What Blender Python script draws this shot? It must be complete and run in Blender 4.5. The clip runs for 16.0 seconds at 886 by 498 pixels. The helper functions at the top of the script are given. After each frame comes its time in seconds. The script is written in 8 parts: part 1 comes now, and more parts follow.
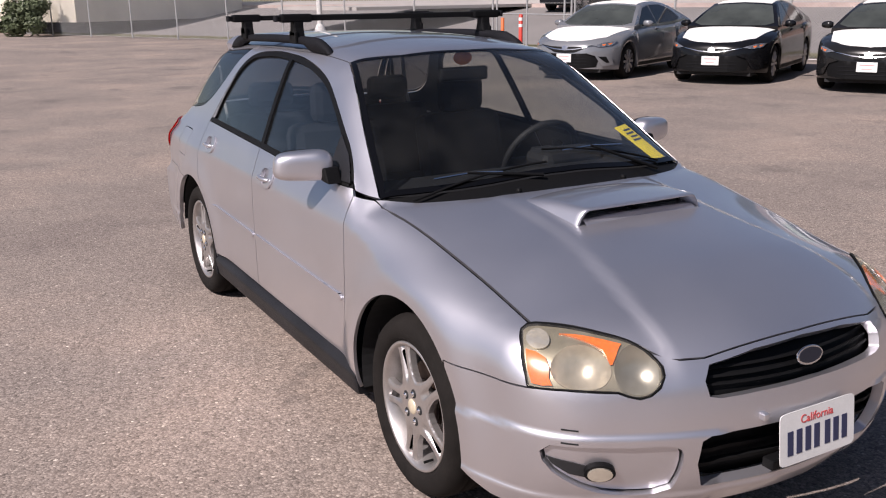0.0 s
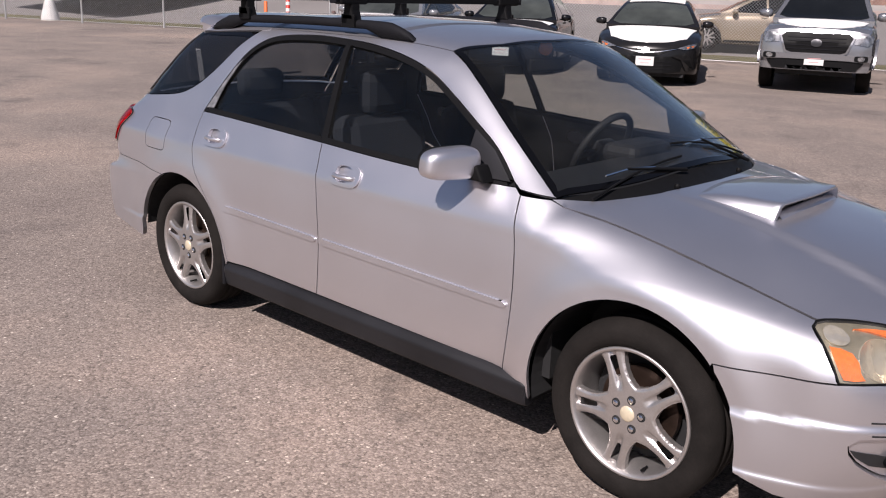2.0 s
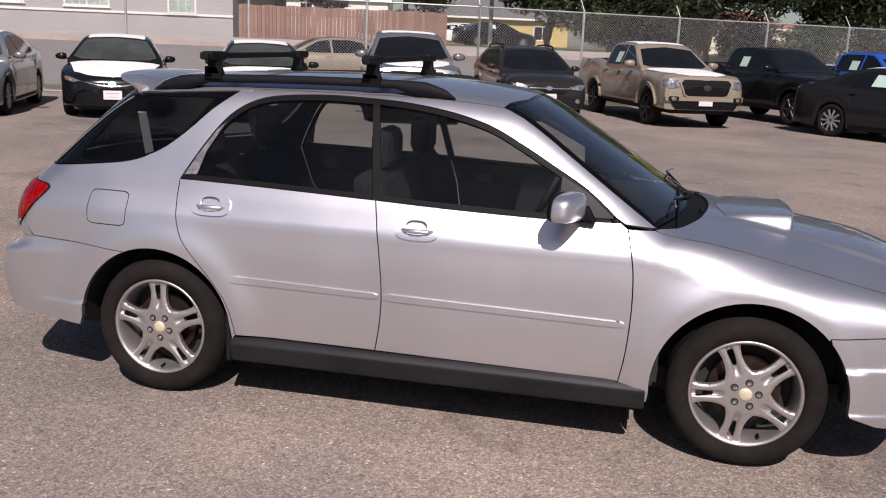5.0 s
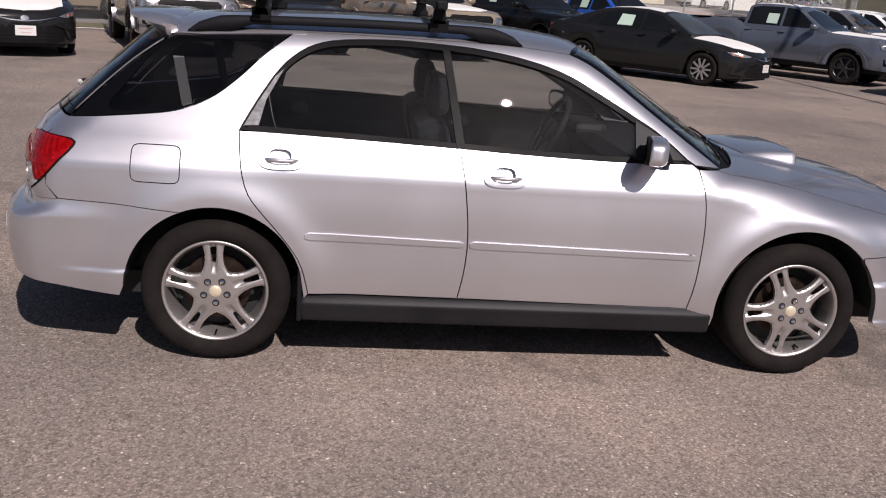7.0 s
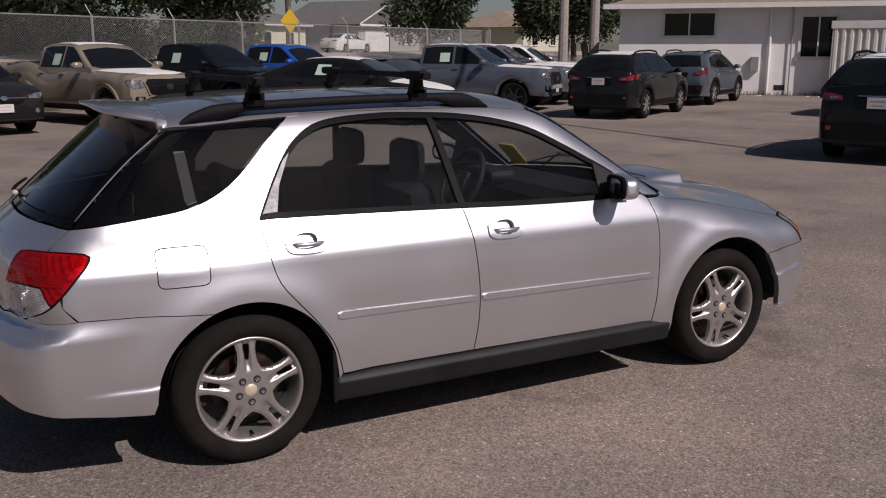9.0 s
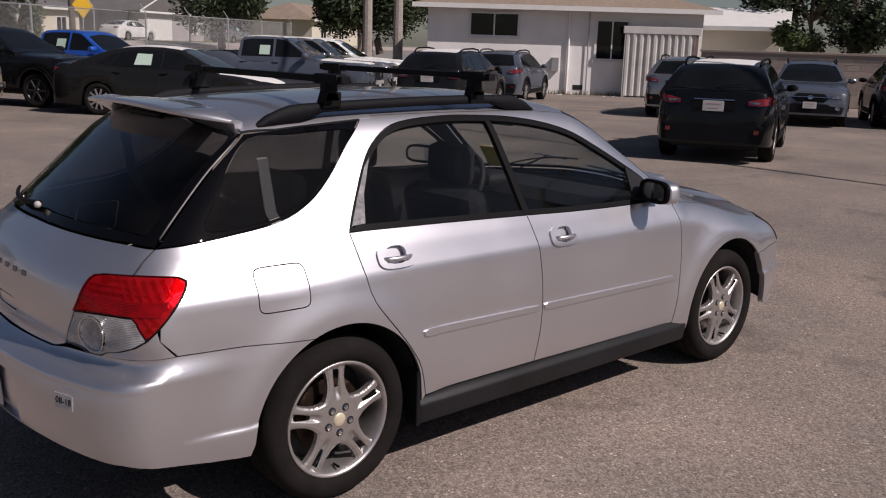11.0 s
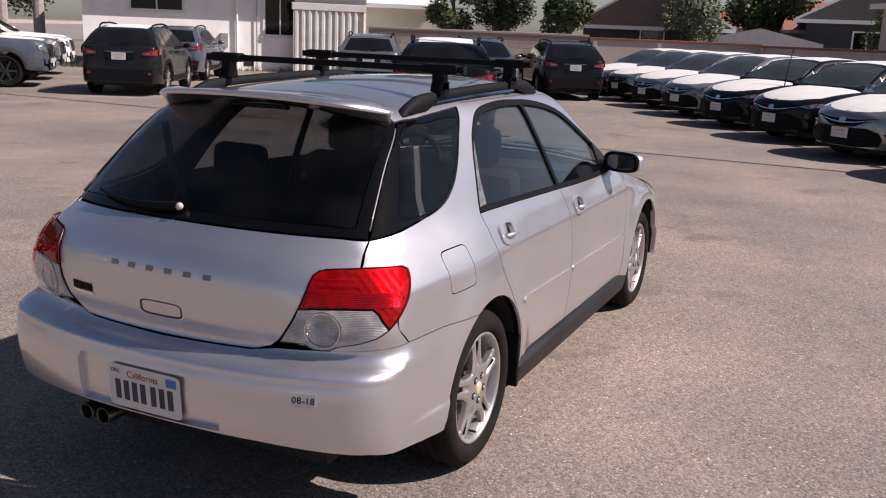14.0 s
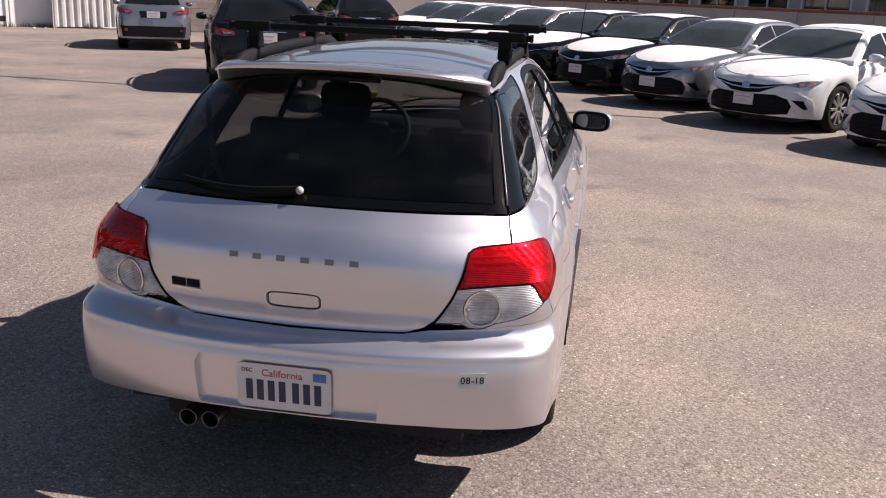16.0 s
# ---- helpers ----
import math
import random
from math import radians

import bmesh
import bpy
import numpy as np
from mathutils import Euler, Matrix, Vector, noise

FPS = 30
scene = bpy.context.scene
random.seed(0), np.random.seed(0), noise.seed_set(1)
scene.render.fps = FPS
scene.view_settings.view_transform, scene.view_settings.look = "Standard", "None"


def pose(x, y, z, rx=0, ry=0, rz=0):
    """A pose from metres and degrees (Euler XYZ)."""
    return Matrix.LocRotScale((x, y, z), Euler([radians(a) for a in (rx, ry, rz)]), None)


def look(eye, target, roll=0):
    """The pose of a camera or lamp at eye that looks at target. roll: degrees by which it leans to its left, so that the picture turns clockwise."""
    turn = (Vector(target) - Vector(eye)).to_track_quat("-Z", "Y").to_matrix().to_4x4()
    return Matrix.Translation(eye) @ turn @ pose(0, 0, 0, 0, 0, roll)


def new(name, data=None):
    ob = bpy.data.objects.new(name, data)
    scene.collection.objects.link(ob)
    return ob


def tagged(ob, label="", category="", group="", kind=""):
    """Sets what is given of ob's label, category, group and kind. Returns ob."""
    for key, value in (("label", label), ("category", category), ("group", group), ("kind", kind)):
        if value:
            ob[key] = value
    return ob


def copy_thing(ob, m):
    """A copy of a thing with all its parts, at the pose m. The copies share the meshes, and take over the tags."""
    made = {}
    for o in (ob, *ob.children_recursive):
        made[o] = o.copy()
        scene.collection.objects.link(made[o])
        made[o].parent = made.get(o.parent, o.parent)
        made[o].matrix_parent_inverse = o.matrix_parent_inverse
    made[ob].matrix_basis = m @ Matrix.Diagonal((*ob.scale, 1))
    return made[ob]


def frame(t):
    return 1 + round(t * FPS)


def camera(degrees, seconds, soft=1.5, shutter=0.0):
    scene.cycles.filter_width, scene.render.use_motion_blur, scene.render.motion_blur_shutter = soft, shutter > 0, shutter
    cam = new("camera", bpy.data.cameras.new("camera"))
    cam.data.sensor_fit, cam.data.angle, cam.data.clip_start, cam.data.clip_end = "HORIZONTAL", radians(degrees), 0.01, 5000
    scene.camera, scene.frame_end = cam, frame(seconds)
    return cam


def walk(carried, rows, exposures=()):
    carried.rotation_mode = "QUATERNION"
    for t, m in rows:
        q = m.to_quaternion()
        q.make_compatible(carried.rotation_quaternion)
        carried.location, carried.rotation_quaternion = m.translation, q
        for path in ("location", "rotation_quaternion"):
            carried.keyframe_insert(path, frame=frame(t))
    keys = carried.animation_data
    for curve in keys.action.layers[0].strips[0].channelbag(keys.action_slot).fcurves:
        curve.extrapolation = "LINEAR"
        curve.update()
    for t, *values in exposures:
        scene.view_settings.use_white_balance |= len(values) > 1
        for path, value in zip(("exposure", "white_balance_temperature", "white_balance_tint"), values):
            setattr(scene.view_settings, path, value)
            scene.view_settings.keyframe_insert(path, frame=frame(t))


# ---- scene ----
from mathutils.bvhtree import BVHTree
from mathutils.geometry import delaunay_2d_cdt

cam = camera(51.7, 16.0, soft=1.1)
PATH = [
    (0, (3.726, -2.03, 1.613), (2.045, -1.088, 1.078), -0.7),
    (0.5, (3.502, -2.412, 1.598), (1.893, -1.365, 1.038), 0.3),
    (1, (3.238, -2.653, 1.592), (1.691, -1.518, 1.026), -0.1),
    (1.5, (2.891, -2.842, 1.624), (1.441, -1.587, 1.055), 0.4),
    (2, (2.602, -3.123, 1.595), (1.304, -1.706, 1.038), 2.0),
    (2.5, (2.316, -3.36, 1.599), (1.263, -1.752, 1.047), 1.1),
    (3, (1.962, -3.53, 1.607), (1.098, -1.815, 1.049), -0.4),
    (3.5, (1.682, -3.887, 1.597), (0.804, -2.145, 1.156), 1.0),
    (4, (1.422, -4.224, 1.617), (0.678, -2.413, 1.209), 2.4),
    (6.5, (-0.367, -4.402, 1.608), (-0.32, -2.479, 1.061), 2.7),
    (7, (-0.768, -4.45, 1.599), (-0.537, -2.542, 1.046), 4.3),
    (7.5, (-1.11, -4.401, 1.592), (-0.69, -2.521, 1.055), 3.3),
    (8, (-1.442, -4.239, 1.631), (-0.885, -2.384, 1.133), 3.0),
    (8.5, (-1.845, -4.192, 1.607), (-1.13, -2.376, 1.171), 3.2),
    (9, (-2.21, -4.153, 1.633), (-1.287, -2.432, 1.205), -0.0),
    (11.5, (-3.33, -3.094, 1.637), (-1.964, -1.704, 1.19), 1.4),
    (12, (-3.635, -2.948, 1.618), (-2.202, -1.637, 1.14), -0.3),
    (12.5, (-3.82, -2.781, 1.629), (-2.291, -1.595, 1.124), 0.2),
    (13, (-3.908, -2.524, 1.628), (-2.287, -1.474, 1.107), 1.2),
    (13.5, (-4.096, -2.279, 1.627), (-2.41, -1.317, 1.145), 2.5),
    (14, (-4.355, -2.027, 1.64), (-2.588, -1.21, 1.182), 2.3),
    (14.5, (-4.421, -1.754, 1.617), (-2.63, -0.994, 1.157), 2.3),
    (15, (-4.452, -1.453, 1.643), (-2.646, -0.749, 1.152), 2.4),
    (15.5, (-4.596, -1.162, 1.632), (-2.756, -0.597, 1.088), 2.5),
    (16, (-4.708, -0.875, 1.657), (-2.808, -0.559, 1.121), 2.4),
]
EXPOSURES = [(t, e, 6560 + 14 * max(0.0, t - 2), 19) for t, e in ((0.0, 0.48), (1.0, 0.53), (2.0, 0.44), (4.0, 0.28), (7.0, 0.06), (8.5, -0.39), (9.0, -0.46), (11.5, -0.12), (12.0, 0.10), (13.0, 0.29), (14.5, 0.53), (16.0, 0.74))]
walk(cam, [(t, look(eye, target, roll)) for t, eye, target, roll in PATH], EXPOSURES)

# ---- world and sun ----
SUN_WAY = Vector((0.212, -0.686, 0.697)).normalized()
world = bpy.data.worlds.new("sky")
scene.world = world
world.use_nodes = True
sky = world.node_tree.nodes.new("ShaderNodeTexSky")
sky.sky_type, sky.sun_disc = "NISHITA", False
sky.sun_elevation = math.asin(SUN_WAY.z)
sky.sun_rotation = math.atan2(SUN_WAY.x, SUN_WAY.y)
sky.dust_density, sky.air_density = 0.8, 0.85
back = world.node_tree.nodes["Background"]
back.inputs[1].default_value = 0.052
world.node_tree.links.new(sky.outputs[0], back.inputs[0])
sun = new("sun", bpy.data.lights.new("sun", "SUN"))
sun.data.energy, sun.data.angle, sun.data.color = 4.9, radians(0.53), (1.0, 0.955, 0.90)
sun.matrix_world = look(SUN_WAY * 60, (0, 0, 0))


# ---- materials ----
def shader(name, color, rough=0.5, metal=0.0, coat=0.0, coat_rough=0.05, grain=0.0, grain_size=40.0, stain=0.0, stain_size=2.0,
           bump=0.0, bump_size=60.0, spec=0.5, random_tint=0.0, rough_var=0.0):
    """A surface with colour variation at two scales, wear in its gloss and fine relief, all in object metres."""
    m = bpy.data.materials.new(name)
    m.use_nodes = True
    t = m.node_tree
    n, ln = t.nodes, t.links
    b = n["Principled BSDF"]
    b.inputs["Roughness"].default_value = rough
    b.inputs["Metallic"].default_value = metal
    b.inputs["Coat Weight"].default_value = coat
    b.inputs["Coat Roughness"].default_value = coat_rough
    b.inputs["Specular IOR Level"].default_value = spec
    base = n.new("ShaderNodeRGB")
    base.outputs[0].default_value = (*color, 1)
    out = base.outputs[0]
    where = n.new("ShaderNodeTexCoord").outputs["Object"]

    def noisy(size, detail=4.0):
        x = n.new("ShaderNodeTexNoise")
        x.inputs["Scale"].default_value, x.inputs["Detail"].default_value = size, detail
        ln.new(where, x.inputs["Vector"])
        return x.outputs["Fac"]

    def scaled(fac, amount, src):
        r = n.new("ShaderNodeMapRange")
        r.inputs["From Min"].default_value, r.inputs["From Max"].default_value = 0.25, 0.75
        r.inputs["To Min"].default_value, r.inputs["To Max"].default_value = 1 - amount, 1 + amount
        ln.new(fac, r.inputs["Value"])
        v = n.new("ShaderNodeVectorMath")
        v.operation = "SCALE"
        ln.new(src, v.inputs[0])
        ln.new(r.outputs[0], v.inputs["Scale"])
        return v.outputs[0]

    if grain:
        out = scaled(noisy(grain_size, 3.0), grain, out)
    if stain:
        out = scaled(noisy(stain_size, 6.0), stain, out)
    if random_tint:
        info = n.new("ShaderNodeObjectInfo")
        out = scaled(info.outputs["Random"], random_tint, out)
    ln.new(out, b.inputs["Base Color"])
    if rough_var:
        r = n.new("ShaderNodeMapRange")
        r.inputs["From Min"].default_value, r.inputs["From Max"].default_value = 0.3, 0.7
        r.inputs["To Min"].default_value, r.inputs["To Max"].default_value = max(rough - rough_var, 0.02), min(rough + rough_var, 1)
        ln.new(noisy(3.0, 5.0), r.inputs["Value"])
        ln.new(r.outputs[0], b.inputs["Roughness"])
    if bump:
        k = n.new("ShaderNodeBump")
        k.inputs["Strength"].default_value, k.inputs["Distance"].default_value = bump, 0.01
        ln.new(noisy(bump_size, 5.0), k.inputs["Height"])
        ln.new(k.outputs[0], b.inputs["Normal"])
    return m


def glass(name, tint, dusty=0.02, cover=1.0):
    """Car or window glass: a tinted clear pane whose mirror sheen grows at grazing angles, and a little dust, which on
    the windscreen also stands in for sky reflection.
    """
    m = bpy.data.materials.new(name)
    m.use_nodes = True
    t = m.node_tree
    n, ln = t.nodes, t.links
    n.remove(n["Principled BSDF"])
    clear, sheen, mix, lay = n.new("ShaderNodeBsdfTransparent"), n.new("ShaderNodeBsdfGlossy"), n.new("ShaderNodeMixShader"), n.new("ShaderNodeLayerWeight")
    clear.inputs["Color"].default_value = (*tint, 1)
    sheen.inputs["Roughness"].default_value = 0.0
    sheen.inputs["Color"].default_value = (cover, cover, cover, 1)
    lay.inputs["Blend"].default_value = 0.5
    power, scale = n.new("ShaderNodeMath"), n.new("ShaderNodeMath")
    power.operation, scale.operation = "POWER", "MULTIPLY_ADD"
    power.inputs[1].default_value = 4.5
    scale.inputs[1].default_value, scale.inputs[2].default_value = 0.9, 0.016
    ln.new(lay.outputs["Facing"], power.inputs[0])
    ln.new(power.outputs[0], scale.inputs[0])
    ln.new(scale.outputs[0], mix.inputs[0])
    ln.new(clear.outputs[0], mix.inputs[1])
    ln.new(sheen.outputs[0], mix.inputs[2])
    dust, dmix, dn, dr = n.new("ShaderNodeBsdfDiffuse"), n.new("ShaderNodeMixShader"), n.new("ShaderNodeTexNoise"), n.new("ShaderNodeMapRange")
    dust.inputs["Color"].default_value = (0.55, 0.53, 0.5, 1)
    dn.inputs["Scale"].default_value, dn.inputs["Detail"].default_value = 5.0, 9.0
    ln.new(n.new("ShaderNodeTexCoord").outputs["Object"], dn.inputs["Vector"])
    dr.inputs["From Min"].default_value, dr.inputs["From Max"].default_value = 0.42, 0.8
    dr.inputs["To Min"].default_value, dr.inputs["To Max"].default_value = dusty * 0.15, dusty
    ln.new(dn.outputs["Fac"], dr.inputs["Value"])
    ln.new(dr.outputs[0], dmix.inputs[0])
    ln.new(mix.outputs[0], dmix.inputs[1])
    ln.new(dust.outputs[0], dmix.inputs[2])
    ln.new(dmix.outputs[0], n["Material Output"].inputs[0])
    return m


def asphalt():
    """Old weathered parking-lot asphalt: pale stones in grey binder, broad bleached and dusty areas, dark oil marks."""
    m = shader("weathered_asphalt", (0.2, 0.18, 0.165), 0.92)
    t = m.node_tree
    n, ln = t.nodes, t.links
    b = n["Principled BSDF"]
    where = n.new("ShaderNodeTexCoord").outputs["Object"]

    def vor(scale):
        x = n.new("ShaderNodeTexVoronoi")
        x.inputs["Scale"].default_value = scale
        ln.new(where, x.inputs["Vector"])
        return x

    def noi(scale, detail=5.0, rough=0.6):
        x = n.new("ShaderNodeTexNoise")
        x.inputs["Scale"].default_value, x.inputs["Detail"].default_value, x.inputs["Roughness"].default_value = scale, detail, rough
        ln.new(where, x.inputs["Vector"])
        return x

    def ramp(src, *stops):
        r = n.new("ShaderNodeValToRGB")
        e = r.color_ramp.elements
        for k, (p, c) in enumerate(stops):
            if k > 1:
                e.new(p)
            e[k].position, e[k].color = p, (*c, 1)
        ln.new(src, r.inputs[0])
        return r.outputs[0]

    def mix(kind, fac, a, c):
        x = n.new("ShaderNodeMix")
        x.data_type, x.blend_type = "RGBA", kind
        if isinstance(fac, float):
            x.inputs[0].default_value = fac
        else:
            ln.new(fac, x.inputs[0])
        for s, v in ((6, a), (7, c)):
            if isinstance(v, tuple):
                x.inputs[s].default_value = (*v, 1)
            else:
                ln.new(v, x.inputs[s])
        return x.outputs[2]

    stones = vor(104.0)
    col = ramp(stones.outputs["Color"], (0.0, (0.098, 0.082, 0.074)), (0.30, (0.195, 0.164, 0.149)), (0.70, (0.272, 0.232, 0.212)), (0.90, (0.345, 0.298, 0.270)), (0.985, (0.62, 0.565, 0.51)))
    joint = ramp(stones.outputs["Distance"], (0.25, (1, 1, 1)), (0.8, (0.72, 0.70, 0.69)))
    col = mix("MULTIPLY", 1.0, col, joint)
    fine = ramp(noi(190.0, 3.0).outputs["Fac"], (0.3, (0.72, 0.72, 0.72)), (0.7, (1.28, 1.27, 1.25)))
    col = mix("MULTIPLY", 1.0, col, fine)
    mid = ramp(noi(26.0, 5.0, 0.7).outputs["Fac"], (0.30, (0.84, 0.835, 0.83)), (0.70, (1.17, 1.165, 1.16)))
    col = mix("MULTIPLY", 1.0, col, mid)
    broad = ramp(noi(0.42, 7.0).outputs["Fac"], (0.30, (0.76, 0.74, 0.74)), (0.48, (1.0, 0.99, 0.97)), (0.68, (1.36, 1.28, 1.20)))
    col = mix("MULTIPLY", 1.0, col, broad)
    dust = ramp(noi(1.3, 8.0, 0.7).outputs["Fac"], (0.55, (0, 0, 0)), (0.78, (0.5, 0.5, 0.5)))
    col = mix("MIX", dust, col, (0.36, 0.295, 0.245))
    oil = ramp(noi(0.75, 6.0, 0.7).outputs["Fac"], (0.565, (0, 0, 0)), (0.66, (0.5, 0.5, 0.5)))
    col = mix("MIX", oil, col, (0.07, 0.06, 0.058))
    ln.new(col, b.inputs["Base Color"])
    bp = n.new("ShaderNodeBump")
    bp.inputs["Strength"].default_value, bp.inputs["Distance"].default_value = 0.45, 0.004
    ln.new(stones.outputs["Distance"], bp.inputs["Height"])
    bp.invert = True
    ln.new(bp.outputs[0], b.inputs["Normal"])
    return m


SILVER = shader("silver_paint", (0.640, 0.630, 0.670), 0.395, 0.92, coat=1.0, coat_rough=0.03, grain=0.05, grain_size=900.0, stain=0.03, stain_size=2.2, rough_var=0.025)
BLACK_TRIM = shader("black_trim", (0.006, 0.006, 0.0065), 0.55, spec=0.10, grain=0.2, grain_size=200.0, rough_var=0.08)
GREY_PLASTIC = shader("grey_plastic", (0.008, 0.008, 0.010), 0.66, spec=0.14, grain=0.15, grain_size=300.0, stain=0.2, stain_size=5.0, bump=0.15, bump_size=500.0)
SKIRT = shader("weathered_sill", (0.012, 0.012, 0.014), 0.5, spec=0.25, grain=0.15, grain_size=300.0, stain=0.35, stain_size=4.0, bump=0.15, bump_size=500.0)
RUBBER = shader("tyre_rubber", (0.0115, 0.0098, 0.0090), 0.88, spec=0.15, grain=0.15, grain_size=120.0, stain=0.35, stain_size=9.0, bump=0.2, bump_size=300.0)
ALLOY = shader("alloy", (0.50, 0.475, 0.465), 0.40, 0.88, grain=0.06, grain_size=200.0, stain=0.12, stain_size=16.0, rough_var=0.06)
CHROME = shader("chrome", (0.75, 0.75, 0.76), 0.12, 1.0, rough_var=0.05)
DARK = shader("dark_inner", (0.010, 0.010, 0.011), 0.8, grain=0.2, grain_size=30.0)
CLOTH = shader("seat_cloth", (0.011, 0.012, 0.015), 0.95, spec=0.2, grain=0.3, grain_size=250.0, stain=0.15, stain_size=8.0, bump=0.2, bump_size=500.0)
DASH = shader("dash_vinyl", (0.011, 0.011, 0.012), 0.6, spec=0.25, grain=0.15, grain_size=400.0, bump=0.2, bump_size=700.0)
GLASS = glass("car_glass", (0.85, 0.87, 0.87), 0.006)
TINTED = glass("tinted_glass", (0.45, 0.46, 0.475), 0.008)
# dust set higher here, also to paint in a pale veil of reflected sky
WINDSCREEN = glass("windscreen_glass", (0.84, 0.86, 0.855), 0.013)
BLACK_GLASS = shader("printed_glass", (0.003, 0.003, 0.0035), 0.02, spec=0.25)
ASPHALT = asphalt()


# ---- building helpers ----
def mesh_of(name, bm, material, smooth=False):
    d = bpy.data.meshes.new(name)
    bm.to_mesh(d)
    bm.free()
    for one in (material if isinstance(material, (list, tuple)) else [material]):
        d.materials.append(one)
    if smooth:
        d.shade_smooth()
    return d


def part(name, bm, material, parent=None, label="", smooth=False):
    """One mesh object, under a thing or a part."""
    ob = new(name, mesh_of(name, bm, material, smooth))
    ob.parent = parent
    if label:
        ob["label"] = label
    return ob


def thing(name, m, label, category, group="", kind=""):
    ob = new(name)
    ob.matrix_basis = m
    ob.empty_display_size = 0.2
    return tagged(ob, label, category, group, kind)


def box(bm, x0, x1, y0, y1, z0, z1, bevel=0.0, mat=0, m=None):
    vs = [bm.verts.new((x, y, z)) for x in (x0, x1) for y in (y0, y1) for z in (z0, z1)]
    fs = [bm.faces.new([vs[i] for i in f]) for f in ((0, 1, 3, 2), (4, 6, 7, 5), (0, 4, 5, 1), (2, 3, 7, 6), (0, 2, 6, 4), (1, 5, 7, 3))]
    for f in fs:
        f.material_index = mat
    if bevel:
        es = list({e for f in fs for e in f.edges})
        r = bmesh.ops.bevel(bm, geom=es, offset=bevel, segments=2, affect="EDGES", profile=0.5)
        vs = list({v for f in r["faces"] for v in f.verts} | {v for v in vs if v.is_valid})
        for f in r["faces"]:
            f.material_index = mat
    if m is not None:
        bmesh.ops.transform(bm, matrix=m, verts=[v for v in vs if v.is_valid])
    return bm


def boxed(*a, **k):
    return box(bmesh.new(), *a, **k)


def lathe(bm, profile, segments=48, axis="y", mat=0, m=None):
    """Turns (radius, along) pairs round an axis."""
    rings = []
    for r, h in profile:
        ring = []
        for i in range(segments):
            a = 2 * math.pi * i / segments
            c, s = r * math.cos(a), r * math.sin(a)
            p = {"y": (c, h, s), "z": (c, s, h), "x": (h, c, s)}[axis]
            ring.append(bm.verts.new(m @ Vector(p) if m is not None else p))
        rings.append(ring)
    for a, b in zip(rings, rings[1:]):
        for i in range(segments):
            f = bm.faces.new((a[i], a[(i + 1) % segments], b[(i + 1) % segments], b[i]))
            f.material_index = mat
    return rings


def tube(bm, points, radius, segments=8, mat=0, caps=True):
    """A round bar along points; radius may be a list."""
    pts = [Vector(p) for p in points]
    rs = radius if isinstance(radius, (list, tuple)) else [radius] * len(pts)
    rings = []
    for i, p in enumerate(pts):
        d = (pts[min(i + 1, len(pts) - 1)] - pts[max(i - 1, 0)]).normalized()
        u = d.cross(Vector((0, 0, 1)))
        u = (u if u.length > 0.05 else d.cross(Vector((1, 0, 0)))).normalized()
        w = d.cross(u)
        rings.append([bm.verts.new(p + (u * math.cos(a) + w * math.sin(a)) * rs[i]) for a in (2 * math.pi * k / segments for k in range(segments))])
    for a, b in zip(rings, rings[1:]):
        for i in range(segments):
            bm.faces.new((a[i], a[(i + 1) % segments], b[(i + 1) % segments], b[i])).material_index = mat
    if caps:
        for r in (rings[0][::-1], rings[-1]):
            bm.faces.new(r).material_index = mat
    return bm


def prism(bm, outline, y0, y1, plane="xz", mat=0, bevel=0.0):
    """An outline in a plane, pulled from y0 to y1 across it."""
    def at(u, v, w):
        return {"xz": (u, w, v), "xy": (u, v, w), "yz": (w, u, v)}[plane]
    a = [bm.verts.new(at(u, v, y0)) for u, v in outline]
    b = [bm.verts.new(at(u, v, y1)) for u, v in outline]
    fs = [bm.faces.new(a), bm.faces.new(b[::-1])]
    n = len(a)
    fs += [bm.faces.new((a[i], b[i], b[(i + 1) % n], a[(i + 1) % n])) for i in range(n)]
    bmesh.ops.recalc_face_normals(bm, faces=fs)
    for f in fs:
        f.material_index = mat
    if bevel:
        r = bmesh.ops.bevel(bm, geom=list({e for f in fs[:2] for e in f.edges}), offset=bevel, segments=2, affect="EDGES", profile=0.5)
        for f in r["faces"]:
            f.material_index = mat
    return bm

# ---- the wagon's body as one smooth form ----
def curve(v, xs, ys):
    """smooth monotone-ish cubic through the given stations"""
    xs, ys = np.array(xs, float), np.array(ys, float)
    m = np.gradient(ys, xs)
    v = np.clip(v, xs[0], xs[-1])
    i = np.clip(np.searchsorted(xs, v) - 1, 0, len(xs) - 2)
    h = xs[i + 1] - xs[i]
    s = (v - xs[i]) / h
    return ((2*s**3 - 3*s**2 + 1) * ys[i] + (s**3 - 2*s**2 + s) * h * m[i] + (3*s**2 - 2*s**3) * ys[i+1] + (s**3 - s**2) * h * m[i+1])


def smax(a, b, k):
    h = np.maximum(k - np.abs(a - b), 0) / k
    return np.maximum(a, b) + h * h * k / 4


def smin(a, b, k):
    return -smax(-a, -b, k)


def step(a, b, v):
    s = np.clip((v - a) / (b - a), 0, 1)
    return s * s * (3 - 2 * s)
AXLE, HUB = 1.2625, 0.308


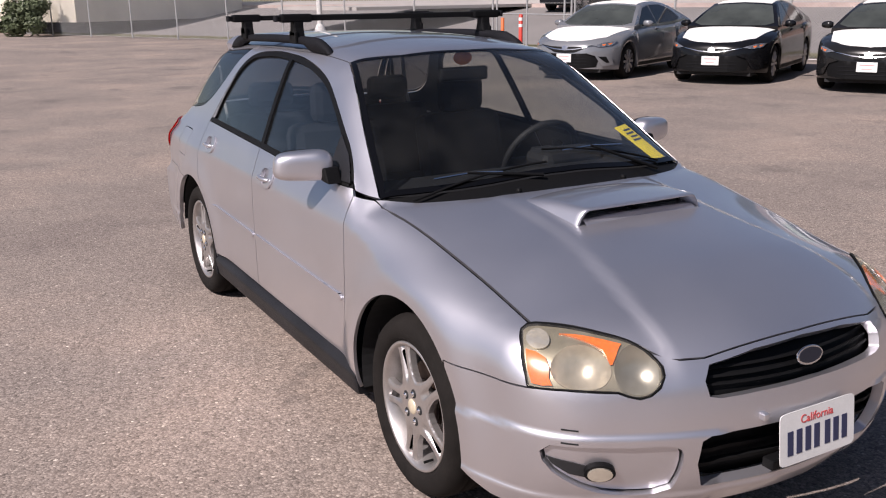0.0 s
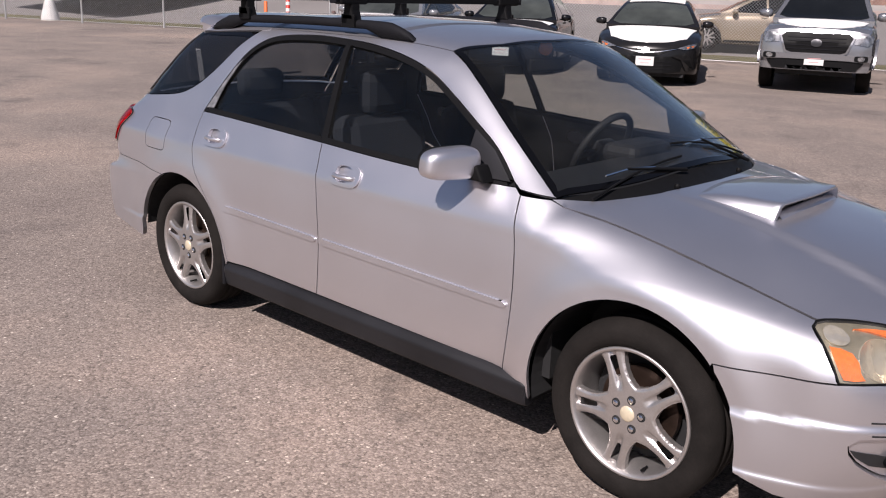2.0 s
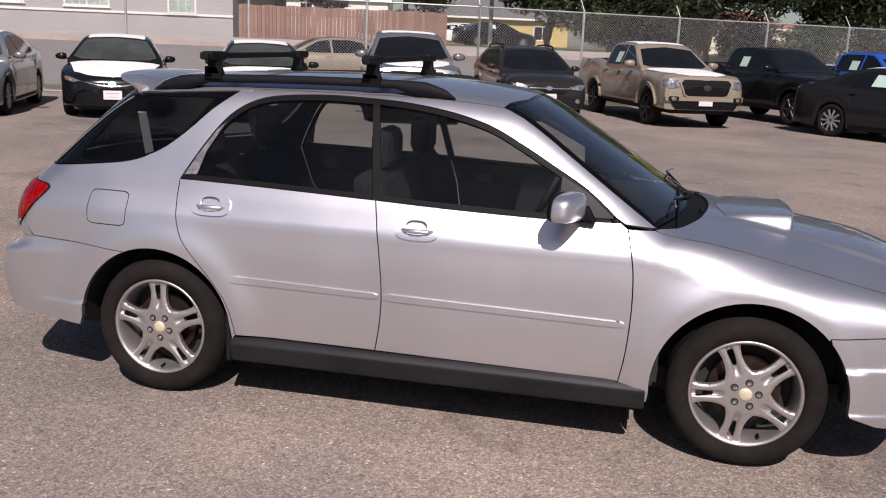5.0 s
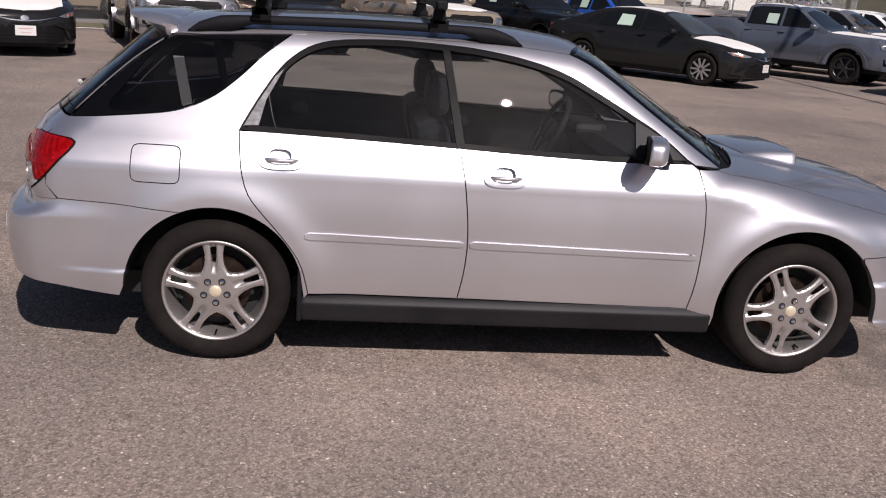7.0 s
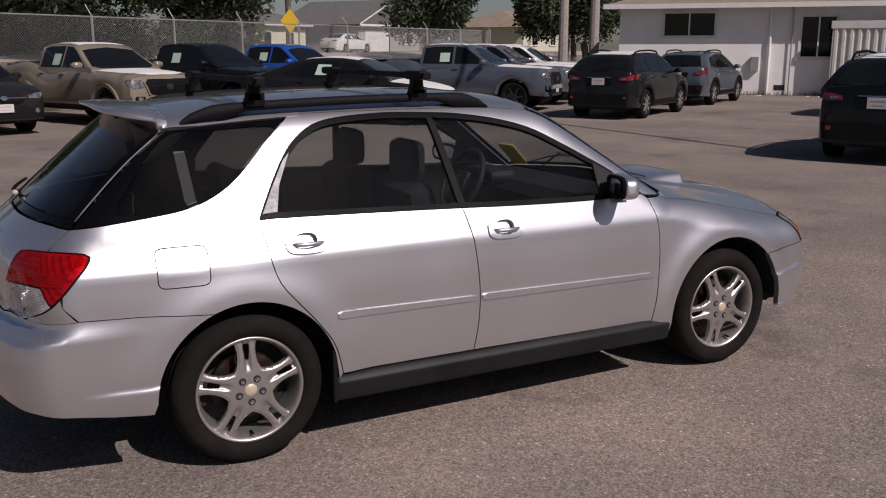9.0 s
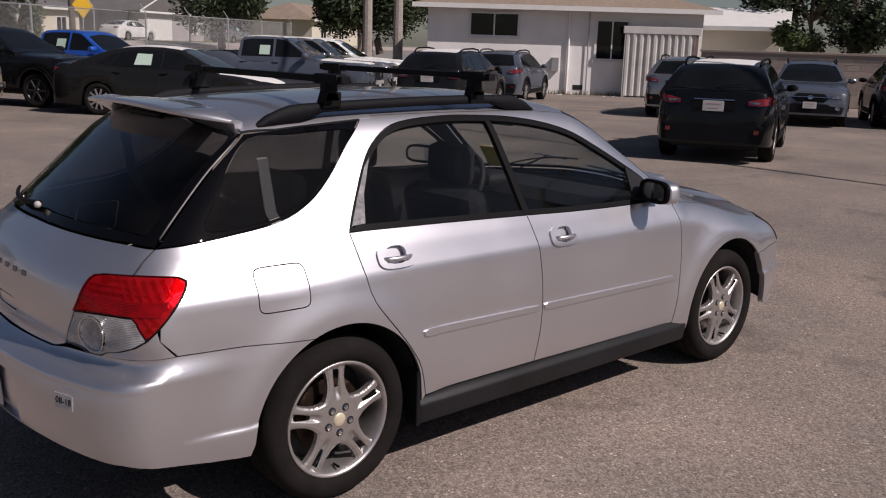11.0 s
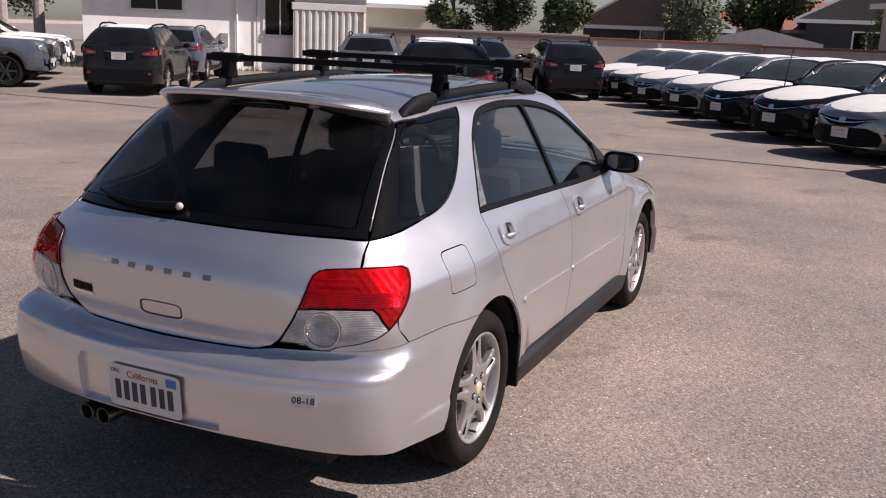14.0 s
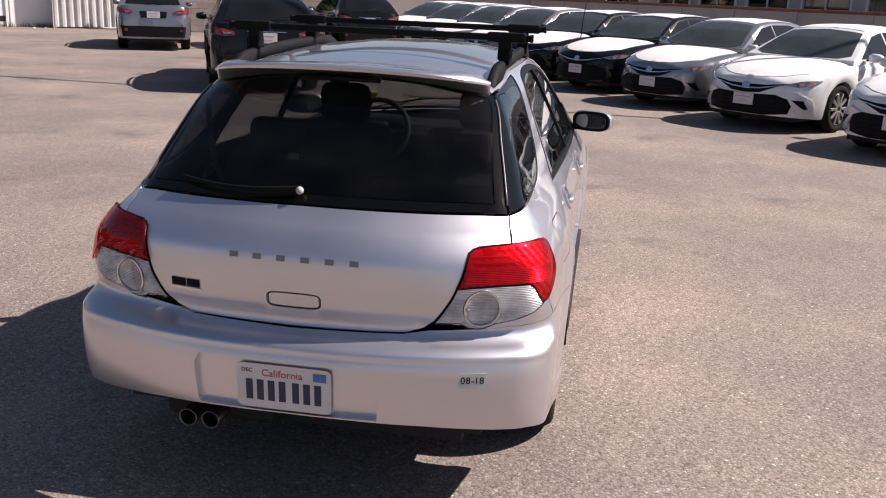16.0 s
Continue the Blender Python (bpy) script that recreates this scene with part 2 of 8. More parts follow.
def side_y(x, z):
    low = curve(x, (-2.3, -2.0, -1.6, -0.9, 0, 0.9, 1.3, 1.7, 2.0, 2.3), (.70, .775, .812, .815, .818, .815, .812, .79, .745, .68))
    low = low + .024 * step(-1.55, -2.0, x) * (1 - step(.60, .68, z))
    high = curve(x, (-2.2, -2.0, -1.82, -1.5, -1.16, 0, .3, .8, 1.2, 2.2), (.69, .725, .754, .787, .808, .815, .805, .80, .80, .74))
    d = curve(z + .09 * step(.78, 1.25, x), (.10, .20, .30, .42, .55, .70, .78, .815, .832, .85, .88, .92, .96, 1.0, 1.1, 1.2, 1.3, 1.4, 1.5),
              (-.06, -.035, -.014, -.003, 0, -.001, -.0065, -.0095, -.0130, -.0205, -.034, -.052, -.073, -.092, -.138, -.187, -.239, -.295, -.355))
    t = step(.82, 1.02, z)
    y = low * (1 - t) + high * t + d
    for ax in (-AXLE, AXLE):
        r = np.hypot(x - ax, z - .315)
        lip = .404 if ax > 0 else .392
        y = y + (.024 if ax > 0 else .018) * np.exp(-((np.maximum(r, lip) - lip) / .085) ** 2) * step(.12, .3, z)
    crease = .45 + .03 * step(1.5, 1.9, x)
    y = y + (.010 * (1 - step(-.012, .012, z - crease)) + .008 * (1 - step(.275, .295, z))) * step(1.42, 1.5, x)
    return y + .007 * (1 - step(.385, .405, z)) * step(1.5, 1.62, -x) * (1 - step(1.72, 1.92, -x))


def hood_z(x, a):
    c = curve(x, (.7, 1.05, 1.3, 1.6, 1.85, 2.0, 2.1, 2.2), (.945, .935, .905, .857, .808, .768, .728, .66))
    c = c + (.012 + .006 * step(1.4, 1.9, x)) * (1 - step(-.034, .026, a - (.340 + .082 * step(1.40, 1.98, x)))) * step(.95, 1.3, x)
    return c - .105 * (a / .7) ** 2.4 * step(.8, 1.7, x) - .035 * (a / .7) ** 2 * (1 - step(.8, 1.7, x))


def screen_z(x, a):
    return .945 + .615 * (1.05 - .19 * (a / .67) ** 2 - x)


def roof_z(x, a):
    c = curve(x, (-1.9, -1.6, -1.3, -.9, -.4, 0, .3, .6), (1.345, 1.392, 1.418, 1.438, 1.445, 1.432, 1.395, 1.33))
    return c - .062 * (a / .55) ** 2.2


def front_x(a, z):
    c = curve(z, (.15, .22, .30, .42, .55, .62, .68, .74, .8, .9), (2.03, 2.10, 2.155, 2.19, 2.188, 2.172, 2.14, 2.08, 1.98, 1.75))
    c = c + .011 * (1 - step(.468, .492, z)) * step(.27, .33, a) + .009 * (1 - step(.275, .295, z))
    return c - .47 * a ** 2


def rear_x(a, z):
    c = curve(z, (.15, .25, .34, .48, .575, .605, .625, .645, .70, .80, .87, .93, .99, 1.05, 1.2, 1.35, 1.5),
              (-2.02, -2.13, -2.185, -2.213, -2.205, -2.19, -2.13, -2.113, -2.125, -2.135, -2.128, -2.09, -2.025, -1.96, -1.79, -1.62, -1.45))
    return c - .010 * (1 - step(.58, .66, z)) + (.088 + .062 * step(.7, 1.0, z)) * (a / .62) ** 2.5


def field(x, y, z):
    a = np.sqrt(y * y + 1e-6)
    fs = (a - side_y(x, z)) * .93
    up = smin(screen_z(x, a), roof_z(x, a), .05)
    zt = smax(hood_z(x, a), up, .015)
    ft = (z - zt) * np.where(up > hood_z(x, a), np.where(screen_z(x, a) < roof_z(x, a), .85, 1), .97)
    ff = (x - front_x(a, z)) * .9
    fr = (rear_x(a, z) - x) * np.where(z > .95, .66, .95)
    f = smax(fs, ft, .085)
    f = smax(f, ff, .11)
    return smax(f, fr, .075)


def outermost(origin, way, reach):
    """The last place on the body along each ray."""
    lo = np.zeros(len(origin))
    for s in np.linspace(0, reach, 56):
        q = origin + way * s
        lo = np.where(field(q[:, 0], q[:, 1], q[:, 2]) < 0, s, lo)
    hi = lo + reach / 55
    for _ in range(18):
        m = (lo + hi) / 2
        q = origin + way * m[:, None]
        inside = field(q[:, 0], q[:, 1], q[:, 2]) < 0
        lo, hi = np.where(inside, m, lo), np.where(inside, hi, m)
    return origin + way * lo[:, None]


def on_body(kind, uv):
    """Places on the body: side (x, z), top (x, y), front or rear (arc round the corner at 0.9 m, z)."""
    u, v = np.asarray(uv, float).T
    o = np.zeros_like(u)
    if kind == "side":
        return outermost(np.stack([u, o, v], 1), np.stack([o, o + 1, o], 1), 1.0)
    if kind == "top":
        return outermost(np.stack([u, v, o + 0.4], 1), np.stack([o, o, o + 1], 1), 1.2)
    s = 1 if kind == "front" else -1
    a = u / 0.9
    return outermost(np.stack([o + 0.9 * s, o, v], 1), np.stack([s * np.cos(a), np.sin(a), o], 1), 1.5)


def slope(p):
    e = 1e-3
    n = np.stack([field(*(p + e * d).T) - field(*(p - e * d).T) for d in np.eye(3)], 1)
    return n / np.linalg.norm(n, axis=1, keepdims=True)


def arc(s, x, a):
    """The arc coordinate of a place at x and a off the middle, at the front (s = 1) or rear (-1)."""
    return 0.9 * math.atan2(a, s * x - 0.9)


def bend(points, step=0.02, closed=False):
    """A smooth line through a few points."""
    p = np.array(points, float)
    n = len(p)
    out = []
    for i in range(n if closed else n - 1):
        if closed:
            a, b, c, d = p[i - 1], p[i], p[(i + 1) % n], p[(i + 2) % n]
        else:
            a, b, c, d = p[max(i - 1, 0)], p[i], p[i + 1], p[min(i + 2, n - 1)]
        for k in range(max(1, int(np.hypot(*(c - b)) / step))):
            t = k / max(1, int(np.hypot(*(c - b)) / step))
            out.append(0.5 * (2 * b + (c - a) * t + (2 * a - 5 * b + 4 * c - d) * t ** 2 + (3 * b - a - 3 * c + d) * t ** 3))
    if not closed:
        out.append(p[-1])
    return [tuple(q) for q in out]


def ring(x, z, rx, rz, n=28, power=2.0, turn=0.0):
    """An oval or, with a higher power, a rounded box."""
    out = []
    for k in range(n):
        a = 2 * math.pi * k / n
        c, s = math.cos(a), math.sin(a)
        u, v = rx * math.copysign(abs(c) ** (2 / power), c), rz * math.copysign(abs(s) ** (2 / power), s)
        out.append((x + u * math.cos(turn) - v * math.sin(turn), z + u * math.sin(turn) + v * math.cos(turn)))
    return out


def inside(poly, q):
    p = np.asarray(poly)
    x, y = q[:, 0], q[:, 1]
    hit = np.zeros(len(q), bool)
    for (x0, y0), (x1, y1) in zip(p, np.roll(p, -1, 0)):
        if y0 != y1:
            hit ^= ((y0 > y) != (y1 > y)) & (x < (x1 - x0) * (y - y0) / (y1 - y0) + x0)
    return hit


def shrink(poly, d):
    """An outline moved inward by d."""
    p = np.asarray(poly, float)
    area = 0.5 * np.sum(p[:, 0] * np.roll(p[:, 1], -1) - np.roll(p[:, 0], -1) * p[:, 1])
    t = np.roll(p, -1, 0) - np.roll(p, 1, 0)
    t /= np.linalg.norm(t, axis=1, keepdims=True) + 1e-9
    return p + np.stack([-t[:, 1], t[:, 0]], 1) * d * np.sign(area)


def dense(poly, h):
    out = []
    p = [np.array(q, float) for q in poly]
    for a, b in zip(p, p[1:] + p[:1]):
        k = max(1, int(round(np.hypot(*(b - a)) / h)))
        out += [a + (b - a) * i / k for i in range(k)]
    return np.array(out)


def skin(kind, outline, holes=(), h=0.04, lift=0.0, gap=0.0025, thick=0.012, flip=False, place=None):
    """A closed slab cut to an outline out of the body's surface, with the body's own curvature. Returns places, faces, normals."""
    loops = [shrink(dense(outline, h * 0.5), gap)] + [shrink(dense(o, h * 0.4), -gap) for o in holes]
    lo, hi = loops[0].min(0), loops[0].max(0)
    gx, gy = np.meshgrid(np.arange(lo[0], hi[0], h), np.arange(lo[1], hi[1], h * 0.87))
    gx = gx + (np.arange(gx.shape[0])[:, None] % 2) * h * 0.5
    q = np.stack([gx.ravel(), gy.ravel()], 1)
    edge = np.concatenate(loops)
    keep = inside(loops[0], q)
    for o in loops[1:]:
        keep &= ~inside(o, q)
    q = q[keep]
    if len(q):
        q = q[np.min(np.hypot(q[:, None, 0] - edge[None, :, 0], q[:, None, 1] - edge[None, :, 1]), 1) > h * 0.42]
    pts = [Vector(v) for v in np.concatenate([edge, q])]
    edges, at = [], 0
    for o in loops:
        edges += [(at + i, at + (i + 1) % len(o)) for i in range(len(o))]
        at += len(o)
    co, _, tris, *_ = delaunay_2d_cdt(pts, edges, [], 0, 1e-6)
    co = np.array([tuple(c) for c in co])
    tris = np.array([t for t in tris if len(t) == 3])
    mid = co[tris].mean(1)
    keep = inside(loops[0], mid)
    for o in loops[1:]:
        keep &= ~inside(o, mid)
    tris = tris[keep]
    if callable(kind):
        p, nrm = kind(co)
    else:
        p = on_body(kind, co)
        nrm = slope(p)
        near = np.zeros_like(nrm)
        mid_p, hits = np.zeros_like(p), np.zeros(len(p))
        for i, j in ((0, 1), (1, 2), (2, 0)):
            for a_, b_ in ((tris[:, i], tris[:, j]), (tris[:, j], tris[:, i])):
                np.add.at(near, a_, nrm[b_])
                np.add.at(mid_p, a_, p[b_])
                np.add.at(hits, a_, 1)
        near /= np.linalg.norm(near, axis=1, keepdims=True) + 1e-9
        odd = ((near * nrm).sum(1) < 0.90) & (np.arange(len(p)) >= sum(len(o) for o in loops))
        p[odd], nrm[odd] = mid_p[odd] / hits[odd, None], near[odd]
    if place is not None:
        p, nrm = place(p, nrm)
    cross = np.cross(p[tris[:, 1]] - p[tris[:, 0]], p[tris[:, 2]] - p[tris[:, 0]])
    turned = (cross * nrm[tris].mean(1)).sum(1) < 0
    tris[turned] = tris[turned][:, ::-1]
    count = {}
    for t in tris:
        for a, b in ((t[0], t[1]), (t[1], t[2]), (t[2], t[0])):
            count[(a, b)] = count.get((a, b), 0) + 1
    rim = [e for e in count if (e[1], e[0]) not in count]
    n = len(p)
    outer, inner = p + nrm * lift, p + nrm * (lift - thick)
    verts = np.concatenate([outer, inner, outer, inner])
    faces = [tuple(t) for t in tris] + [(n + t[2], n + t[1], n + t[0]) for t in tris]
    faces += [(2 * n + b, 2 * n + a, 3 * n + a, 3 * n + b) for a, b in rim]
    norms = np.concatenate([nrm, -nrm, 0 * nrm, 0 * nrm])
    lining = len(tris)
    if flip:
        verts, norms = verts * (1, -1, 1), norms * (1, -1, 1)
        faces = [f[::-1] for f in faces]
    return verts, faces, norms, lining


def panel(name, parent, material, *skins, lining=None, label=""):
    """One mesh out of one or more skins."""
    vs, fs, ns, inner, at = [], [], [], [], 0
    for v, f, n, k in skins:
        inner += list(range(len(fs) + k, len(fs) + 2 * k))
        vs.append(v)
        ns.append(n)
        fs += [tuple(int(i) + at for i in one) for one in f]
        at += len(v)
    d = bpy.data.meshes.new(name)
    d.from_pydata(np.concatenate(vs).tolist(), [], fs)
    d.materials.append(material)
    if lining is not None:
        d.materials.append(lining)
        for i in inner:
            d.polygons[i].material_index = 1
    d.shade_smooth()
    d.normals_split_custom_set_from_vertices(np.concatenate(ns).tolist())
    ob = new(name, d)
    ob.parent = parent
    if label:
        ob["label"] = label
    return ob

# ---- the silver wagon ----
LINING = shader("headliner", (0.055, 0.055, 0.054), 0.95, grain=0.1, grain_size=300.0)
wagon = thing("station_wagon", pose(0, 0.018, 0), "silver metallic station wagon with roof rails, parked on asphalt", "car")
BOTH = (False, True)


def arch(ax, a0, a1, r, zc=0.315, n=26):
    """Points round a wheel arch, in degrees from straight ahead upward."""
    return [(ax + r * math.cos(radians(a0 + (a1 - a0) * k / n)), zc + r * math.sin(radians(a0 + (a1 - a0) * k / n))) for k in range(n + 1)]


def top_z(points):
    return [(x, float(z)) for (x, a), (_, _, z) in zip(points, on_body("top", points))]


# lines shared by neighbouring panels
HOOD_SIDE = bend([(0.86, 0.712), (1.05, 0.692), (1.30, 0.673), (1.55, 0.663), (1.755, 0.668)], 0.05)
SCREEN_SIDE = bend([(0.87, 0.698), (0.60, 0.624), (0.40, 0.562), (0.20, 0.500)], 0.05)
ROOF_SIDE = bend([(0.20, 0.500), (0.0, 0.505), (-0.5, 0.515), (-1.0, 0.505), (-1.30, 0.485), (-1.47, 0.463)], 0.08)
BELT = bend([(0.727, 0.942), (0.40, 0.936), (0.0, 0.945), (-0.279, 0.956), (-0.78, 0.972), (-1.178, 0.980)], 0.08)
GLASS_TOP = bend([(-1.178, 0.980), (-1.117, 1.090), (-1.044, 1.203), (-0.979, 1.273), (-0.890, 1.325), (-0.774, 1.350), (-0.562, 1.362),
                  (-0.370, 1.358), (-0.200, 1.348), (-0.005, 1.320), (0.167, 1.274), (0.316, 1.203), (0.466, 1.122), (0.592, 1.049), (0.727, 0.942)], 0.03)
DOOR_REAR = bend([(-1.178, 0.978), (-1.173, 0.917), (-1.157, 0.81), (-1.131, 0.735), (-1.085, 0.674), (-0.992, 0.566), (-0.925, 0.472), (-0.898, 0.40), (-0.880, 0.322)], 0.03)
DOOR_MID = bend([(-0.279, 0.956), (-0.250, 0.81), (-0.226, 0.60), (-0.230, 0.45), (-0.250, 0.320)], 0.04)
DOOR_FRONT = bend([(0.757, 0.922), (0.788, 0.78), (0.797, 0.62), (0.788, 0.44), (0.768, 0.310)], 0.04)
QUARTER_LOW = bend([(-0.985, 1.360), (-1.090, 1.277), (-1.200, 1.171), (-1.305, 1.092), (-1.435, 1.038), (-1.620, 1.010), (-1.862, 0.985)], 0.03)
CORNER = bend([(-1.862, 0.985), (-1.76, 1.090), (-1.62, 1.220), (-1.478, 1.326)], 0.04)


def handle_hole(x, z):
    return ring(x - 0.004, z + 0.004, 0.046, 0.031, 24, 2.8)


FRONT_HANDLE, REAR_HANDLE = (-0.085, 0.855), (-1.005, 0.880)
front_door_line = DOOR_FRONT[::-1] + [p for p in BELT if p[0] > -0.27] + DOOR_MID
rear_door_line = DOOR_MID[::-1] + [p for p in BELT if p[0] < -0.29][:-1] + DOOR_REAR
FUEL = ring(-1.497, 0.836, 0.096, 0.072, 32, 7.0)
TAIL_SIDE = [(-1.862, 0.985), (-1.912, 0.947), (-1.946, 0.914), (-1.912, 0.88), (-1.925, 0.73), (-1.875, 0.677)]
quarter_line = (DOOR_REAR[::-1] + GLASS_TOP[1:-1] + [(0.745, 0.936), (0.80, 0.930)] + top_z(SCREEN_SIDE) + top_z(ROOF_SIDE)[1:] + QUARTER_LOW
                + TAIL_SIDE[1:] + [(-1.663, 0.670), (-1.45, 0.655)] + arch(-AXLE, 112, 16, 0.362) + [(-0.897, 0.30)])
fender_line = (DOOR_FRONT[::-1] + top_z(HOOD_SIDE) + [(1.756, 0.724), (1.802, 0.690), (1.830, 0.656), (1.852, 0.626), (1.864, 0.599)] + [(1.70, 0.588), (1.54, 0.578)]
               + arch(AXLE, 43, 185, 0.372) + [(0.888, 0.235), (0.80, 0.245), (0.772, 0.30)])

for flip in BOTH:
    q = panel("quarter_panel", wagon, SILVER, skin("side", quarter_line, [FUEL], flip=flip, gap=0.002, h=0.026), lining=LINING)
    panel("fuel_flap", q, SILVER, skin("side", FUEL, flip=flip, gap=0.002))
    panel("front_fender", wagon, SILVER, skin("side", fender_line, flip=flip, h=0.02), lining=DARK)
    for kind, line, (hx, hz), x0, x1 in (("front_door", front_door_line, FRONT_HANDLE, -0.215, 0.775), ("rear_door", rear_door_line, REAR_HANDLE, -0.90, -0.24)):
        door = panel(kind, wagon, SILVER, skin("side", line, [handle_hole(hx, hz)], flip=flip, h=0.024), lining=DASH)

        def hollow(p, n, cx=hx, cz=hz):
            q = np.clip(1.15 - ((p[:, 0] - cx) / 0.078) ** 2 - ((p[:, 2] - cz) / 0.034) ** 2, 0, 1)[:, None]
            return p - n * 0.020 * q, n
        cup = skin("side", handle_hole(hx, hz), flip=flip, gap=-0.003, thick=0.004, h=0.012, place=hollow)
        frame_ = skin("side", ring(hx, hz, 0.090, 0.042, 36, 3.2), [handle_hole(hx, hz)], flip=flip, lift=0.009, gap=0, thick=0.008, h=0.02)
        panel("handle_cup", door, SILVER, cup, label="recessed cup behind the handle")
        panel("handle_frame", door, SILVER, frame_)
        s = 1 if flip else -1
        sy = float(side_y(np.array([hx]), np.array([hz]))[0])
        bar = bmesh.new()
        tube(bar, [(hx - 0.062, s * (sy + 0.004), hz - 0.003), (hx - 0.045, s * (sy + 0.020), hz - 0.003), (hx, s * (sy + 0.024), hz - 0.003),
                   (hx + 0.045, s * (sy + 0.020), hz - 0.003), (hx + 0.066, s * (sy + 0.004), hz - 0.003)], [0.0075, 0.0095, 0.0095, 0.0095, 0.0075], 10)
        part("door_handle", bar, SILVER, door, "silver pull handle", True)
        if kind == "front_door":
            lock = bmesh.new()
            lathe(lock, [(0.0, s * (sy + 0.007)), (0.009, s * (sy + 0.007)), (0.010, s * (sy - 0.004))], 16, "y", m=Matrix.Translation((hx - 0.070, 0, hz - 0.012)))
            part("lock_cylinder", lock, CHROME, door)
        zs = lambda x: 0.560 - 0.0145 * x
        strip = [(x0 + 0.02, zs(x0) + 0.014), (x1 - 0.02, zs(x1) + 0.011), (x1, zs(x1) + 0.005), (x1, zs(x1) - 0.005), (x1 - 0.02, zs(x1) - 0.011), (x0 + 0.02, zs(x0) - 0.014), (x0, zs(x0) - 0.007), (x0, zs(x0) + 0.007)]
        panel("side_moulding", door, SILVER, skin("side", strip, flip=flip, lift=0.008, gap=0, thick=0.011, h=0.012), label="body-coloured rubbing strip")

# windows of the doors, framed in black rubber
SIDE_GLASS = GLASS_TOP + BELT[1:-1]
bp = [(-0.30, 0.955), (-0.315, 1.15), (-0.375, 1.36), (-0.320, 1.36), (-0.262, 1.15), (-0.245, 0.955)]


def cut(line, x_low, x_high, front):
    """The share of the side glass in front of, or behind, the slanted middle pillar."""
    out = []
    for x, z in line:
        edge = x_low + (x_high - x_low) * (z - 0.955) / 0.405
        out.append((max(x, edge), z) if front else (min(x, edge), z))
    return out


inner = [tuple(p) for p in shrink(SIDE_GLASS, 0.022)]
pane_front = [p for k, p in enumerate(cut(inner, -0.254, -0.330, True))]
pane_rear = [p for p in cut(inner, -0.292, -0.362, False)]


def tidy(poly):
    out = []
    for p in poly:
        if not out or math.hypot(p[0] - out[-1][0], p[1] - out[-1][1]) > 0.004:
            out.append(p)
    return out[:-1] if math.hypot(out[0][0] - out[-1][0], out[0][1] - out[-1][1]) < 0.004 else out


pane_front, pane_rear = tidy(pane_front), tidy(pane_rear)
mirror_sail = [(0.478, 0.950), (0.70, 0.952), (0.590, 1.040), (0.478, 1.100)]
quarter_glass = QUARTER_LOW + CORNER[1:] + [(-1.25, 1.344)]
quarter_clear = [(-1.055, 1.320), (-1.120, 1.260), (-1.225, 1.165), (-1.33, 1.092), (-1.45, 1.052), (-1.60, 1.032), (-1.70, 1.035), (-1.66, 1.10), (-1.49, 1.296), (-1.30, 1.316)]
quarter_clear = bend(quarter_clear, 0.03, True)
PANES = []
PEELED = shader("peeled_trim", (0.15, 0.15, 0.16), 0.45, 0.2, stain=0.6, stain_size=30.0, grain=0.3, grain_size=80.0)
for flip in BOTH:
    frame_ = panel("window_seal", wagon, BLACK_TRIM, skin("side", SIDE_GLASS, [pane_front, pane_rear], flip=flip, gap=0.001, thick=0.02, lift=-0.001), label="black rubber window surround")
    for kind, line in (("front_side_window", pane_front), ("rear_side_window", pane_rear)):
        PANES.append(panel(kind, wagon, GLASS, skin("side", line, flip=flip, gap=-0.003, lift=-0.008, thick=0.004), label="lightly tinted side window"))
    panel("mirror_sail", wagon, SKIRT, skin("side", mirror_sail, flip=flip, gap=0, lift=0.006, thick=0.012, h=0.02))
    panel("quarter_window_border", wagon, BLACK_GLASS, skin("side", quarter_glass, [quarter_clear], flip=flip, gap=0.004, thick=0.006, lift=-0.003), label="black printed glass border")
    PANES.append(panel("quarter_window", wagon, TINTED, skin("side", quarter_clear, flip=flip, gap=-0.002, lift=-0.003, thick=0.004), label="dark tinted quarter window"))
    applique = [(-1.165, 0.995), (-1.112, 1.09), (-1.045, 1.195), (-1.005, 1.232), (-1.075, 1.10), (-1.10, 1.0)]
    panel("pillar_trim", wagon, PEELED, skin("side", applique, flip=flip, gap=0.002, lift=0.002, thick=0.004, h=0.02), label="peeling silvery pillar trim")

# roof, hood, windscreen
roof_edge = [(x, a) for x, a in ROOF_SIDE]
roof_line = roof_edge + [(-1.50, 0.30), (-1.515, 0.0), (-1.50, -0.30)] + [(x, -a) for x, a in roof_edge[::-1]] + [(0.275, -0.30), (0.298, 0.0), (0.275, 0.30)]
for flip in BOTH:
    shoulder = [(-0.93, 0.500), (-1.15, 0.490), (-1.30, 0.480), (-1.475, 0.455), (-1.482, 0.507), (-1.35, 0.520), (-1.15, 0.521), (-0.985, 0.520), (-0.93, 0.520)]
    panel("roof_shoulder", wagon, SILVER, skin("top", shoulder, flip=flip, gap=0.0, lift=0.001, h=0.03), lining=LINING)
panel("roof", wagon, SILVER, skin("top", roof_line, gap=0.0, h=0.06), lining=LINING)
hood_front = bend([(1.755, 0.668), (1.767, 0.655), (1.826, 0.602), (1.899, 0.542), (1.958, 0.492), (2.012, 0.456), (2.046, 0.428)], 0.03) + bend([(2.062, 0.40), (2.085, 0.335), (2.103, 0.17), (2.110, 0.0)], 0.04)
hood_half = HOOD_SIDE[::1] + hood_front[1:]
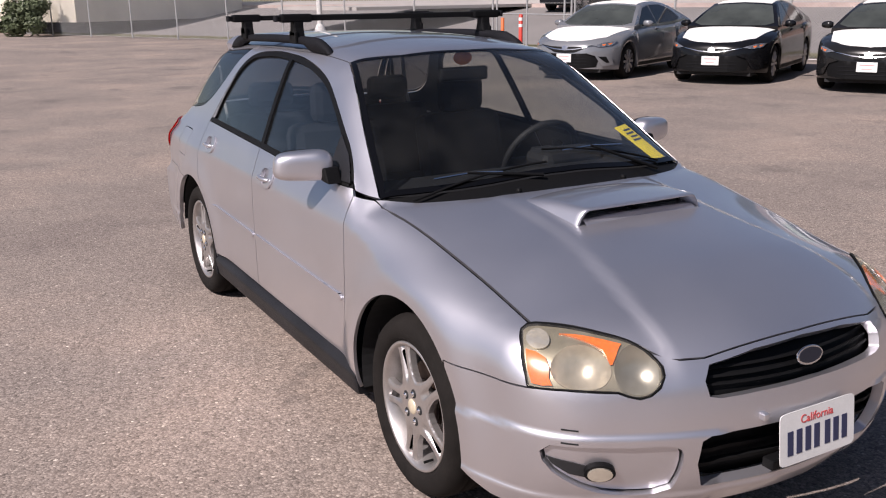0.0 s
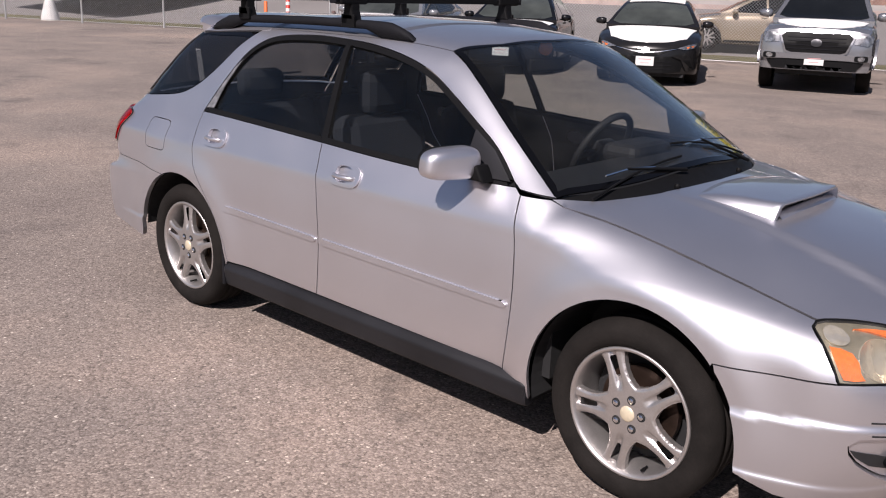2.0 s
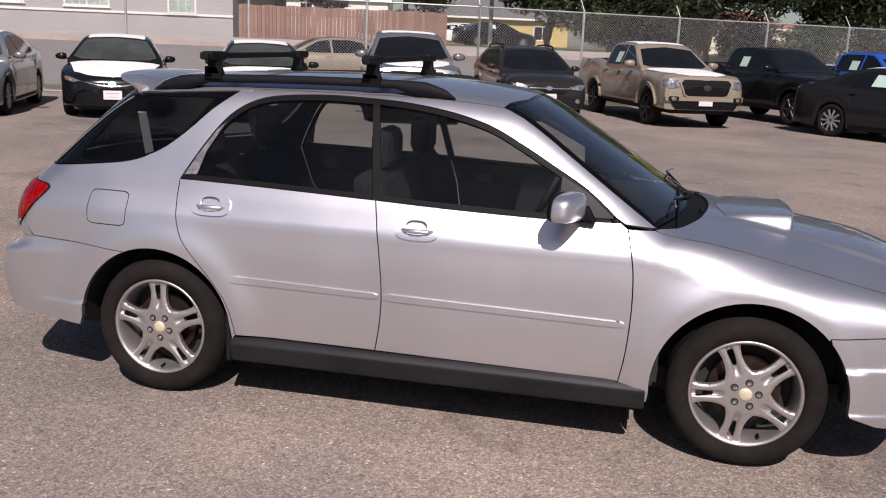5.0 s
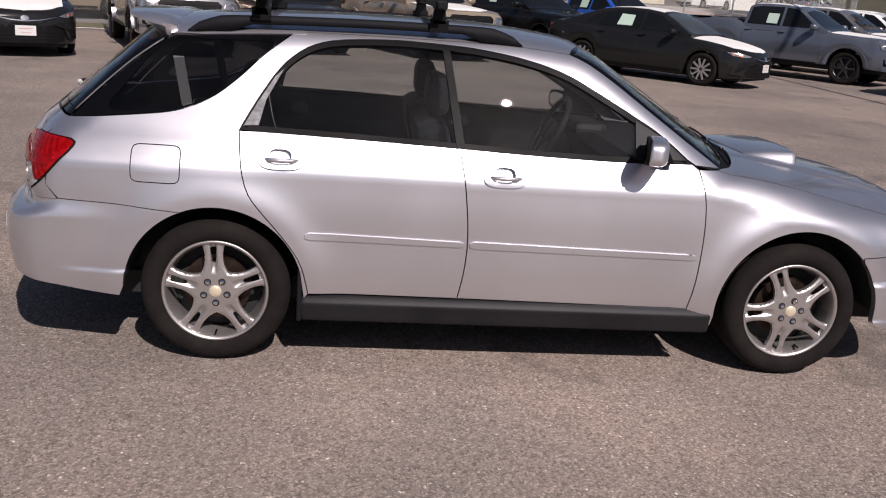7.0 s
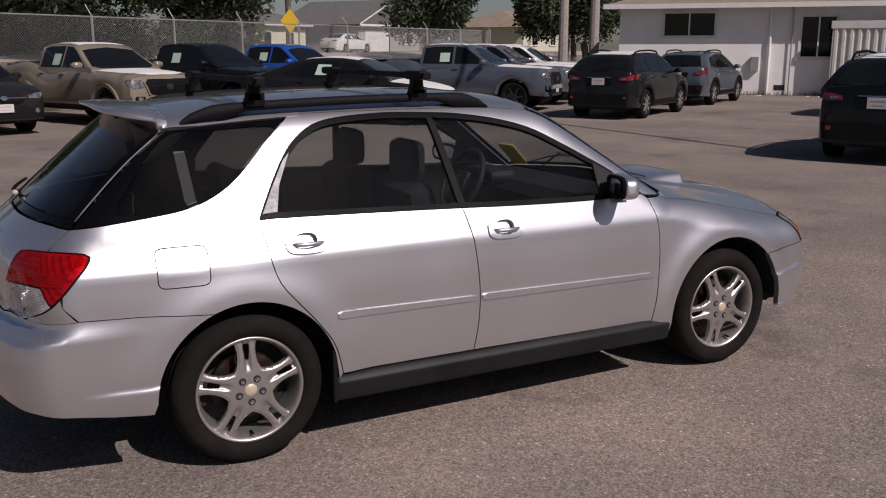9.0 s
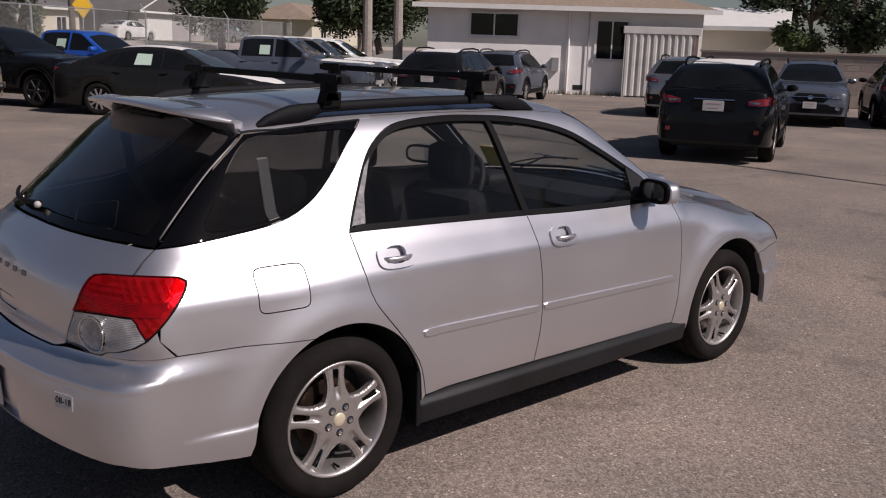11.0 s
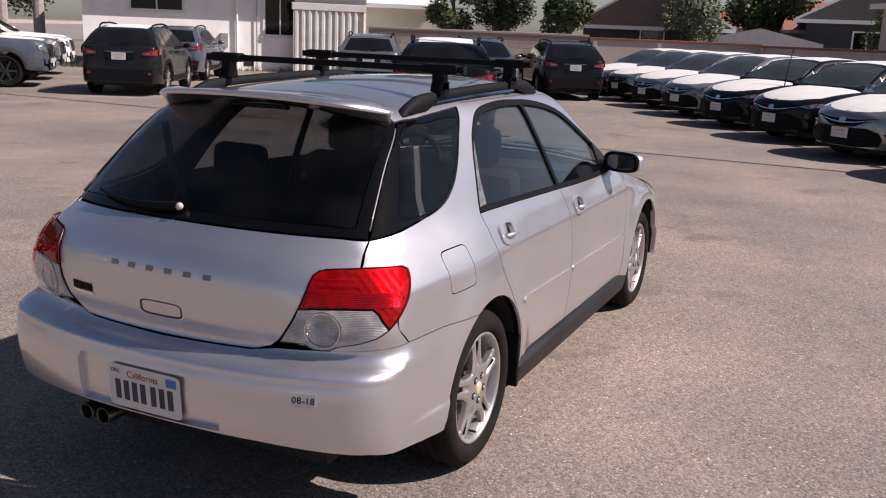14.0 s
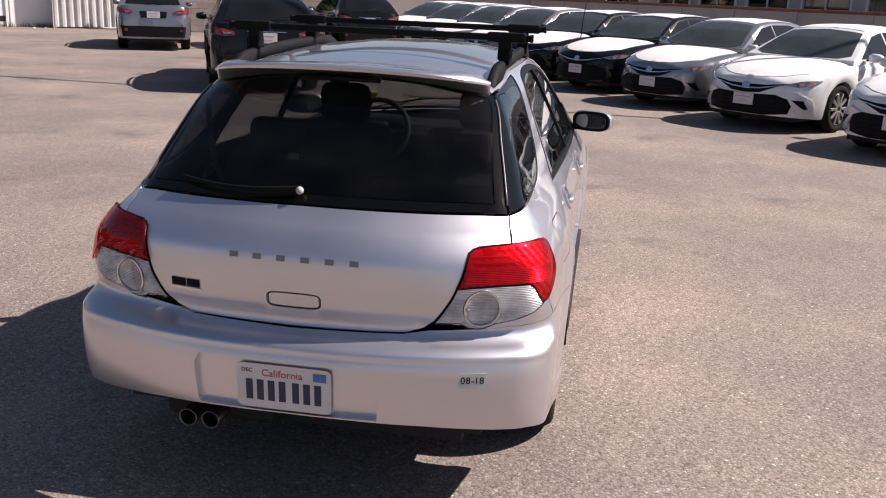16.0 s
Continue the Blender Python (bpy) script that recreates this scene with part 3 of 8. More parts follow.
hood_rear = bend([(0.86, 0.712), (0.955, 0.60), (1.04, 0.40), (1.085, 0.20), (1.10, 0.0)], 0.05)
hood_line = hood_half + [(x, -a) for x, a in hood_half[::-1][1:]] + [(x, -a) for x, a in hood_rear[1:]] + hood_rear[::-1][1:-1]
panel("hood", wagon, SILVER, skin("top", hood_line, h=0.022, gap=0.0018), lining=DARK)
screen_low = bend([(0.87, 0.698), (0.94, 0.52), (0.99, 0.30), (1.005, 0.0)], 0.05)
screen_top = bend([(0.20, 0.500), (0.265, 0.28), (0.288, 0.0)], 0.05)
half = SCREEN_SIDE[::-1] + screen_low[1:]
screen_line = half + [(x, -a) for x, a in half[::-1][1:]] + [(x, -a) for x, a in screen_top[1:]] + screen_top[::-1][1:-1]
screen_clear = [tuple(p) for p in shrink(screen_line, 0.026)]
panel("windscreen_border", wagon, BLACK_GLASS, skin("top", screen_line, [screen_clear], gap=0.002, lift=-0.001, thick=0.006), label="black windscreen seal")
PANES.append(panel("windscreen", wagon, WINDSCREEN, skin("top", screen_clear, gap=-0.002, lift=-0.002, thick=0.005, h=0.06), label="clear windscreen"))
cowl_line = screen_low + [(x, -a) for x, a in screen_low[::-1][1:]] + [(x, -a) for x, a in hood_rear] + hood_rear[::-1][1:]
panel("cowl", wagon, BLACK_TRIM, skin("top", cowl_line, gap=0.001, lift=-0.012, thick=0.02), label="black plastic cowl under the wipers")

# rear: glass, tailgate, bumper
GLINT_GREY = shader("edge_glint", (0.16, 0.15, 0.155), 0.4, 0.3, coat=0.5)
SEAM = [(arc(-1, x, abs(a)), z) for (x, z), a in zip(TAIL_SIDE[:3], on_body("side", TAIL_SIDE[:3])[:, 1])]
low_l = bend([SEAM[0], (0.45, 0.992), (0.22, 0.999), (0.0, 1.001)], 0.04)
edge_l = [(arc(-1, x, a), z) for (x, z), a in zip(CORNER, np.abs(on_body("side", CORNER)[:, 1]))]
rear_half = edge_l[::-1] + low_l[1:]
rear_line = rear_half + [(-u, z) for u, z in rear_half[::-1][1:]] + [(-0.3, 1.385), (0.0, 1.392), (0.3, 1.385)]
rear_clear = [(u * 0.93, 1.022 + (z - 0.985) * 0.86) for u, z in rear_line]
panel("rear_window_border", wagon, BLACK_GLASS, skin("rear", rear_line, [rear_clear], gap=0.005, lift=-0.002, thick=0.006), label="black printed glass border")
PANES.append(panel("rear_window", wagon, TINTED, skin("rear", rear_clear, gap=-0.002, lift=-0.002, thick=0.005, h=0.06), label="dark tinted rear window"))
gate_edge = bend(SEAM, 0.03) + [(0.421, 0.909), (0.395, 0.894)] + bend(
    [(0.375, 0.824), (0.354, 0.758), (0.320, 0.680), (0.300, 0.655), (0.262, 0.640), (0.0, 0.634)], 0.03)
gate_half = low_l[::-1][:-1] + gate_edge
gate_line = gate_half + [(-u, z) for u, z in gate_half[::-1][1:-1]]
gate = panel("tailgate", wagon, SILVER, skin("rear", gate_line, [ring(0.0, 0.722, 0.062, 0.024, 28, 5.0)], gap=0.003, h=0.03), lining=DASH)
panel("gate_pull", gate, SILVER, skin("rear", ring(0.0, 0.722, 0.062, 0.024, 28, 5.0), gap=0.003, lift=-0.002, thick=0.01, h=0.02), label="tailgate handle cover")
for flip in BOTH:
    filler = SEAM + [(0.421, 0.909), (0.395, 0.894), (0.375, 0.824), (0.354, 0.758), (0.320, 0.680),
              (arc(-1, -2.03, 0.60), 0.655), (arc(-1, -1.875, 0.787), 0.677)] + [(arc(-1, x, a), z) for (x, z), a in list(zip(TAIL_SIDE, on_body("side", TAIL_SIDE)[:, 1]))[::-1][1:-1]]
    # thin grey tube standing in for the bright reflection along the body's edge
    glint = bmesh.new()
    side_pts = on_body("side", CORNER[1:-1])
    tube(glint, [(p[0] - 0.004, (1 if flip else -1) * (abs(p[1]) - 0.001), p[2]) for p in side_pts], 0.0035, 8)
    part("window_hem", glint, GLINT_GREY, wagon, "thin grey line for the glint on the rear window's edge", True)
    panel("rear_corner", wagon, SILVER, skin("rear", filler, flip=flip, gap=0.0, lift=-0.0004))

SIDE_BUMPER = [(-1.875, 0.677), (-1.663, 0.670), (-1.45, 0.655)] + arch(-AXLE, 112, 178, 0.362) + [(-1.64, 0.288), (-1.78, 0.30)]
side_b = [(arc(-1, x, a), z) for (x, z), a in zip(SIDE_BUMPER, on_body("side", SIDE_BUMPER)[:, 1])]
low_b = [(arc(-1, -2.02, 0.735), 0.345), (arc(-1, -2.084, 0.63), 0.349), (arc(-1, -2.155, 0.42), 0.366), (arc(-1, -2.19, 0.20), 0.372), (0.0, 0.374)]
top_b = [(0.0, 0.632), (0.25, 0.638), (arc(-1, -2.075, 0.42), 0.650), (arc(-1, -2.03, 0.60), 0.656)]
bumper_half = top_b + side_b + low_b
RECESS_CUT = [(0.196, 0.381), (0.200, 0.52), (0.190, 0.548), (-0.190, 0.548), (-0.200, 0.52), (-0.196, 0.381)]
bumper_line = bumper_half + [(-u, z) for u, z in bumper_half[::-1][1:-1]]
bumper = panel("rear_bumper", wagon, SILVER, skin("rear", bumper_line, [RECESS_CUT], gap=0.0015, h=0.017, thick=0.022), lining=DARK)
panel("plate_recess", bumper, SILVER, skin("rear", RECESS_CUT, gap=-0.004, lift=-0.018, thick=0.004, h=0.03))

# front bumper with grille, lower intake and fog panels
hood_top = [(arc(1, x, a), float(z)) for (x, a), (_, _, z) in zip(hood_front, on_body("top", hood_front))]
lamp_low = [(0.351, 0.688), (0.333, 0.660), (0.332, 0.640), (0.343, 0.610), (0.362, 0.591), (0.383, 0.584), (0.405, 0.591), (0.424, 0.601), (0.523, 0.604), (0.577, 0.601), (arc(1, 1.862, 0.752), 0.598)]
SIDE_FRONT = [(1.70, 0.588), (1.54, 0.578)] + arch(AXLE, 42, 2, 0.372)[1:] + [(1.64, 0.275), (1.75, 0.235)]
side_f = [(arc(1, x, a), z) for (x, z), a in zip(SIDE_FRONT, on_body("side", SIDE_FRONT)[:, 1])]
low_f = [(arc(1, 1.90, 0.70), 0.215), (arc(1, 2.03, 0.50), 0.215), (arc(1, 2.09, 0.25), 0.222), (0.0, 0.225)]
inner_top = [p for p in hood_top[::-1] if p[0] < arc(1, 2.05, 0.425)]
nose_half = inner_top + lamp_low + side_f + low_f
nose_line = nose_half + [(-u, z) for u, z in nose_half[::-1][1:-1]]
GRILLE_HALF = [(0.0, 0.583), (0.14, 0.579), (0.222, 0.574), (0.246, 0.580), (0.253, 0.620), (0.240, 0.656), (0.13, 0.677), (0.0, 0.684)]
GRILLE = GRILLE_HALF + [(-u, z) for u, z in GRILLE_HALF[::-1][1:-1]]
INTAKE_HALF = [(0.0, 0.302), (0.20, 0.302), (0.248, 0.312), (0.266, 0.39), (0.262, 0.460), (0.245, 0.472), (0.0, 0.482)]
INTAKE = INTAKE_HALF + [(-u, z) for u, z in INTAKE_HALF[::-1][1:-1]]
FOG = bend([(0.305, 0.440), (0.312, 0.312), (0.345, 0.295), (0.45, 0.305), (0.545, 0.375), (0.568, 0.43), (0.55, 0.452), (0.40, 0.452)], 0.02, True)
FOG_L = [(-u, z) for u, z in FOG]
nose = panel("front_bumper", wagon, SILVER, skin("front", nose_line, [GRILLE, INTAKE, FOG, FOG_L], gap=0.0018, h=0.016, thick=0.03), lining=DARK)
panel("grille_back", wagon, BLACK_TRIM, skin("front", GRILLE, gap=-0.01, lift=-0.045, thick=0.004), label="black mesh behind the grille opening")
panel("intake_back", wagon, BLACK_TRIM, skin("front", INTAKE, gap=-0.01, lift=-0.05, thick=0.004), label="black lower intake")
for k, z in enumerate((0.606, 0.630, 0.654)):
    panel("grille_bar", wagon, BLACK_TRIM, skin("front", [(-0.242, z - 0.004), (0.242, z - 0.004), (0.238, z + 0.004), (-0.238, z + 0.004)], lift=-0.030, gap=0, thick=0.010, h=0.03))
for z in (0.36, 0.41):
    panel("intake_bar", wagon, BLACK_TRIM, skin("front", [(-0.26, z - 0.006), (0.26, z - 0.006), (0.26, z + 0.006), (-0.26, z + 0.006)], lift=-0.03, gap=0, thick=0.015, h=0.03))


def ribbed(m, scale, amount):
    """Fine level ribs moulded into a lamp's plastic."""
    t = m.node_tree
    wave, bump, at = t.nodes.new("ShaderNodeTexWave"), t.nodes.new("ShaderNodeBump"), t.nodes.new("ShaderNodeTexCoord")
    wave.bands_direction = "Z"
    wave.inputs["Scale"].default_value, wave.inputs["Distortion"].default_value = scale, 0.4
    bump.inputs["Strength"].default_value, bump.inputs["Distance"].default_value = amount, 0.004
    t.links.new(at.outputs["Object"], wave.inputs["Vector"])
    t.links.new(wave.outputs["Fac"], bump.inputs["Height"])
    t.links.new(bump.outputs[0], t.nodes["Principled BSDF"].inputs["Normal"])


AMBER = shader("amber_plastic", (0.66, 0.145, 0.028), 0.22, coat=1.0, coat_rough=0.08, grain=0.2, grain_size=90.0)
HAZE = shader("hazed_reflector", (0.68, 0.63, 0.53), 0.24, 0.7, coat=0.8, coat_rough=0.1, stain=0.25, stain_size=14.0, grain=0.12, grain_size=60.0)
LENS = glass("lamp_cover", (0.96, 0.96, 0.95), 0.01)
HAZY_LENS = glass("hazed_cover", (0.95, 0.93, 0.89), 0.12)
RED_LENS = glass("red_cover", (0.80, 0.008, 0.018), 0.01)
BEZEL = shader("lamp_bezel", (0.30, 0.28, 0.22), 0.35, 0.6, coat=0.4, stain=0.3, stain_size=18.0)
DULL = shader("dull_reflector", (0.42, 0.41, 0.37), 0.28, 0.75, coat=0.8, coat_rough=0.1, stain=0.25, stain_size=14.0)
FLUTED = shader("fluted_reflector", (0.66, 0.65, 0.67), 0.2, 0.6, grain=0.15, grain_size=40.0, stain=0.35, stain_size=22.0)
ribbed(FLUTED, 60.0, 0.5)
RED_BACK = shader("red_reflector", (0.50, 0.49, 0.50), 0.3, 0.4, grain=0.25, grain_size=28.0, bump=0.2, bump_size=150.0)
for flip in BOTH:
    sgn = -1 if flip else 1
    panel("fog_panel", nose, SILVER, skin("front", FOG, gap=0.003, flip=flip, lift=-0.016, thick=0.004, h=0.02), label="recessed fog lamp surround")
    slot = [(0.560, 0.410), (0.548, 0.390), (0.515, 0.362), (0.470, 0.348), (0.470, 0.385), (0.505, 0.398)]
    for z in (0.500, 0.466):
        panel("bumper_slit", nose, DARK, skin("front", [(0.497, z), (0.530, z + 0.002), (0.530, z - 0.003), (0.497, z - 0.004)], gap=0.0, flip=flip, lift=0.001, thick=0.003, h=0.02))
    panel("fog_slot", nose, DARK, skin("front", slot, gap=0.0, flip=flip, lift=-0.013, thick=0.004, h=0.02))
    fog = panel("fog_lamp", wagon, BLACK_TRIM, skin("front", ring(0.455, 0.376, 0.030, 0.027), gap=0, flip=flip, lift=0.004, thick=0.02, h=0.015))
    panel("fog_lens", fog, HAZE, skin("front", ring(0.455, 0.376, 0.024, 0.021), gap=0, flip=flip, lift=0.009, thick=0.005, h=0.012), label="yellowed fog lamp glass")

    LAMP = bend([(0.617, 0.722), (0.604, 0.732), (0.582, 0.736), (0.519, 0.736), (0.448, 0.727), (0.392, 0.713), (0.353, 0.688), (0.334, 0.658), (0.333, 0.636), (0.344, 0.611), (0.363, 0.592),
                 (0.383, 0.585), (0.405, 0.592), (0.424, 0.602), (0.471, 0.604), (0.523, 0.605), (0.577, 0.602), (0.595, 0.602), (0.603, 0.640)], 0.015, True)
    mains = (("main_reflector", 0.492, 0.655, 0.056, 0.048), ("inner_reflector", 0.384, 0.648, 0.043, 0.054))
    inner_lamp = [tuple(p) for p in shrink(LAMP, 0.0035)]
    lamp = panel("headlight", wagon, BLACK_TRIM, skin("front", LAMP, [inner_lamp], gap=0.0, flip=flip, lift=0.0035, thick=0.06, h=0.02), label="aged headlight with yellowed lens and amber indicator")
    panel("lamp_housing", lamp, BLACK_TRIM, skin("front", LAMP, gap=0.0, flip=flip, lift=-0.052, thick=0.004, h=0.03))
    panel("lamp_bezel", lamp, BEZEL, skin("front", inner_lamp, [ring(u, z, a, b) for _, u, z, a, b in mains], gap=0.0, flip=flip, lift=-0.004, thick=0.004, h=0.02), label="dull silvery bezel")
    for name, u, z, ru, rz in mains:
        centre = on_body("front", [(u, z)])[0]

        def dish(p, n, c=centre, r=max(ru, rz)):
            d = p - c
            q = np.clip(1 - (d * d).sum(1) / (1.05 * r) ** 2, 0, 1)[:, None]
            m = n - d / r * 0.9
            return p - n * 0.034 * q, m / np.linalg.norm(m, axis=1, keepdims=True)
        panel(name, lamp, HAZE if name[0] == "m" else DULL, skin("front", ring(u, z, ru, rz), gap=0, flip=flip, lift=-0.004, thick=0.004, h=0.012, place=dish), label="round yellowed reflector")
    corner_ = bend([(0.603, 0.688), (0.580, 0.686), (0.560, 0.676), (0.551, 0.655), (0.552, 0.632), (0.545, 0.613), (0.588, 0.611), (0.597, 0.640)], 0.02, True)
    panel("indicator", lamp, AMBER, skin("front", corner_, gap=0.002, flip=flip, lift=0.004, thick=0.010, h=0.02), label="amber indicator")
    top_a = bend([(0.535, 0.722), (0.480, 0.722), (0.405, 0.707), (0.414, 0.694), (0.430, 0.664), (0.437, 0.664), (0.448, 0.693), (0.488, 0.711)], 0.015, True)
    panel("indicator", lamp, AMBER, skin("front", top_a, gap=0.002, flip=flip, lift=0.002, thick=0.008, h=0.02), label="amber reflector strip")
    panel("side_bulb", lamp, HAZE, skin("front", ring(0.578, 0.708, 0.025, 0.018), gap=0, flip=flip, lift=0.004, thick=0.006, h=0.015))
    PANES.append(panel("lamp_cover", lamp, HAZY_LENS, skin("front", inner_lamp, gap=0.0, flip=flip, lift=0.005, thick=0.003, h=0.03), label="yellowed clear cover"))

    TAIL_TOP = [(0.354, 0.758), (0.375, 0.824), (0.395, 0.893), (0.421, 0.907), (0.472, 0.912), (0.540, 0.914), (0.598, 0.909), (0.613, 0.898), (0.617, 0.871), (0.611, 0.834), (0.596, 0.794), (0.579, 0.760), (0.561, 0.732)]
    TAIL_LOW = [(0.536, 0.710), (0.497, 0.690), (0.454, 0.675), (0.436, 0.661), (0.416, 0.655), (0.396, 0.659), (0.375, 0.676), (0.320, 0.677)]
    TAIL_TOP = TAIL_TOP[:1] + bend(TAIL_TOP[1:], 0.012)
    TAIL = TAIL_TOP + TAIL_LOW
    tail = panel("tail_light", wagon, BLACK_TRIM, skin("rear", TAIL, gap=-0.002, flip=flip, lift=0.002, thick=0.03, h=0.03), label="red and clear tail light")
    red_low = [(0.364, 0.790), (0.398, 0.794), (0.473, 0.798), (0.526, 0.799), (0.538, 0.786), (0.545, 0.768), (0.559, 0.740)]
    red_line = TAIL_TOP[1:-1] + red_low[::-1]
    clear_line = red_low + TAIL_TOP[-1:] + TAIL_LOW + TAIL_TOP[:1]
    panel("tail_reflector", tail, RED_BACK, skin("rear", red_line, gap=0.003, flip=flip, lift=0.004, thick=0.004, h=0.02))
    band = [(0.378, 0.803), (0.585, 0.803), (0.596, 0.845), (0.390, 0.845)]
    panel("tail_band", tail, FLUTED, skin("rear", band, gap=0.0, flip=flip, lift=0.007, thick=0.003, h=0.02))
    panel("red_lens", tail, RED_LENS, skin("rear", red_line, gap=0.002, flip=flip, lift=0.014, thick=0.010, h=0.02), label="red lens").visible_shadow = False
    panel("clear_reflector", tail, FLUTED, skin("rear", clear_line, [ring(0.420, 0.728, 0.038, 0.055)], gap=0.003, flip=flip, lift=0.004, thick=0.004, h=0.02))
    cu = 0.420
    middle = on_body("rear", [(cu, 0.728)])[0]

    def bowl_in(p, n):
        d = p - middle
        q = np.clip(1 - (d * d).sum(1) / 0.052 ** 2, 0, 1)[:, None]
        m = n - d / 0.05 * 0.8
        return p - n * 0.001 * q, m / np.linalg.norm(m, axis=1, keepdims=True)
    bowl = panel("reverse_reflector", tail, FLUTED, skin("rear", ring(cu, 0.728, 0.038, 0.055), gap=0, flip=flip, lift=0.004, thick=0.003, h=0.012, place=bowl_in), label="round silvery reversing reflector")
    panel("reverse_rim", bowl, CHROME, skin("rear", ring(cu, 0.728, 0.040, 0.057), [ring(cu, 0.728, 0.0365, 0.0535)], gap=0, flip=flip, lift=0.010, thick=0.008, h=0.012))
    PANES.append(panel("lamp_cover", tail, LENS, skin("rear", clear_line, gap=0.004, flip=flip, lift=0.014, thick=0.009, h=0.03), label="clear lens"))

# hood scoop
scoop = bmesh.new()
rows = []
for k in range(17):
    t = k / 16
    half_w = 0.290 - 0.020 * t
    up = 0.002 + 0.048 * t ** 0.85
    line = []
    for j in range(41):
        w = -1 + 2 * j / 40
        y = half_w * w
        x = 1.165 + 0.265 * t - 0.035 * (1 - t) * (1 - w * w) + 0.022 * t * (1 - w * w)
        zb = float(hood_z(np.array([x]), np.array([abs(y)]))[0])
        flank = 1 - max(0.0, (abs(w) - 0.86) / 0.14) ** 1.6
        line.append(scoop.verts.new((x, y, zb + (up * flank if abs(w) < 0.999 else -0.006))))
    rows.append(line)
for a, b in zip(rows, rows[1:]):
    for j in range(40):
        scoop.faces.new((a[j], b[j], b[j + 1], a[j + 1]))
lips = [scoop.verts.new((v.co.x + 0.010, v.co.y * 0.985, v.co.z - 0.006)) for v in rows[-1]]
back_ = [scoop.verts.new((v.co.x - 0.055, v.co.y * 0.93, max(v.co.z - 0.016, float(hood_z(np.array([1.37]), np.array([abs(v.co.y)]))[0]) + 0.002))) for v in rows[-1]]
for a, b in ((rows[-1], lips), (lips, back_)):
    for j in range(40):
        scoop.faces.new((a[j], b[j], b[j + 1], a[j + 1]))
bmesh.ops.recalc_face_normals(scoop, faces=scoop.faces)
hood_scoop = part("hood_scoop", scoop, SILVER, wagon, "raised hood scoop with a dark mouth", True)
mouth = boxed(1.35, 1.372, -0.232, 0.232, 0.872, 0.922, 0.004)
part("scoop_mouth", mouth, DARK, hood_scoop)
sill = bmesh.new()
rows = []
for k in range(13):
    y = -0.238 + 0.476 * k / 12
    zb = float(hood_z(np.array([1.42]), np.array([abs(y)]))[0])
    rows.append([sill.verts.new((x, y, zb + dz)) for x, dz in ((1.452, -0.010), (1.440, 0.004), (1.425, 0.010), (1.410, 0.009), (1.400, -0.010))])
for a, b in zip(rows, rows[1:]):
    for j in range(4):
        sill.faces.new((a[j], b[j], b[j + 1], a[j + 1]))
bmesh.ops.recalc_face_normals(sill, faces=sill.faces)
part("scoop_sill", sill, SILVER, hood_scoop, "", True)
part("scoop_splitter", boxed(1.372, 1.415, -0.004, 0.004, 0.880, 0.920), BLACK_TRIM, hood_scoop)
for y in (-0.24, 0.24):
    nz = bmesh.new()
    lathe(nz, [(0.0, 0.012), (0.008, 0.012), (0.011, 0.004), (0.011, -0.004)], 12, "z", m=Matrix.Translation((1.06, y, float(hood_z(np.array([1.06]), np.array([0.24]))[0]))))
    part("washer_nozzle", nz, BLACK_TRIM, wagon)

# side skirts, mud flaps
for s in (-1, 1):
    sk = bmesh.new()
    prof = [(0.775, 0.200), (0.802, 0.200), (0.813, 0.204), (0.818, 0.214), (0.821, 0.235), (0.826, 0.262), (0.830, 0.276), (0.8305, 0.284), (0.828, 0.290), (0.819, 0.301), (0.806, 0.314), (0.775, 0.318)]
    st = [(-0.908, 0.90), (-0.902, 0.96), (-0.89, 1.0), (-0.4, 1.0), (0.2, 1.0), (0.86, 1.0), (0.872, 0.97), (0.879, 0.90)]
    rows = [[sk.verts.new((x, s * (0.775 + (a - 0.775) * f), 0.25 + (z - 0.25) * f)) for a, z in prof] for x, f in st]
    for a, b in zip(rows, rows[1:]):
        for j in range(len(prof)):
            sk.faces.new((a[j], b[j], b[(j + 1) % len(prof)], a[(j + 1) % len(prof)]))
    sk.faces.new(rows[0])
    sk.faces.new(rows[-1][::-1])
    bmesh.ops.recalc_face_normals(sk, faces=sk.faces)
    skirt = part("side_skirt", sk, SKIRT, wagon, "dark grey textured plastic sill cover", True)
    skirt.modifiers.new("edge", "EDGE_SPLIT").split_angle = radians(55)
    fl = boxed(-0.925, -0.905, s * 0.79 - 0.035, s * 0.79 + 0.035, 0.20, 0.43, 0.006)
    part("splash_guard", fl, GREY_PLASTIC, wagon)

# wheels
DISC = shader("brake_disc", (0.055, 0.036, 0.028), 0.45, 0.8, stain=0.3, stain_size=20.0)
CAP = shader("faded_cap", (0.62, 0.54, 0.40), 0.4, 0.3, stain=0.15, stain_size=40.0)


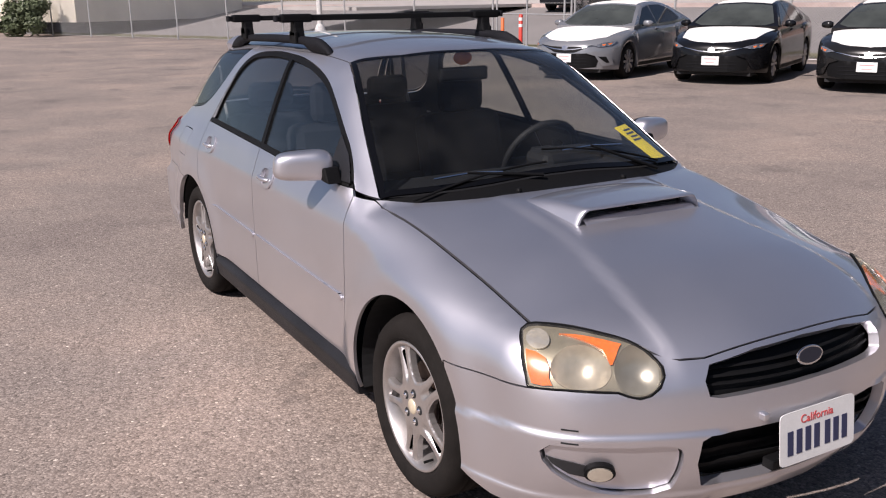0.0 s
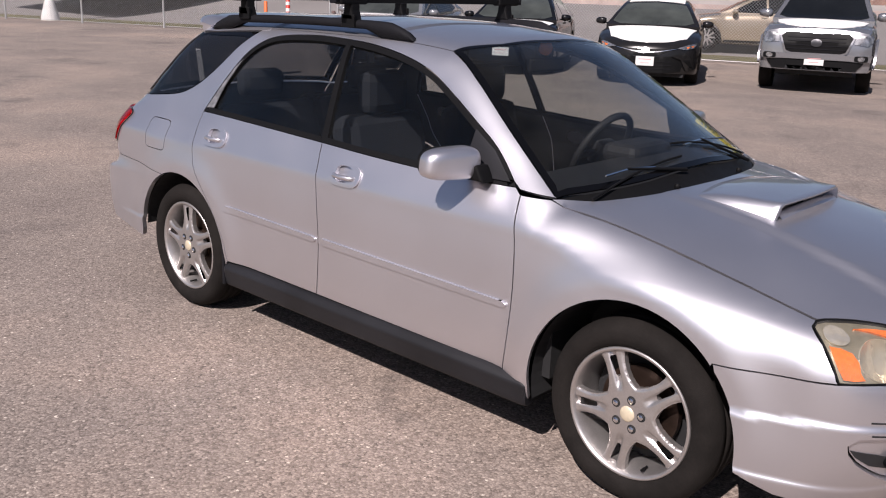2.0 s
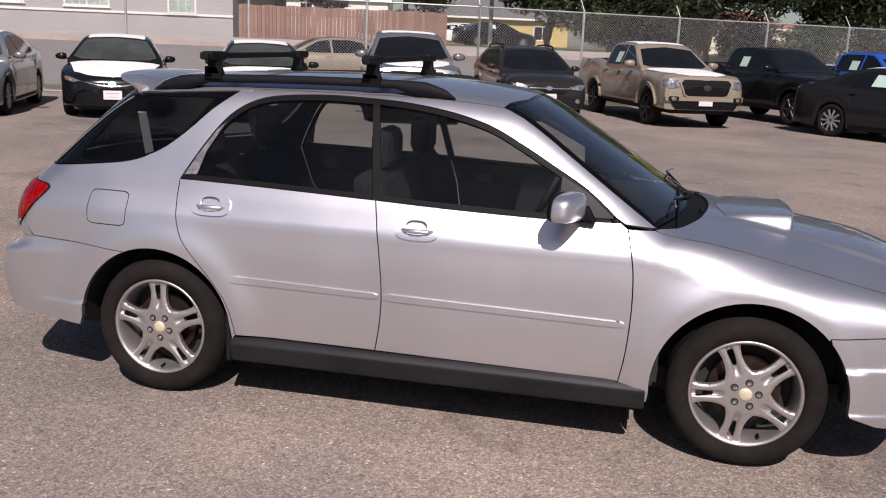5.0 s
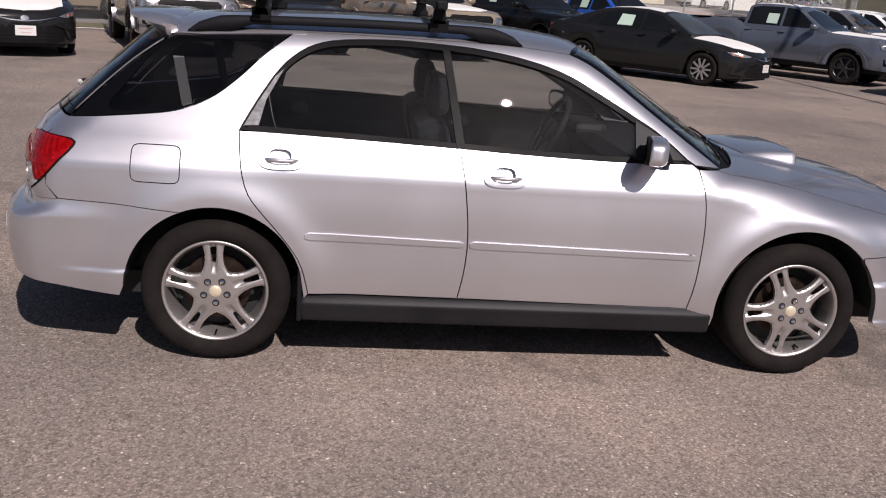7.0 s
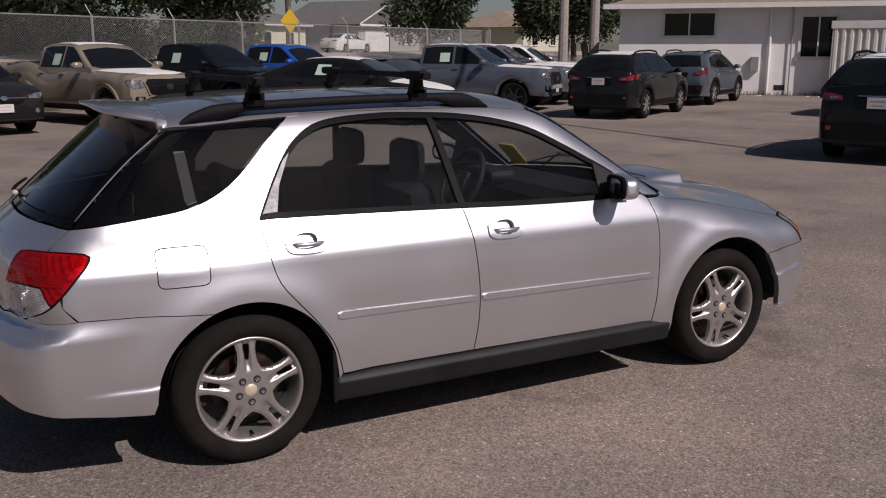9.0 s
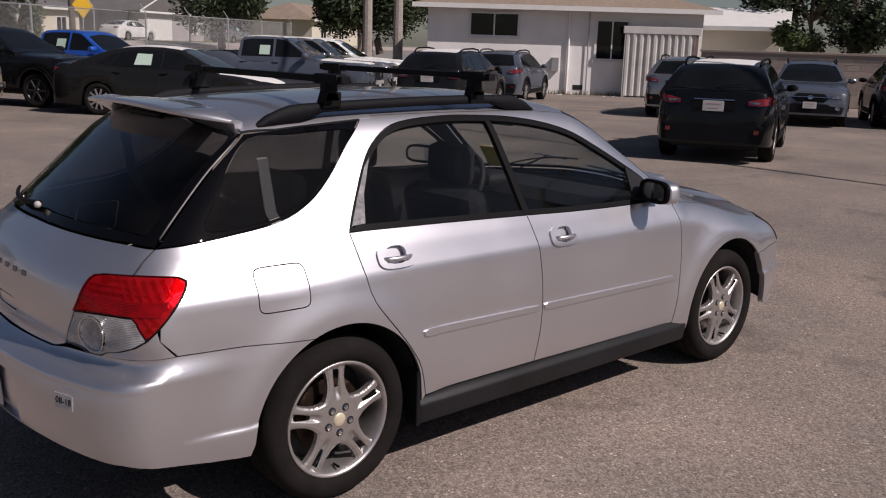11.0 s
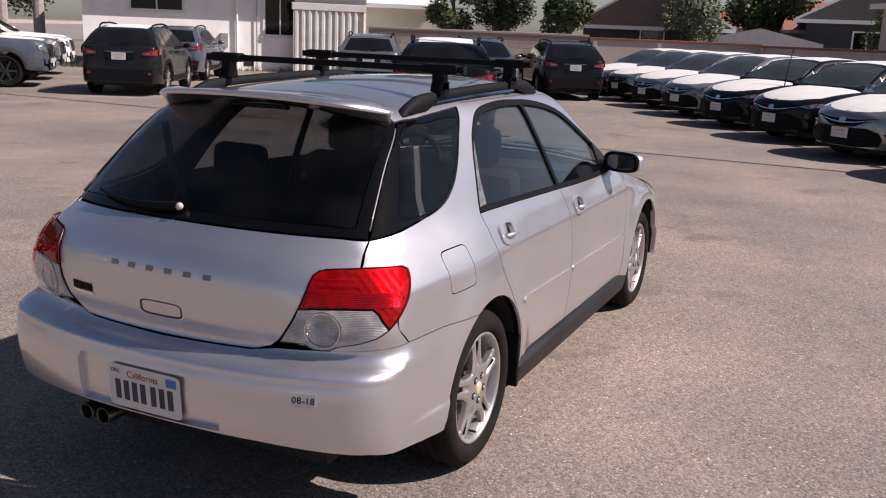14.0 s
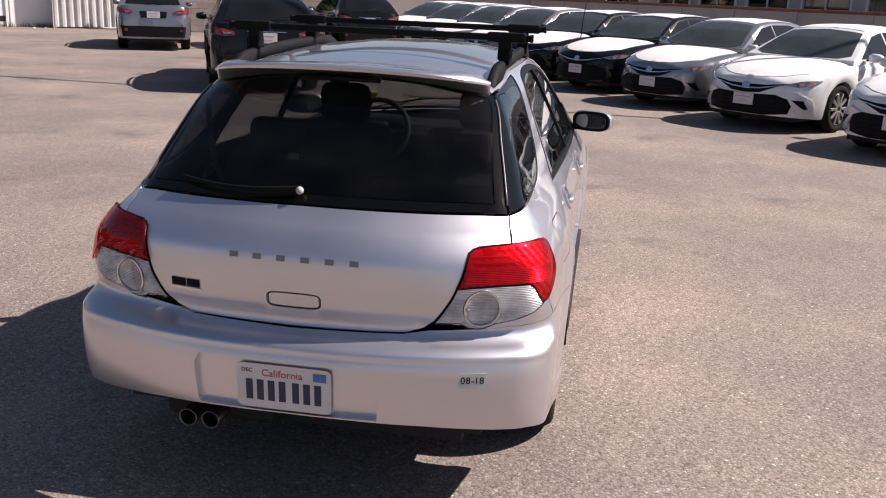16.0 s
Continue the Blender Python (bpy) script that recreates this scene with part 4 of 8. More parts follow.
def spoke_face(co):
    """The rounded face of a twin spoke with its sunken middle channel: (across, radius) to a place and its normal."""
    half = [(0.0558, 0.0769), (0.0475, 0.092), (0.0405, 0.110), (0.0365, 0.135), (0.0368, 0.160), (0.0405, 0.183), (0.0465, 0.197)]
    rim_line = np.array(half)

    def height(u, r):
        edge = np.full(len(u), 9.0)
        for (u0, r0), (u1, r1) in zip(rim_line, rim_line[1:]):
            du, dr = u1 - u0, r1 - r0
            k = np.clip(((np.abs(u) - u0) * du + (r - r0) * dr) / (du * du + dr * dr), 0, 1)
            edge = np.minimum(edge, np.hypot(np.abs(u) - u0 - k * du, r - r0 - k * dr))
        round_off = 0.007 * (1 - np.minimum(edge / 0.011, 1)) ** 2
        channel = 0.011 * np.exp(-(u / 0.0115) ** 4) * step(0.070, 0.110, r)
        return 0.002 + 0.010 * (np.maximum(r, 0) / 0.2) ** 1.5 + round_off + channel

    u, r = co[:, 0], co[:, 1]
    e = 5e-4
    gu = (height(u + e, r) - height(u - e, r)) / (2 * e)
    gr = (height(u, r + e) - height(u, r - e)) / (2 * e)
    n = np.stack([gu, -np.ones_like(gu), gr], 1)
    return np.stack([u, height(u, r), r], 1), n / np.linalg.norm(n, axis=1, keepdims=True)


HALF_SPOKE = [(0.0558, 0.0769), (0.0475, 0.092), (0.0405, 0.110), (0.0365, 0.135), (0.0368, 0.160), (0.0405, 0.183), (0.0465, 0.197), (0.0490, 0.2030)]
SPOKE_LINE = [(0.0, 0.0)] + HALF_SPOKE + [(0.025, 0.2080), (0.0, 0.2090), (-0.025, 0.2080)] + [(-u, r) for u, r in HALF_SPOKE[::-1]]
SLIT = [(0.0075, 0.124), (0.0100, 0.150), (0.0128, 0.184), (0.0105, 0.189), (-0.0105, 0.189), (-0.0128, 0.184), (-0.0100, 0.150), (-0.0075, 0.124), (0.0, 0.120)]
SPOKE_MESH = []


def spoke(parent, degrees):
    """One twin spoke with its share of the hub; all share one mesh."""
    if not SPOKE_MESH:
        o = panel("spoke", parent, ALLOY, skin(spoke_face, SPOKE_LINE, [SLIT], h=0.006, gap=0.0, thick=0.020))
        SPOKE_MESH.append(o.data)
    else:
        o = new("spoke", SPOKE_MESH[0])
        o.parent = parent
    o.matrix_basis = pose(0, 0, 0, 0, degrees, 0)


def make_wheel(parent, x, s, turn):
    w = bmesh.new()
    lathe(w, [(0.2195, 0.014), (0.220, 0.003), (0.2165, -0.001), (0.209, 0.001), (0.204, 0.010), (0.199, 0.024), (0.193, 0.045), (0.188, 0.10), (0.188, 0.17), (0.2195, 0.195)], 64)
    lathe(w, [(0.0, 0.022), (0.070, 0.022), (0.078, 0.030), (0.078, 0.060), (0.0, 0.060)], 40)
    bmesh.ops.recalc_face_normals(w, faces=w.faces)
    wheel = part("wheel", w, ALLOY, parent, "five twin-spoke alloy wheel", True)
    wheel.matrix_basis = pose(x, s * 0.793, 0.3085, 0, 0, 180 if s > 0 else 0) @ pose(0, 0, 0, 0, turn, 0)
    for k in range(5):
        spoke(wheel, 72 * k)
    valve = bmesh.new()
    lathe(valve, [(0.0, 0.006), (0.0045, 0.006), (0.0045, 0.040)], 8, m=Matrix.Translation((-0.008, 0, -0.186)))
    part("valve", valve, BLACK_TRIM, wheel)
    t = bmesh.new()
    lathe(t, [(0.217, 0.012), (0.2235, 0.000), (0.236, -0.010), (0.255, -0.014), (0.275, -0.012), (0.290, -0.003), (0.300, 0.012), (0.3055, 0.024), (0.308, 0.034),
              (0.308, 0.058), (0.301, 0.060), (0.301, 0.066), (0.308, 0.068), (0.3085, 0.10), (0.301, 0.102), (0.301, 0.108), (0.308, 0.110), (0.308, 0.142), (0.301, 0.144),
              (0.301, 0.150), (0.308, 0.152), (0.306, 0.172), (0.296, 0.190), (0.265, 0.204), (0.217, 0.196)], 72)
    bmesh.ops.recalc_face_normals(t, faces=t.faces)
    part("tyre", t, RUBBER, wheel, "worn black tyre", True)
    b = bmesh.new()
    lathe(b, [(0.0, 0.060), (0.075, 0.060), (0.078, 0.075), (0.140, 0.075), (0.140, 0.098), (0.0, 0.098)], 40)
    part("brake_disc", b, DISC, wheel, "rusty brown brake disc")
    c = bmesh.new()
    lathe(c, [(0.0, -0.002), (0.022, -0.002), (0.0265, 0.002), (0.027, 0.008)], 28)
    part("centre_cap", c, CAP, wheel, "faded gold centre cap", True)
    for k in range(5):
        a = radians(126 + 72 * k)
        nut = bmesh.new()
        lathe(nut, [(0.0, -0.006), (0.0055, -0.006), (0.0095, -0.002), (0.0095, 0.010), (0.0135, 0.0095), (0.0135, 0.004)], 10, m=Matrix.Translation((0.050 * math.cos(a), 0, 0.050 * math.sin(a))))
        part("lug_nut", nut, CHROME, wheel)
        hole = bmesh.new()
        lathe(hole, [(0.0, 0.0015), (0.0150, 0.0015), (0.0165, 0.006)], 14, m=Matrix.Translation((0.050 * math.cos(a), 0, 0.050 * math.sin(a))))
        part("lug_recess", hole, DARK, wheel)
    back_d = bmesh.new()
    lathe(back_d, [(0.0, 0.12), (0.186, 0.12)], 32)
    part("wheel_backing", back_d, DARK, wheel)
    return wheel


for x, turn in ((AXLE, -24), (-AXLE, -3)):
    for s in (-1, 1):
        make_wheel(wagon, x, s, turn if s < 0 else -turn)
        li = bmesh.new()
        r0 = 0.366 if x < 0 else 0.376
        ringp = [(r0, (-12 + 186 * k / 30) if x < 0 else (2 + 190 * k / 30)) for k in range(31)]
        a = [li.verts.new((x + r * math.cos(radians(g_)), s * 0.800, 0.315 + r * math.sin(radians(g_)))) for r, g_ in ringp]
        b = [li.verts.new((x + r * math.cos(radians(g_)), s * 0.50, 0.315 + r * math.sin(radians(g_)))) for r, g_ in ringp]
        for i in range(30):
            li.faces.new((a[i], b[i], b[i + 1], a[i + 1]))
        li.faces.new(b)
        part("wheel_arch_liner", li, DARK, wagon)

# underbody, engine block, cabin floor
ub = bmesh.new()
box(ub, -1.92, 1.90, -0.52, 0.52, 0.20, 0.30)
box(ub, -0.86, 0.85, -0.77, 0.77, 0.19, 0.30)
box(ub, -1.75, -0.9, -0.49, 0.49, 0.30, 0.60)
box(ub, 1.66, 1.95, -0.60, 0.60, 0.24, 0.55)
part("underbody", ub, DARK, wagon)
eb = bmesh.new()
box(eb, 0.90, 1.90, -0.49, 0.49, 0.30, 0.72)
box(eb, 0.86, 0.92, -0.74, 0.74, 0.30, 0.88)
part("engine_bay", eb, DARK, wagon)
rb = boxed(-2.05, -1.70, -0.60, 0.60, 0.30, 0.62)
part("spare_wheel_well", rb, DARK, wagon)
BADGE_DARK = shader("sooty_steel", (0.12, 0.11, 0.10), 0.35, 0.9, stain=0.3, stain_size=30.0)
for y in (0.372, 0.294):
    ex = bmesh.new()
    lathe(ex, [(0.024, -1.95), (0.031, -1.98), (0.032, -2.115), (0.029, -2.118), (0.026, -2.110), (0.025, -1.99)], 24, "x", m=Matrix.Translation((0, y, 0.272)))
    part("exhaust_tip", ex, BADGE_DARK, wagon, "round chrome exhaust tip", True)
    so = bmesh.new()
    lathe(so, [(0.0, -2.05), (0.028, -2.05)], 20, "x", m=Matrix.Translation((0, y, 0.272)))
    part("exhaust_bore", so, DARK, wagon)
part("muffler", boxed(-1.98, -1.70, 0.12, 0.52, 0.20, 0.31, 0.03), DARK, wagon)

# spoiler: a thin lip over the glass, its ends swept forward into rounded pads
sp = bmesh.new()
N = 41
rows = []
for k in range(N):
    w = -1 + 2 * k / (N - 1)
    e = abs(w)
    y = 0.505 * w
    fx = -1.46
    xr = -1.695 + 0.175 * e ** 6
    zf = float(on_body("top", [(fx, y * 0.93)])[0][2])
    zb = 1.395 - 0.018 * e * e - 0.020 * e ** 6
    zt = zb + 0.018 - 0.006 * e ** 6
    pad = 0.013 * float(step(0.66, 0.82, np.array(e)) * (1 - step(0.90, 1.0, np.array(e))))
    ux = max(xr + 0.02, -1.588 + 0.09 * e ** 4)
    mx = fx * 0.5 + xr * 0.5
    rows.append([sp.verts.new(p) for p in ((fx, y * 0.96, zf + 0.001), (fx * 0.78 + xr * 0.22, y * 0.985, zf * 0.74 + zt * 0.26 + 0.004 + pad * 0.9), (mx, y, zf * 0.40 + zt * 0.60 + 0.004 + pad),
                                           (xr + 0.022, y, zt + pad * 0.4), (xr + 0.006, y, zt - 0.001), (xr, y, zt - 0.007), (xr + 0.004, y, zb),
                                           (xr + 0.015, y, zb - 0.001), (ux, y * 0.99, zb - 0.016 - 0.032 * e * e), (fx - 0.03, y * 0.96, zf - 0.05))])
for a, b in zip(rows, rows[1:]):
    for j in range(10):
        sp.faces.new((a[j], a[(j + 1) % 10], b[(j + 1) % 10], b[j]))
sp.faces.new(rows[0][::-1])
sp.faces.new(rows[-1])
bmesh.ops.recalc_face_normals(sp, faces=sp.faces)
spoiler = part("roof_spoiler", sp, SILVER, wagon, "body-coloured spoiler above the rear window", True)
mod = spoiler.modifiers.new("edge", "EDGE_SPLIT")
mod.split_angle = radians(50)
part("brake_light", boxed(-1.60, -1.575, -0.13, 0.13, 1.352, 1.366, 0.003), BLACK_TRIM, wagon, "dark high brake light")

# roof rails and load bars
for s in (-1, 1):
    ra = bmesh.new()
    rows = []
    for k in range(33):
        t = k / 32
        x = -1.415 + 1.405 * t
        a = 0.492 + 0.012 * math.sin(math.pi * t)
        zb = float(on_body("top", [(x, a)])[0][2])
        e = min(t, 1 - t) * 1.405
        h_ = 0.058 * min(1, e / 0.14) ** 0.55
        gap_ = max(0.0, min(1, (e - 0.20) / 0.04)) * 0.026 if e > 0.2 else 0.0
        lo = -0.004 + gap_
        rows.append([ra.verts.new((x, s * (a + du), zb + dz)) for du, dz in ((-0.019, lo), (-0.016, max(h_ - 0.006, lo + 0.002)), (0.0, max(h_, lo + 0.004)), (0.016, max(h_ - 0.008, lo + 0.002)), (0.020, lo))])
    for a_, b_ in zip(rows, rows[1:]):
        for j in range(5):
            ra.faces.new((a_[j], b_[j], b_[(j + 1) % 5], a_[(j + 1) % 5]))
    bmesh.ops.recalc_face_normals(ra, faces=ra.faces)
    part("roof_rail", ra, GREY_PLASTIC, wagon, "dark raised roof rail", True)
for x, dz in ((-1.115, -0.026), (-0.378, -0.014)):
    bar = bmesh.new()
    box(bar, x - 0.017, x + 0.017, -0.60, 0.60, 1.520 + dz, 1.545 + dz, 0.005)
    lb = part("load_bar", bar, BLACK_TRIM, wagon, "black square roof rack bar")
    for s in (-1, 1):
        ft = bmesh.new()
        prism(ft, [(-0.040, 1.448), (0.040, 1.448), (0.026, 1.490), (0.022, 1.549), (-0.022, 1.549), (-0.026, 1.490)], s * 0.480, s * 0.530, bevel=0.008)
        box(ft, -0.026, 0.026, min(s * 0.435, s * 0.585), max(s * 0.435, s * 0.585), 1.514, 1.552, 0.009)
        bmesh.ops.transform(ft, matrix=Matrix.Translation((x, 0, dz)), verts=ft.verts)
        foot = part("rack_foot", ft, BLACK_TRIM, lb, "black clamp foot")
        part("foot_badge", boxed(x - 0.018, x + 0.018, min(s * 0.536, s * 0.539), max(s * 0.536, s * 0.539), 1.528 + dz, 1.538 + dz), CHROME, lb)
        part("end_cap", boxed(x - 0.019, x + 0.019, min(s * 0.598, s * 0.612), max(s * 0.598, s * 0.612), 1.518 + dz, 1.547 + dz, 0.004), GREY_PLASTIC, lb)
        clamp = boxed(x - 0.04, x + 0.04, min(s * 0.515, s * 0.53), max(s * 0.515, s * 0.53), 1.405, 1.46, 0.004)
        part("clamp_plate", clamp, BLACK_TRIM, lb)

# door mirrors
for s in (-1, 1):
    mi = bmesh.new()
    bmesh.ops.create_icosphere(mi, subdivisions=4, radius=1.0)
    for v in mi.verts:
        x, y, z = v.co
        q = (abs(x) ** 3.8 + abs(y) ** 3.8 + abs(z) ** 3.8) ** (1 / 3.8)
        x, y, z = x / q, y / q, z / q
        v.co = ((0.062 if x > 0 else 0.022) * x, 0.112 * y * (1 - 0.05 * z), 0.056 * z * (1 - 0.08 * y * s))
    mm = Matrix.Translation((0.512, s * 0.845, 1.005)) @ Matrix.Rotation(radians(17 * s), 4, "Z")
    bmesh.ops.transform(mi, matrix=mm, verts=mi.verts)
    mirror_ = part("door_mirror", mi, SILVER, wagon, "silver door mirror with black base", True)
    gl = bmesh.new()
    gl_face = gl.faces.new([gl.verts.new((-0.0245, u, v)) for u, v in ring(0, 0, 0.088, 0.040, 28, 3.2)])
    bmesh.ops.transform(gl, matrix=mm @ Matrix.Translation((-0.0245, 0, 0)) @ Matrix.Rotation(radians(7 * s), 4, "Z") @ Matrix.Translation((0.0245, 0, 0)), verts=gl.verts)
    part("mirror_glass", gl, CHROME, mirror_, "mirror glass")
    rim_b = bmesh.new()
    outer_r, inner_r = ring(0, 0, 0.106, 0.054, 28, 3.2), ring(0, 0, 0.088, 0.040, 28, 3.2)
    va = [[rim_b.verts.new((x, u, v)) for u, v in o] for x, o in ((-0.008, outer_r), (-0.030, outer_r), (-0.030, inner_r), (-0.020, inner_r))]
    for a, b in zip(va, va[1:]):
        for i in range(28):
            rim_b.faces.new((a[i], a[(i + 1) % 28], b[(i + 1) % 28], b[i]))
    bmesh.ops.transform(rim_b, matrix=mm, verts=rim_b.verts)
    part("mirror_rim", rim_b, BLACK_TRIM, mirror_, "black mirror housing edge", True)
    ar = bmesh.new()
    prism(ar, [(0.50, 0.955), (0.63, 0.945), (0.60, 1.0), (0.53, 1.005)], s * 0.735, s * 0.80, bevel=0.008)
    part("mirror_arm", ar, BLACK_TRIM, mirror_)

# wipers
for y0, y1, x0 in ((-0.10, -0.66, 0.985), (0.48, -0.08, 0.955)):
    wp = bmesh.new()
    p0, p1 = on_body("top", [(x0 + 0.03, y0)])[0], on_body("top", [(x0 - 0.05, (y0 + y1) / 2)])[0]
    tube(wp, [(p0[0], p0[1], p0[2] + 0.008), (p1[0], p1[1], p1[2] + 0.016)], [0.007, 0.005], 8)
    pts = on_body("top", [(x0 - 0.025 - 0.03 * k / 8 + 0.02 * (k / 8) * (abs(y1) > 0.3), y0 + 0.05 + (y1 - y0) * k / 8) for k in range(9)])
    tube(wp, [(p[0], p[1], p[2] + 0.007) for p in pts], 0.0045, 6)
    part("wiper", wp, BLACK_TRIM, wagon, "black windscreen wiper")
    sl = bmesh.new()
    m0 = Vector(p1) + Vector((0, 0, 0.013))
    tube(sl, [m0 + Vector((0.035, 0.13, 0.0)), m0 + Vector((0.0, 0.02, 0.002)), m0 + Vector((0.004, -0.14, -0.004))], 0.0040, 6)
    part("wiper_arm", sl, CHROME, wagon, "bare metal wiper arm")
rw = bmesh.new()
pv = on_body("rear", [(0.02, 1.043)])[0]
pts = on_body("rear", [(0.02 + 0.36 * k / 6, 1.043 - 0.012 * math.sin(k / 6 * 3.1)) for k in range(7)])
tube(rw, [(p[0] - 0.022, p[1], p[2] + 0.004) for p in pts], [0.011, 0.010, 0.009, 0.008, 0.008, 0.007, 0.006], 8)
rear_wiper = part("rear_wiper", rw, BLACK_TRIM, wagon, "black rear wiper with a pale pivot cap")
pc = bmesh.new()
bmesh.ops.create_uvsphere(pc, u_segments=16, v_segments=10, radius=0.013, matrix=Matrix.Translation((pv[0] - 0.03, pv[1], pv[2])))
part("pivot_cap", pc, shader("pale_plastic", (0.42, 0.40, 0.38), 0.5), rear_wiper, "pale plastic cap", True)

# plates, badges, sticker
PLATE = shader("plate_white", (0.60, 0.60, 0.595), 0.35, grain=0.05, grain_size=200.0, stain=0.06, stain_size=12.0)
NAVY = shader("plate_ink", (0.02, 0.025, 0.07), 0.5)
PLATE_RED = shader("plate_red", (0.45, 0.05, 0.05), 0.5)
BLUE_TAG = shader("blue_tag", (0.06, 0.16, 0.45), 0.5)


def words(name, text, size, m, material, parent, label="", depth=0.0008):
    """Flat raised lettering in the built-in font, centred at m."""
    c = bpy.data.curves.new(name, "FONT")
    c.body, c.size, c.extrude, c.align_x, c.align_y, c.resolution_u = text, size, depth, "CENTER", "CENTER", 3
    o = bpy.data.objects.new(name, c)
    scene.collection.objects.link(o)
    d = bpy.data.meshes.new_from_object(o.evaluated_get(bpy.context.evaluated_depsgraph_get()))
    bpy.data.objects.remove(o)
    bpy.data.curves.remove(c)
    d.materials.clear()
    d.materials.append(material)
    ob = new(name, d)
    ob.parent = parent
    ob.matrix_basis = m
    if label:
        ob["label"] = label
    return ob


def licence_plate(m, parent, month):
    """A white state plate; its number stays plain dark bars. Local x along the plate, y up, z out."""
    b = bmesh.new()
    prism(b, ring(0, 0, 0.152, 0.076, 40, 14.0), -0.001, 0.0015, "xy")
    p = part("license_plate", b, PLATE, parent, "white license plate with dark bars")
    p.matrix_basis = m
    for k in range(7):
        x = -0.112 + 0.0355 * k + (0.008 if k > 3 else 0)
        part("number_bar", boxed(x - 0.011, x + 0.011, -0.048, 0.022, 0.0015, 0.0032, 0.0007), NAVY, p)
    words("state_name", "California", 0.034, pose(-0.005, 0.046, 0.002), PLATE_RED, p, "red lettering")
    if month:
        words("month_tag", "DEC", 0.019, pose(-0.118, 0.052, 0.002), NAVY, p)
        part("year_tag", boxed(0.095, 0.137, 0.034, 0.062, 0.0015, 0.003), BLUE_TAG, p, "blue year tag")
    return p


licence_plate(Matrix.Translation((-2.212, 0.003, 0.462)) @ Matrix(((0, 0, -1, 0), (-1, 0, 0, 0), (0, 1, 0, 0), (0, 0, 0, 1))) @ pose(0, 0, 0, 4, 0, 0), wagon, True)
licence_plate(Matrix.Translation((2.212, -0.01, 0.434)) @ Matrix(((0, 0, 1, 0), (1, 0, 0, 0), (0, 1, 0, 0), (0, 0, 0, 1))) @ pose(0, 0, 0, -6, 0, 0), wagon, False)
part("plate_bracket", boxed(2.165, 2.204, -0.17, 0.15, 0.345, 0.375, 0.004), BLACK_TRIM, wagon)
part("bumper_cap", boxed(2.170, 2.192, -0.205, -0.185, 0.497, 0.519, 0.004), SILVER, wagon)


def rear_frame(a, z):
    """A flat frame on the rear skin: local x along the car's width as seen from behind, y up, z out."""
    p = on_body("rear", [(0.9 * math.atan2(a, 1.2), z)])
    n = slope(p)[0]
    p = p[0]
    across = Vector((0, -1, 0))
    zz = Vector(n)
    xx = (across - zz * across.dot(zz)).normalized()
    yy = zz.cross(xx)
    return Matrix(((xx.x, yy.x, zz.x, p[0]), (xx.y, yy.y, zz.y, p[1]), (xx.z, yy.z, zz.z, p[2]), (0, 0, 0, 1)))


BADGE = shader("badge_metal", (0.22, 0.21, 0.22), 0.3, 0.9)
for k in range(6):
    a = 0.190 - 0.0755 * k
    m = rear_frame(a, 0.856)
    bd = boxed(-0.014, 0.014, -0.009, 0.009, 0.0, 0.003, 0.001)
    o = part("badge_bar", bd, BADGE, gate)
    o.matrix_basis = m
for x0, w_ in ((0.39, 0.05), (0.335, 0.045)):
    bd = boxed(-w_ / 2, w_ / 2, -0.013, 0.013, 0.0, 0.004, 0.001)
    o = part("badge_bar", bd, BLACK_TRIM, gate)
    o.matrix_basis = rear_frame(x0, 0.742)
o = part("badge_bar", boxed(-0.055, 0.055, -0.0035, 0.0035, 0.0, 0.003), CHROME, gate)
o.matrix_basis = rear_frame(0.362, 0.722)
st = part("date_sticker", boxed(-0.040, 0.040, -0.024, 0.024, 0.0, 0.0012), PLATE, bumper, "white sticker reading 08 18")
st.matrix_basis = rear_frame(-0.552, 0.528)
for ch, dx in (("0", -0.0300), ("8", -0.0135), ("-", 0.0), ("1", 0.0125), ("8", 0.0285)):
    words("digit", ch, 0.031, pose(dx, 0, 0.0016), BLACK_TRIM, st)
em = bmesh.new()
prism(em, ring(0, 0, 0.052, 0.027, 28), 0.0, 0.006, "xy", bevel=0.002)
em = part("emblem", em, CHROME, wagon, "oval chrome emblem in the grille")
em.matrix_basis = Matrix.Translation((2.158, -0.01, 0.640)) @ Matrix(((0, 0, 1, 0), (1, 0, 0, 0), (0, 1, 0, 0), (0, 0, 0, 1))) @ pose(0, 0, 0, -14, 0, 0)
ei = bmesh.new()
prism(ei, ring(0, 0, 0.045, 0.021, 28), 0.006, 0.0075, "xy")
part("emblem_field", ei, shader("emblem_dark", (0.012, 0.012, 0.02), 0.5), em)
YELLOW = shader("yellow_paper", (0.80, 0.62, 0.03), 0.7, stain=0.08, stain_size=20.0)
note_line = [(0.875, 0.645), (0.700, 0.555), (0.748, 0.455), (0.918, 0.548)]
note = panel("price_note", wagon, YELLOW, skin("top", note_line, gap=0, lift=-0.010, thick=0.001, h=0.05), label="yellow paper note behind the windscreen")
for k in range(4):
    t, w = 0.62 + 0.09 * k, 0.75 - 0.1 * (k % 2)
    xa, ya, xb, yb = 0.875 - 0.175 * t, 0.645 - 0.090 * t, 0.918 - 0.170 * t, 0.548 - 0.093 * t
    xa, ya, xb, yb = xb + (xa - xb) * 0.88, yb + (ya - yb) * 0.88, xb + (xa - xb) * (1 - w), yb + (ya - yb) * (1 - w)
    panel("note_line", note, NAVY, skin("top", [(xa, ya), (xb, yb), (xb + 0.007, yb + 0.004), (xa + 0.007, ya + 0.004)], gap=0, lift=-0.0085, thick=0.001, h=0.05))

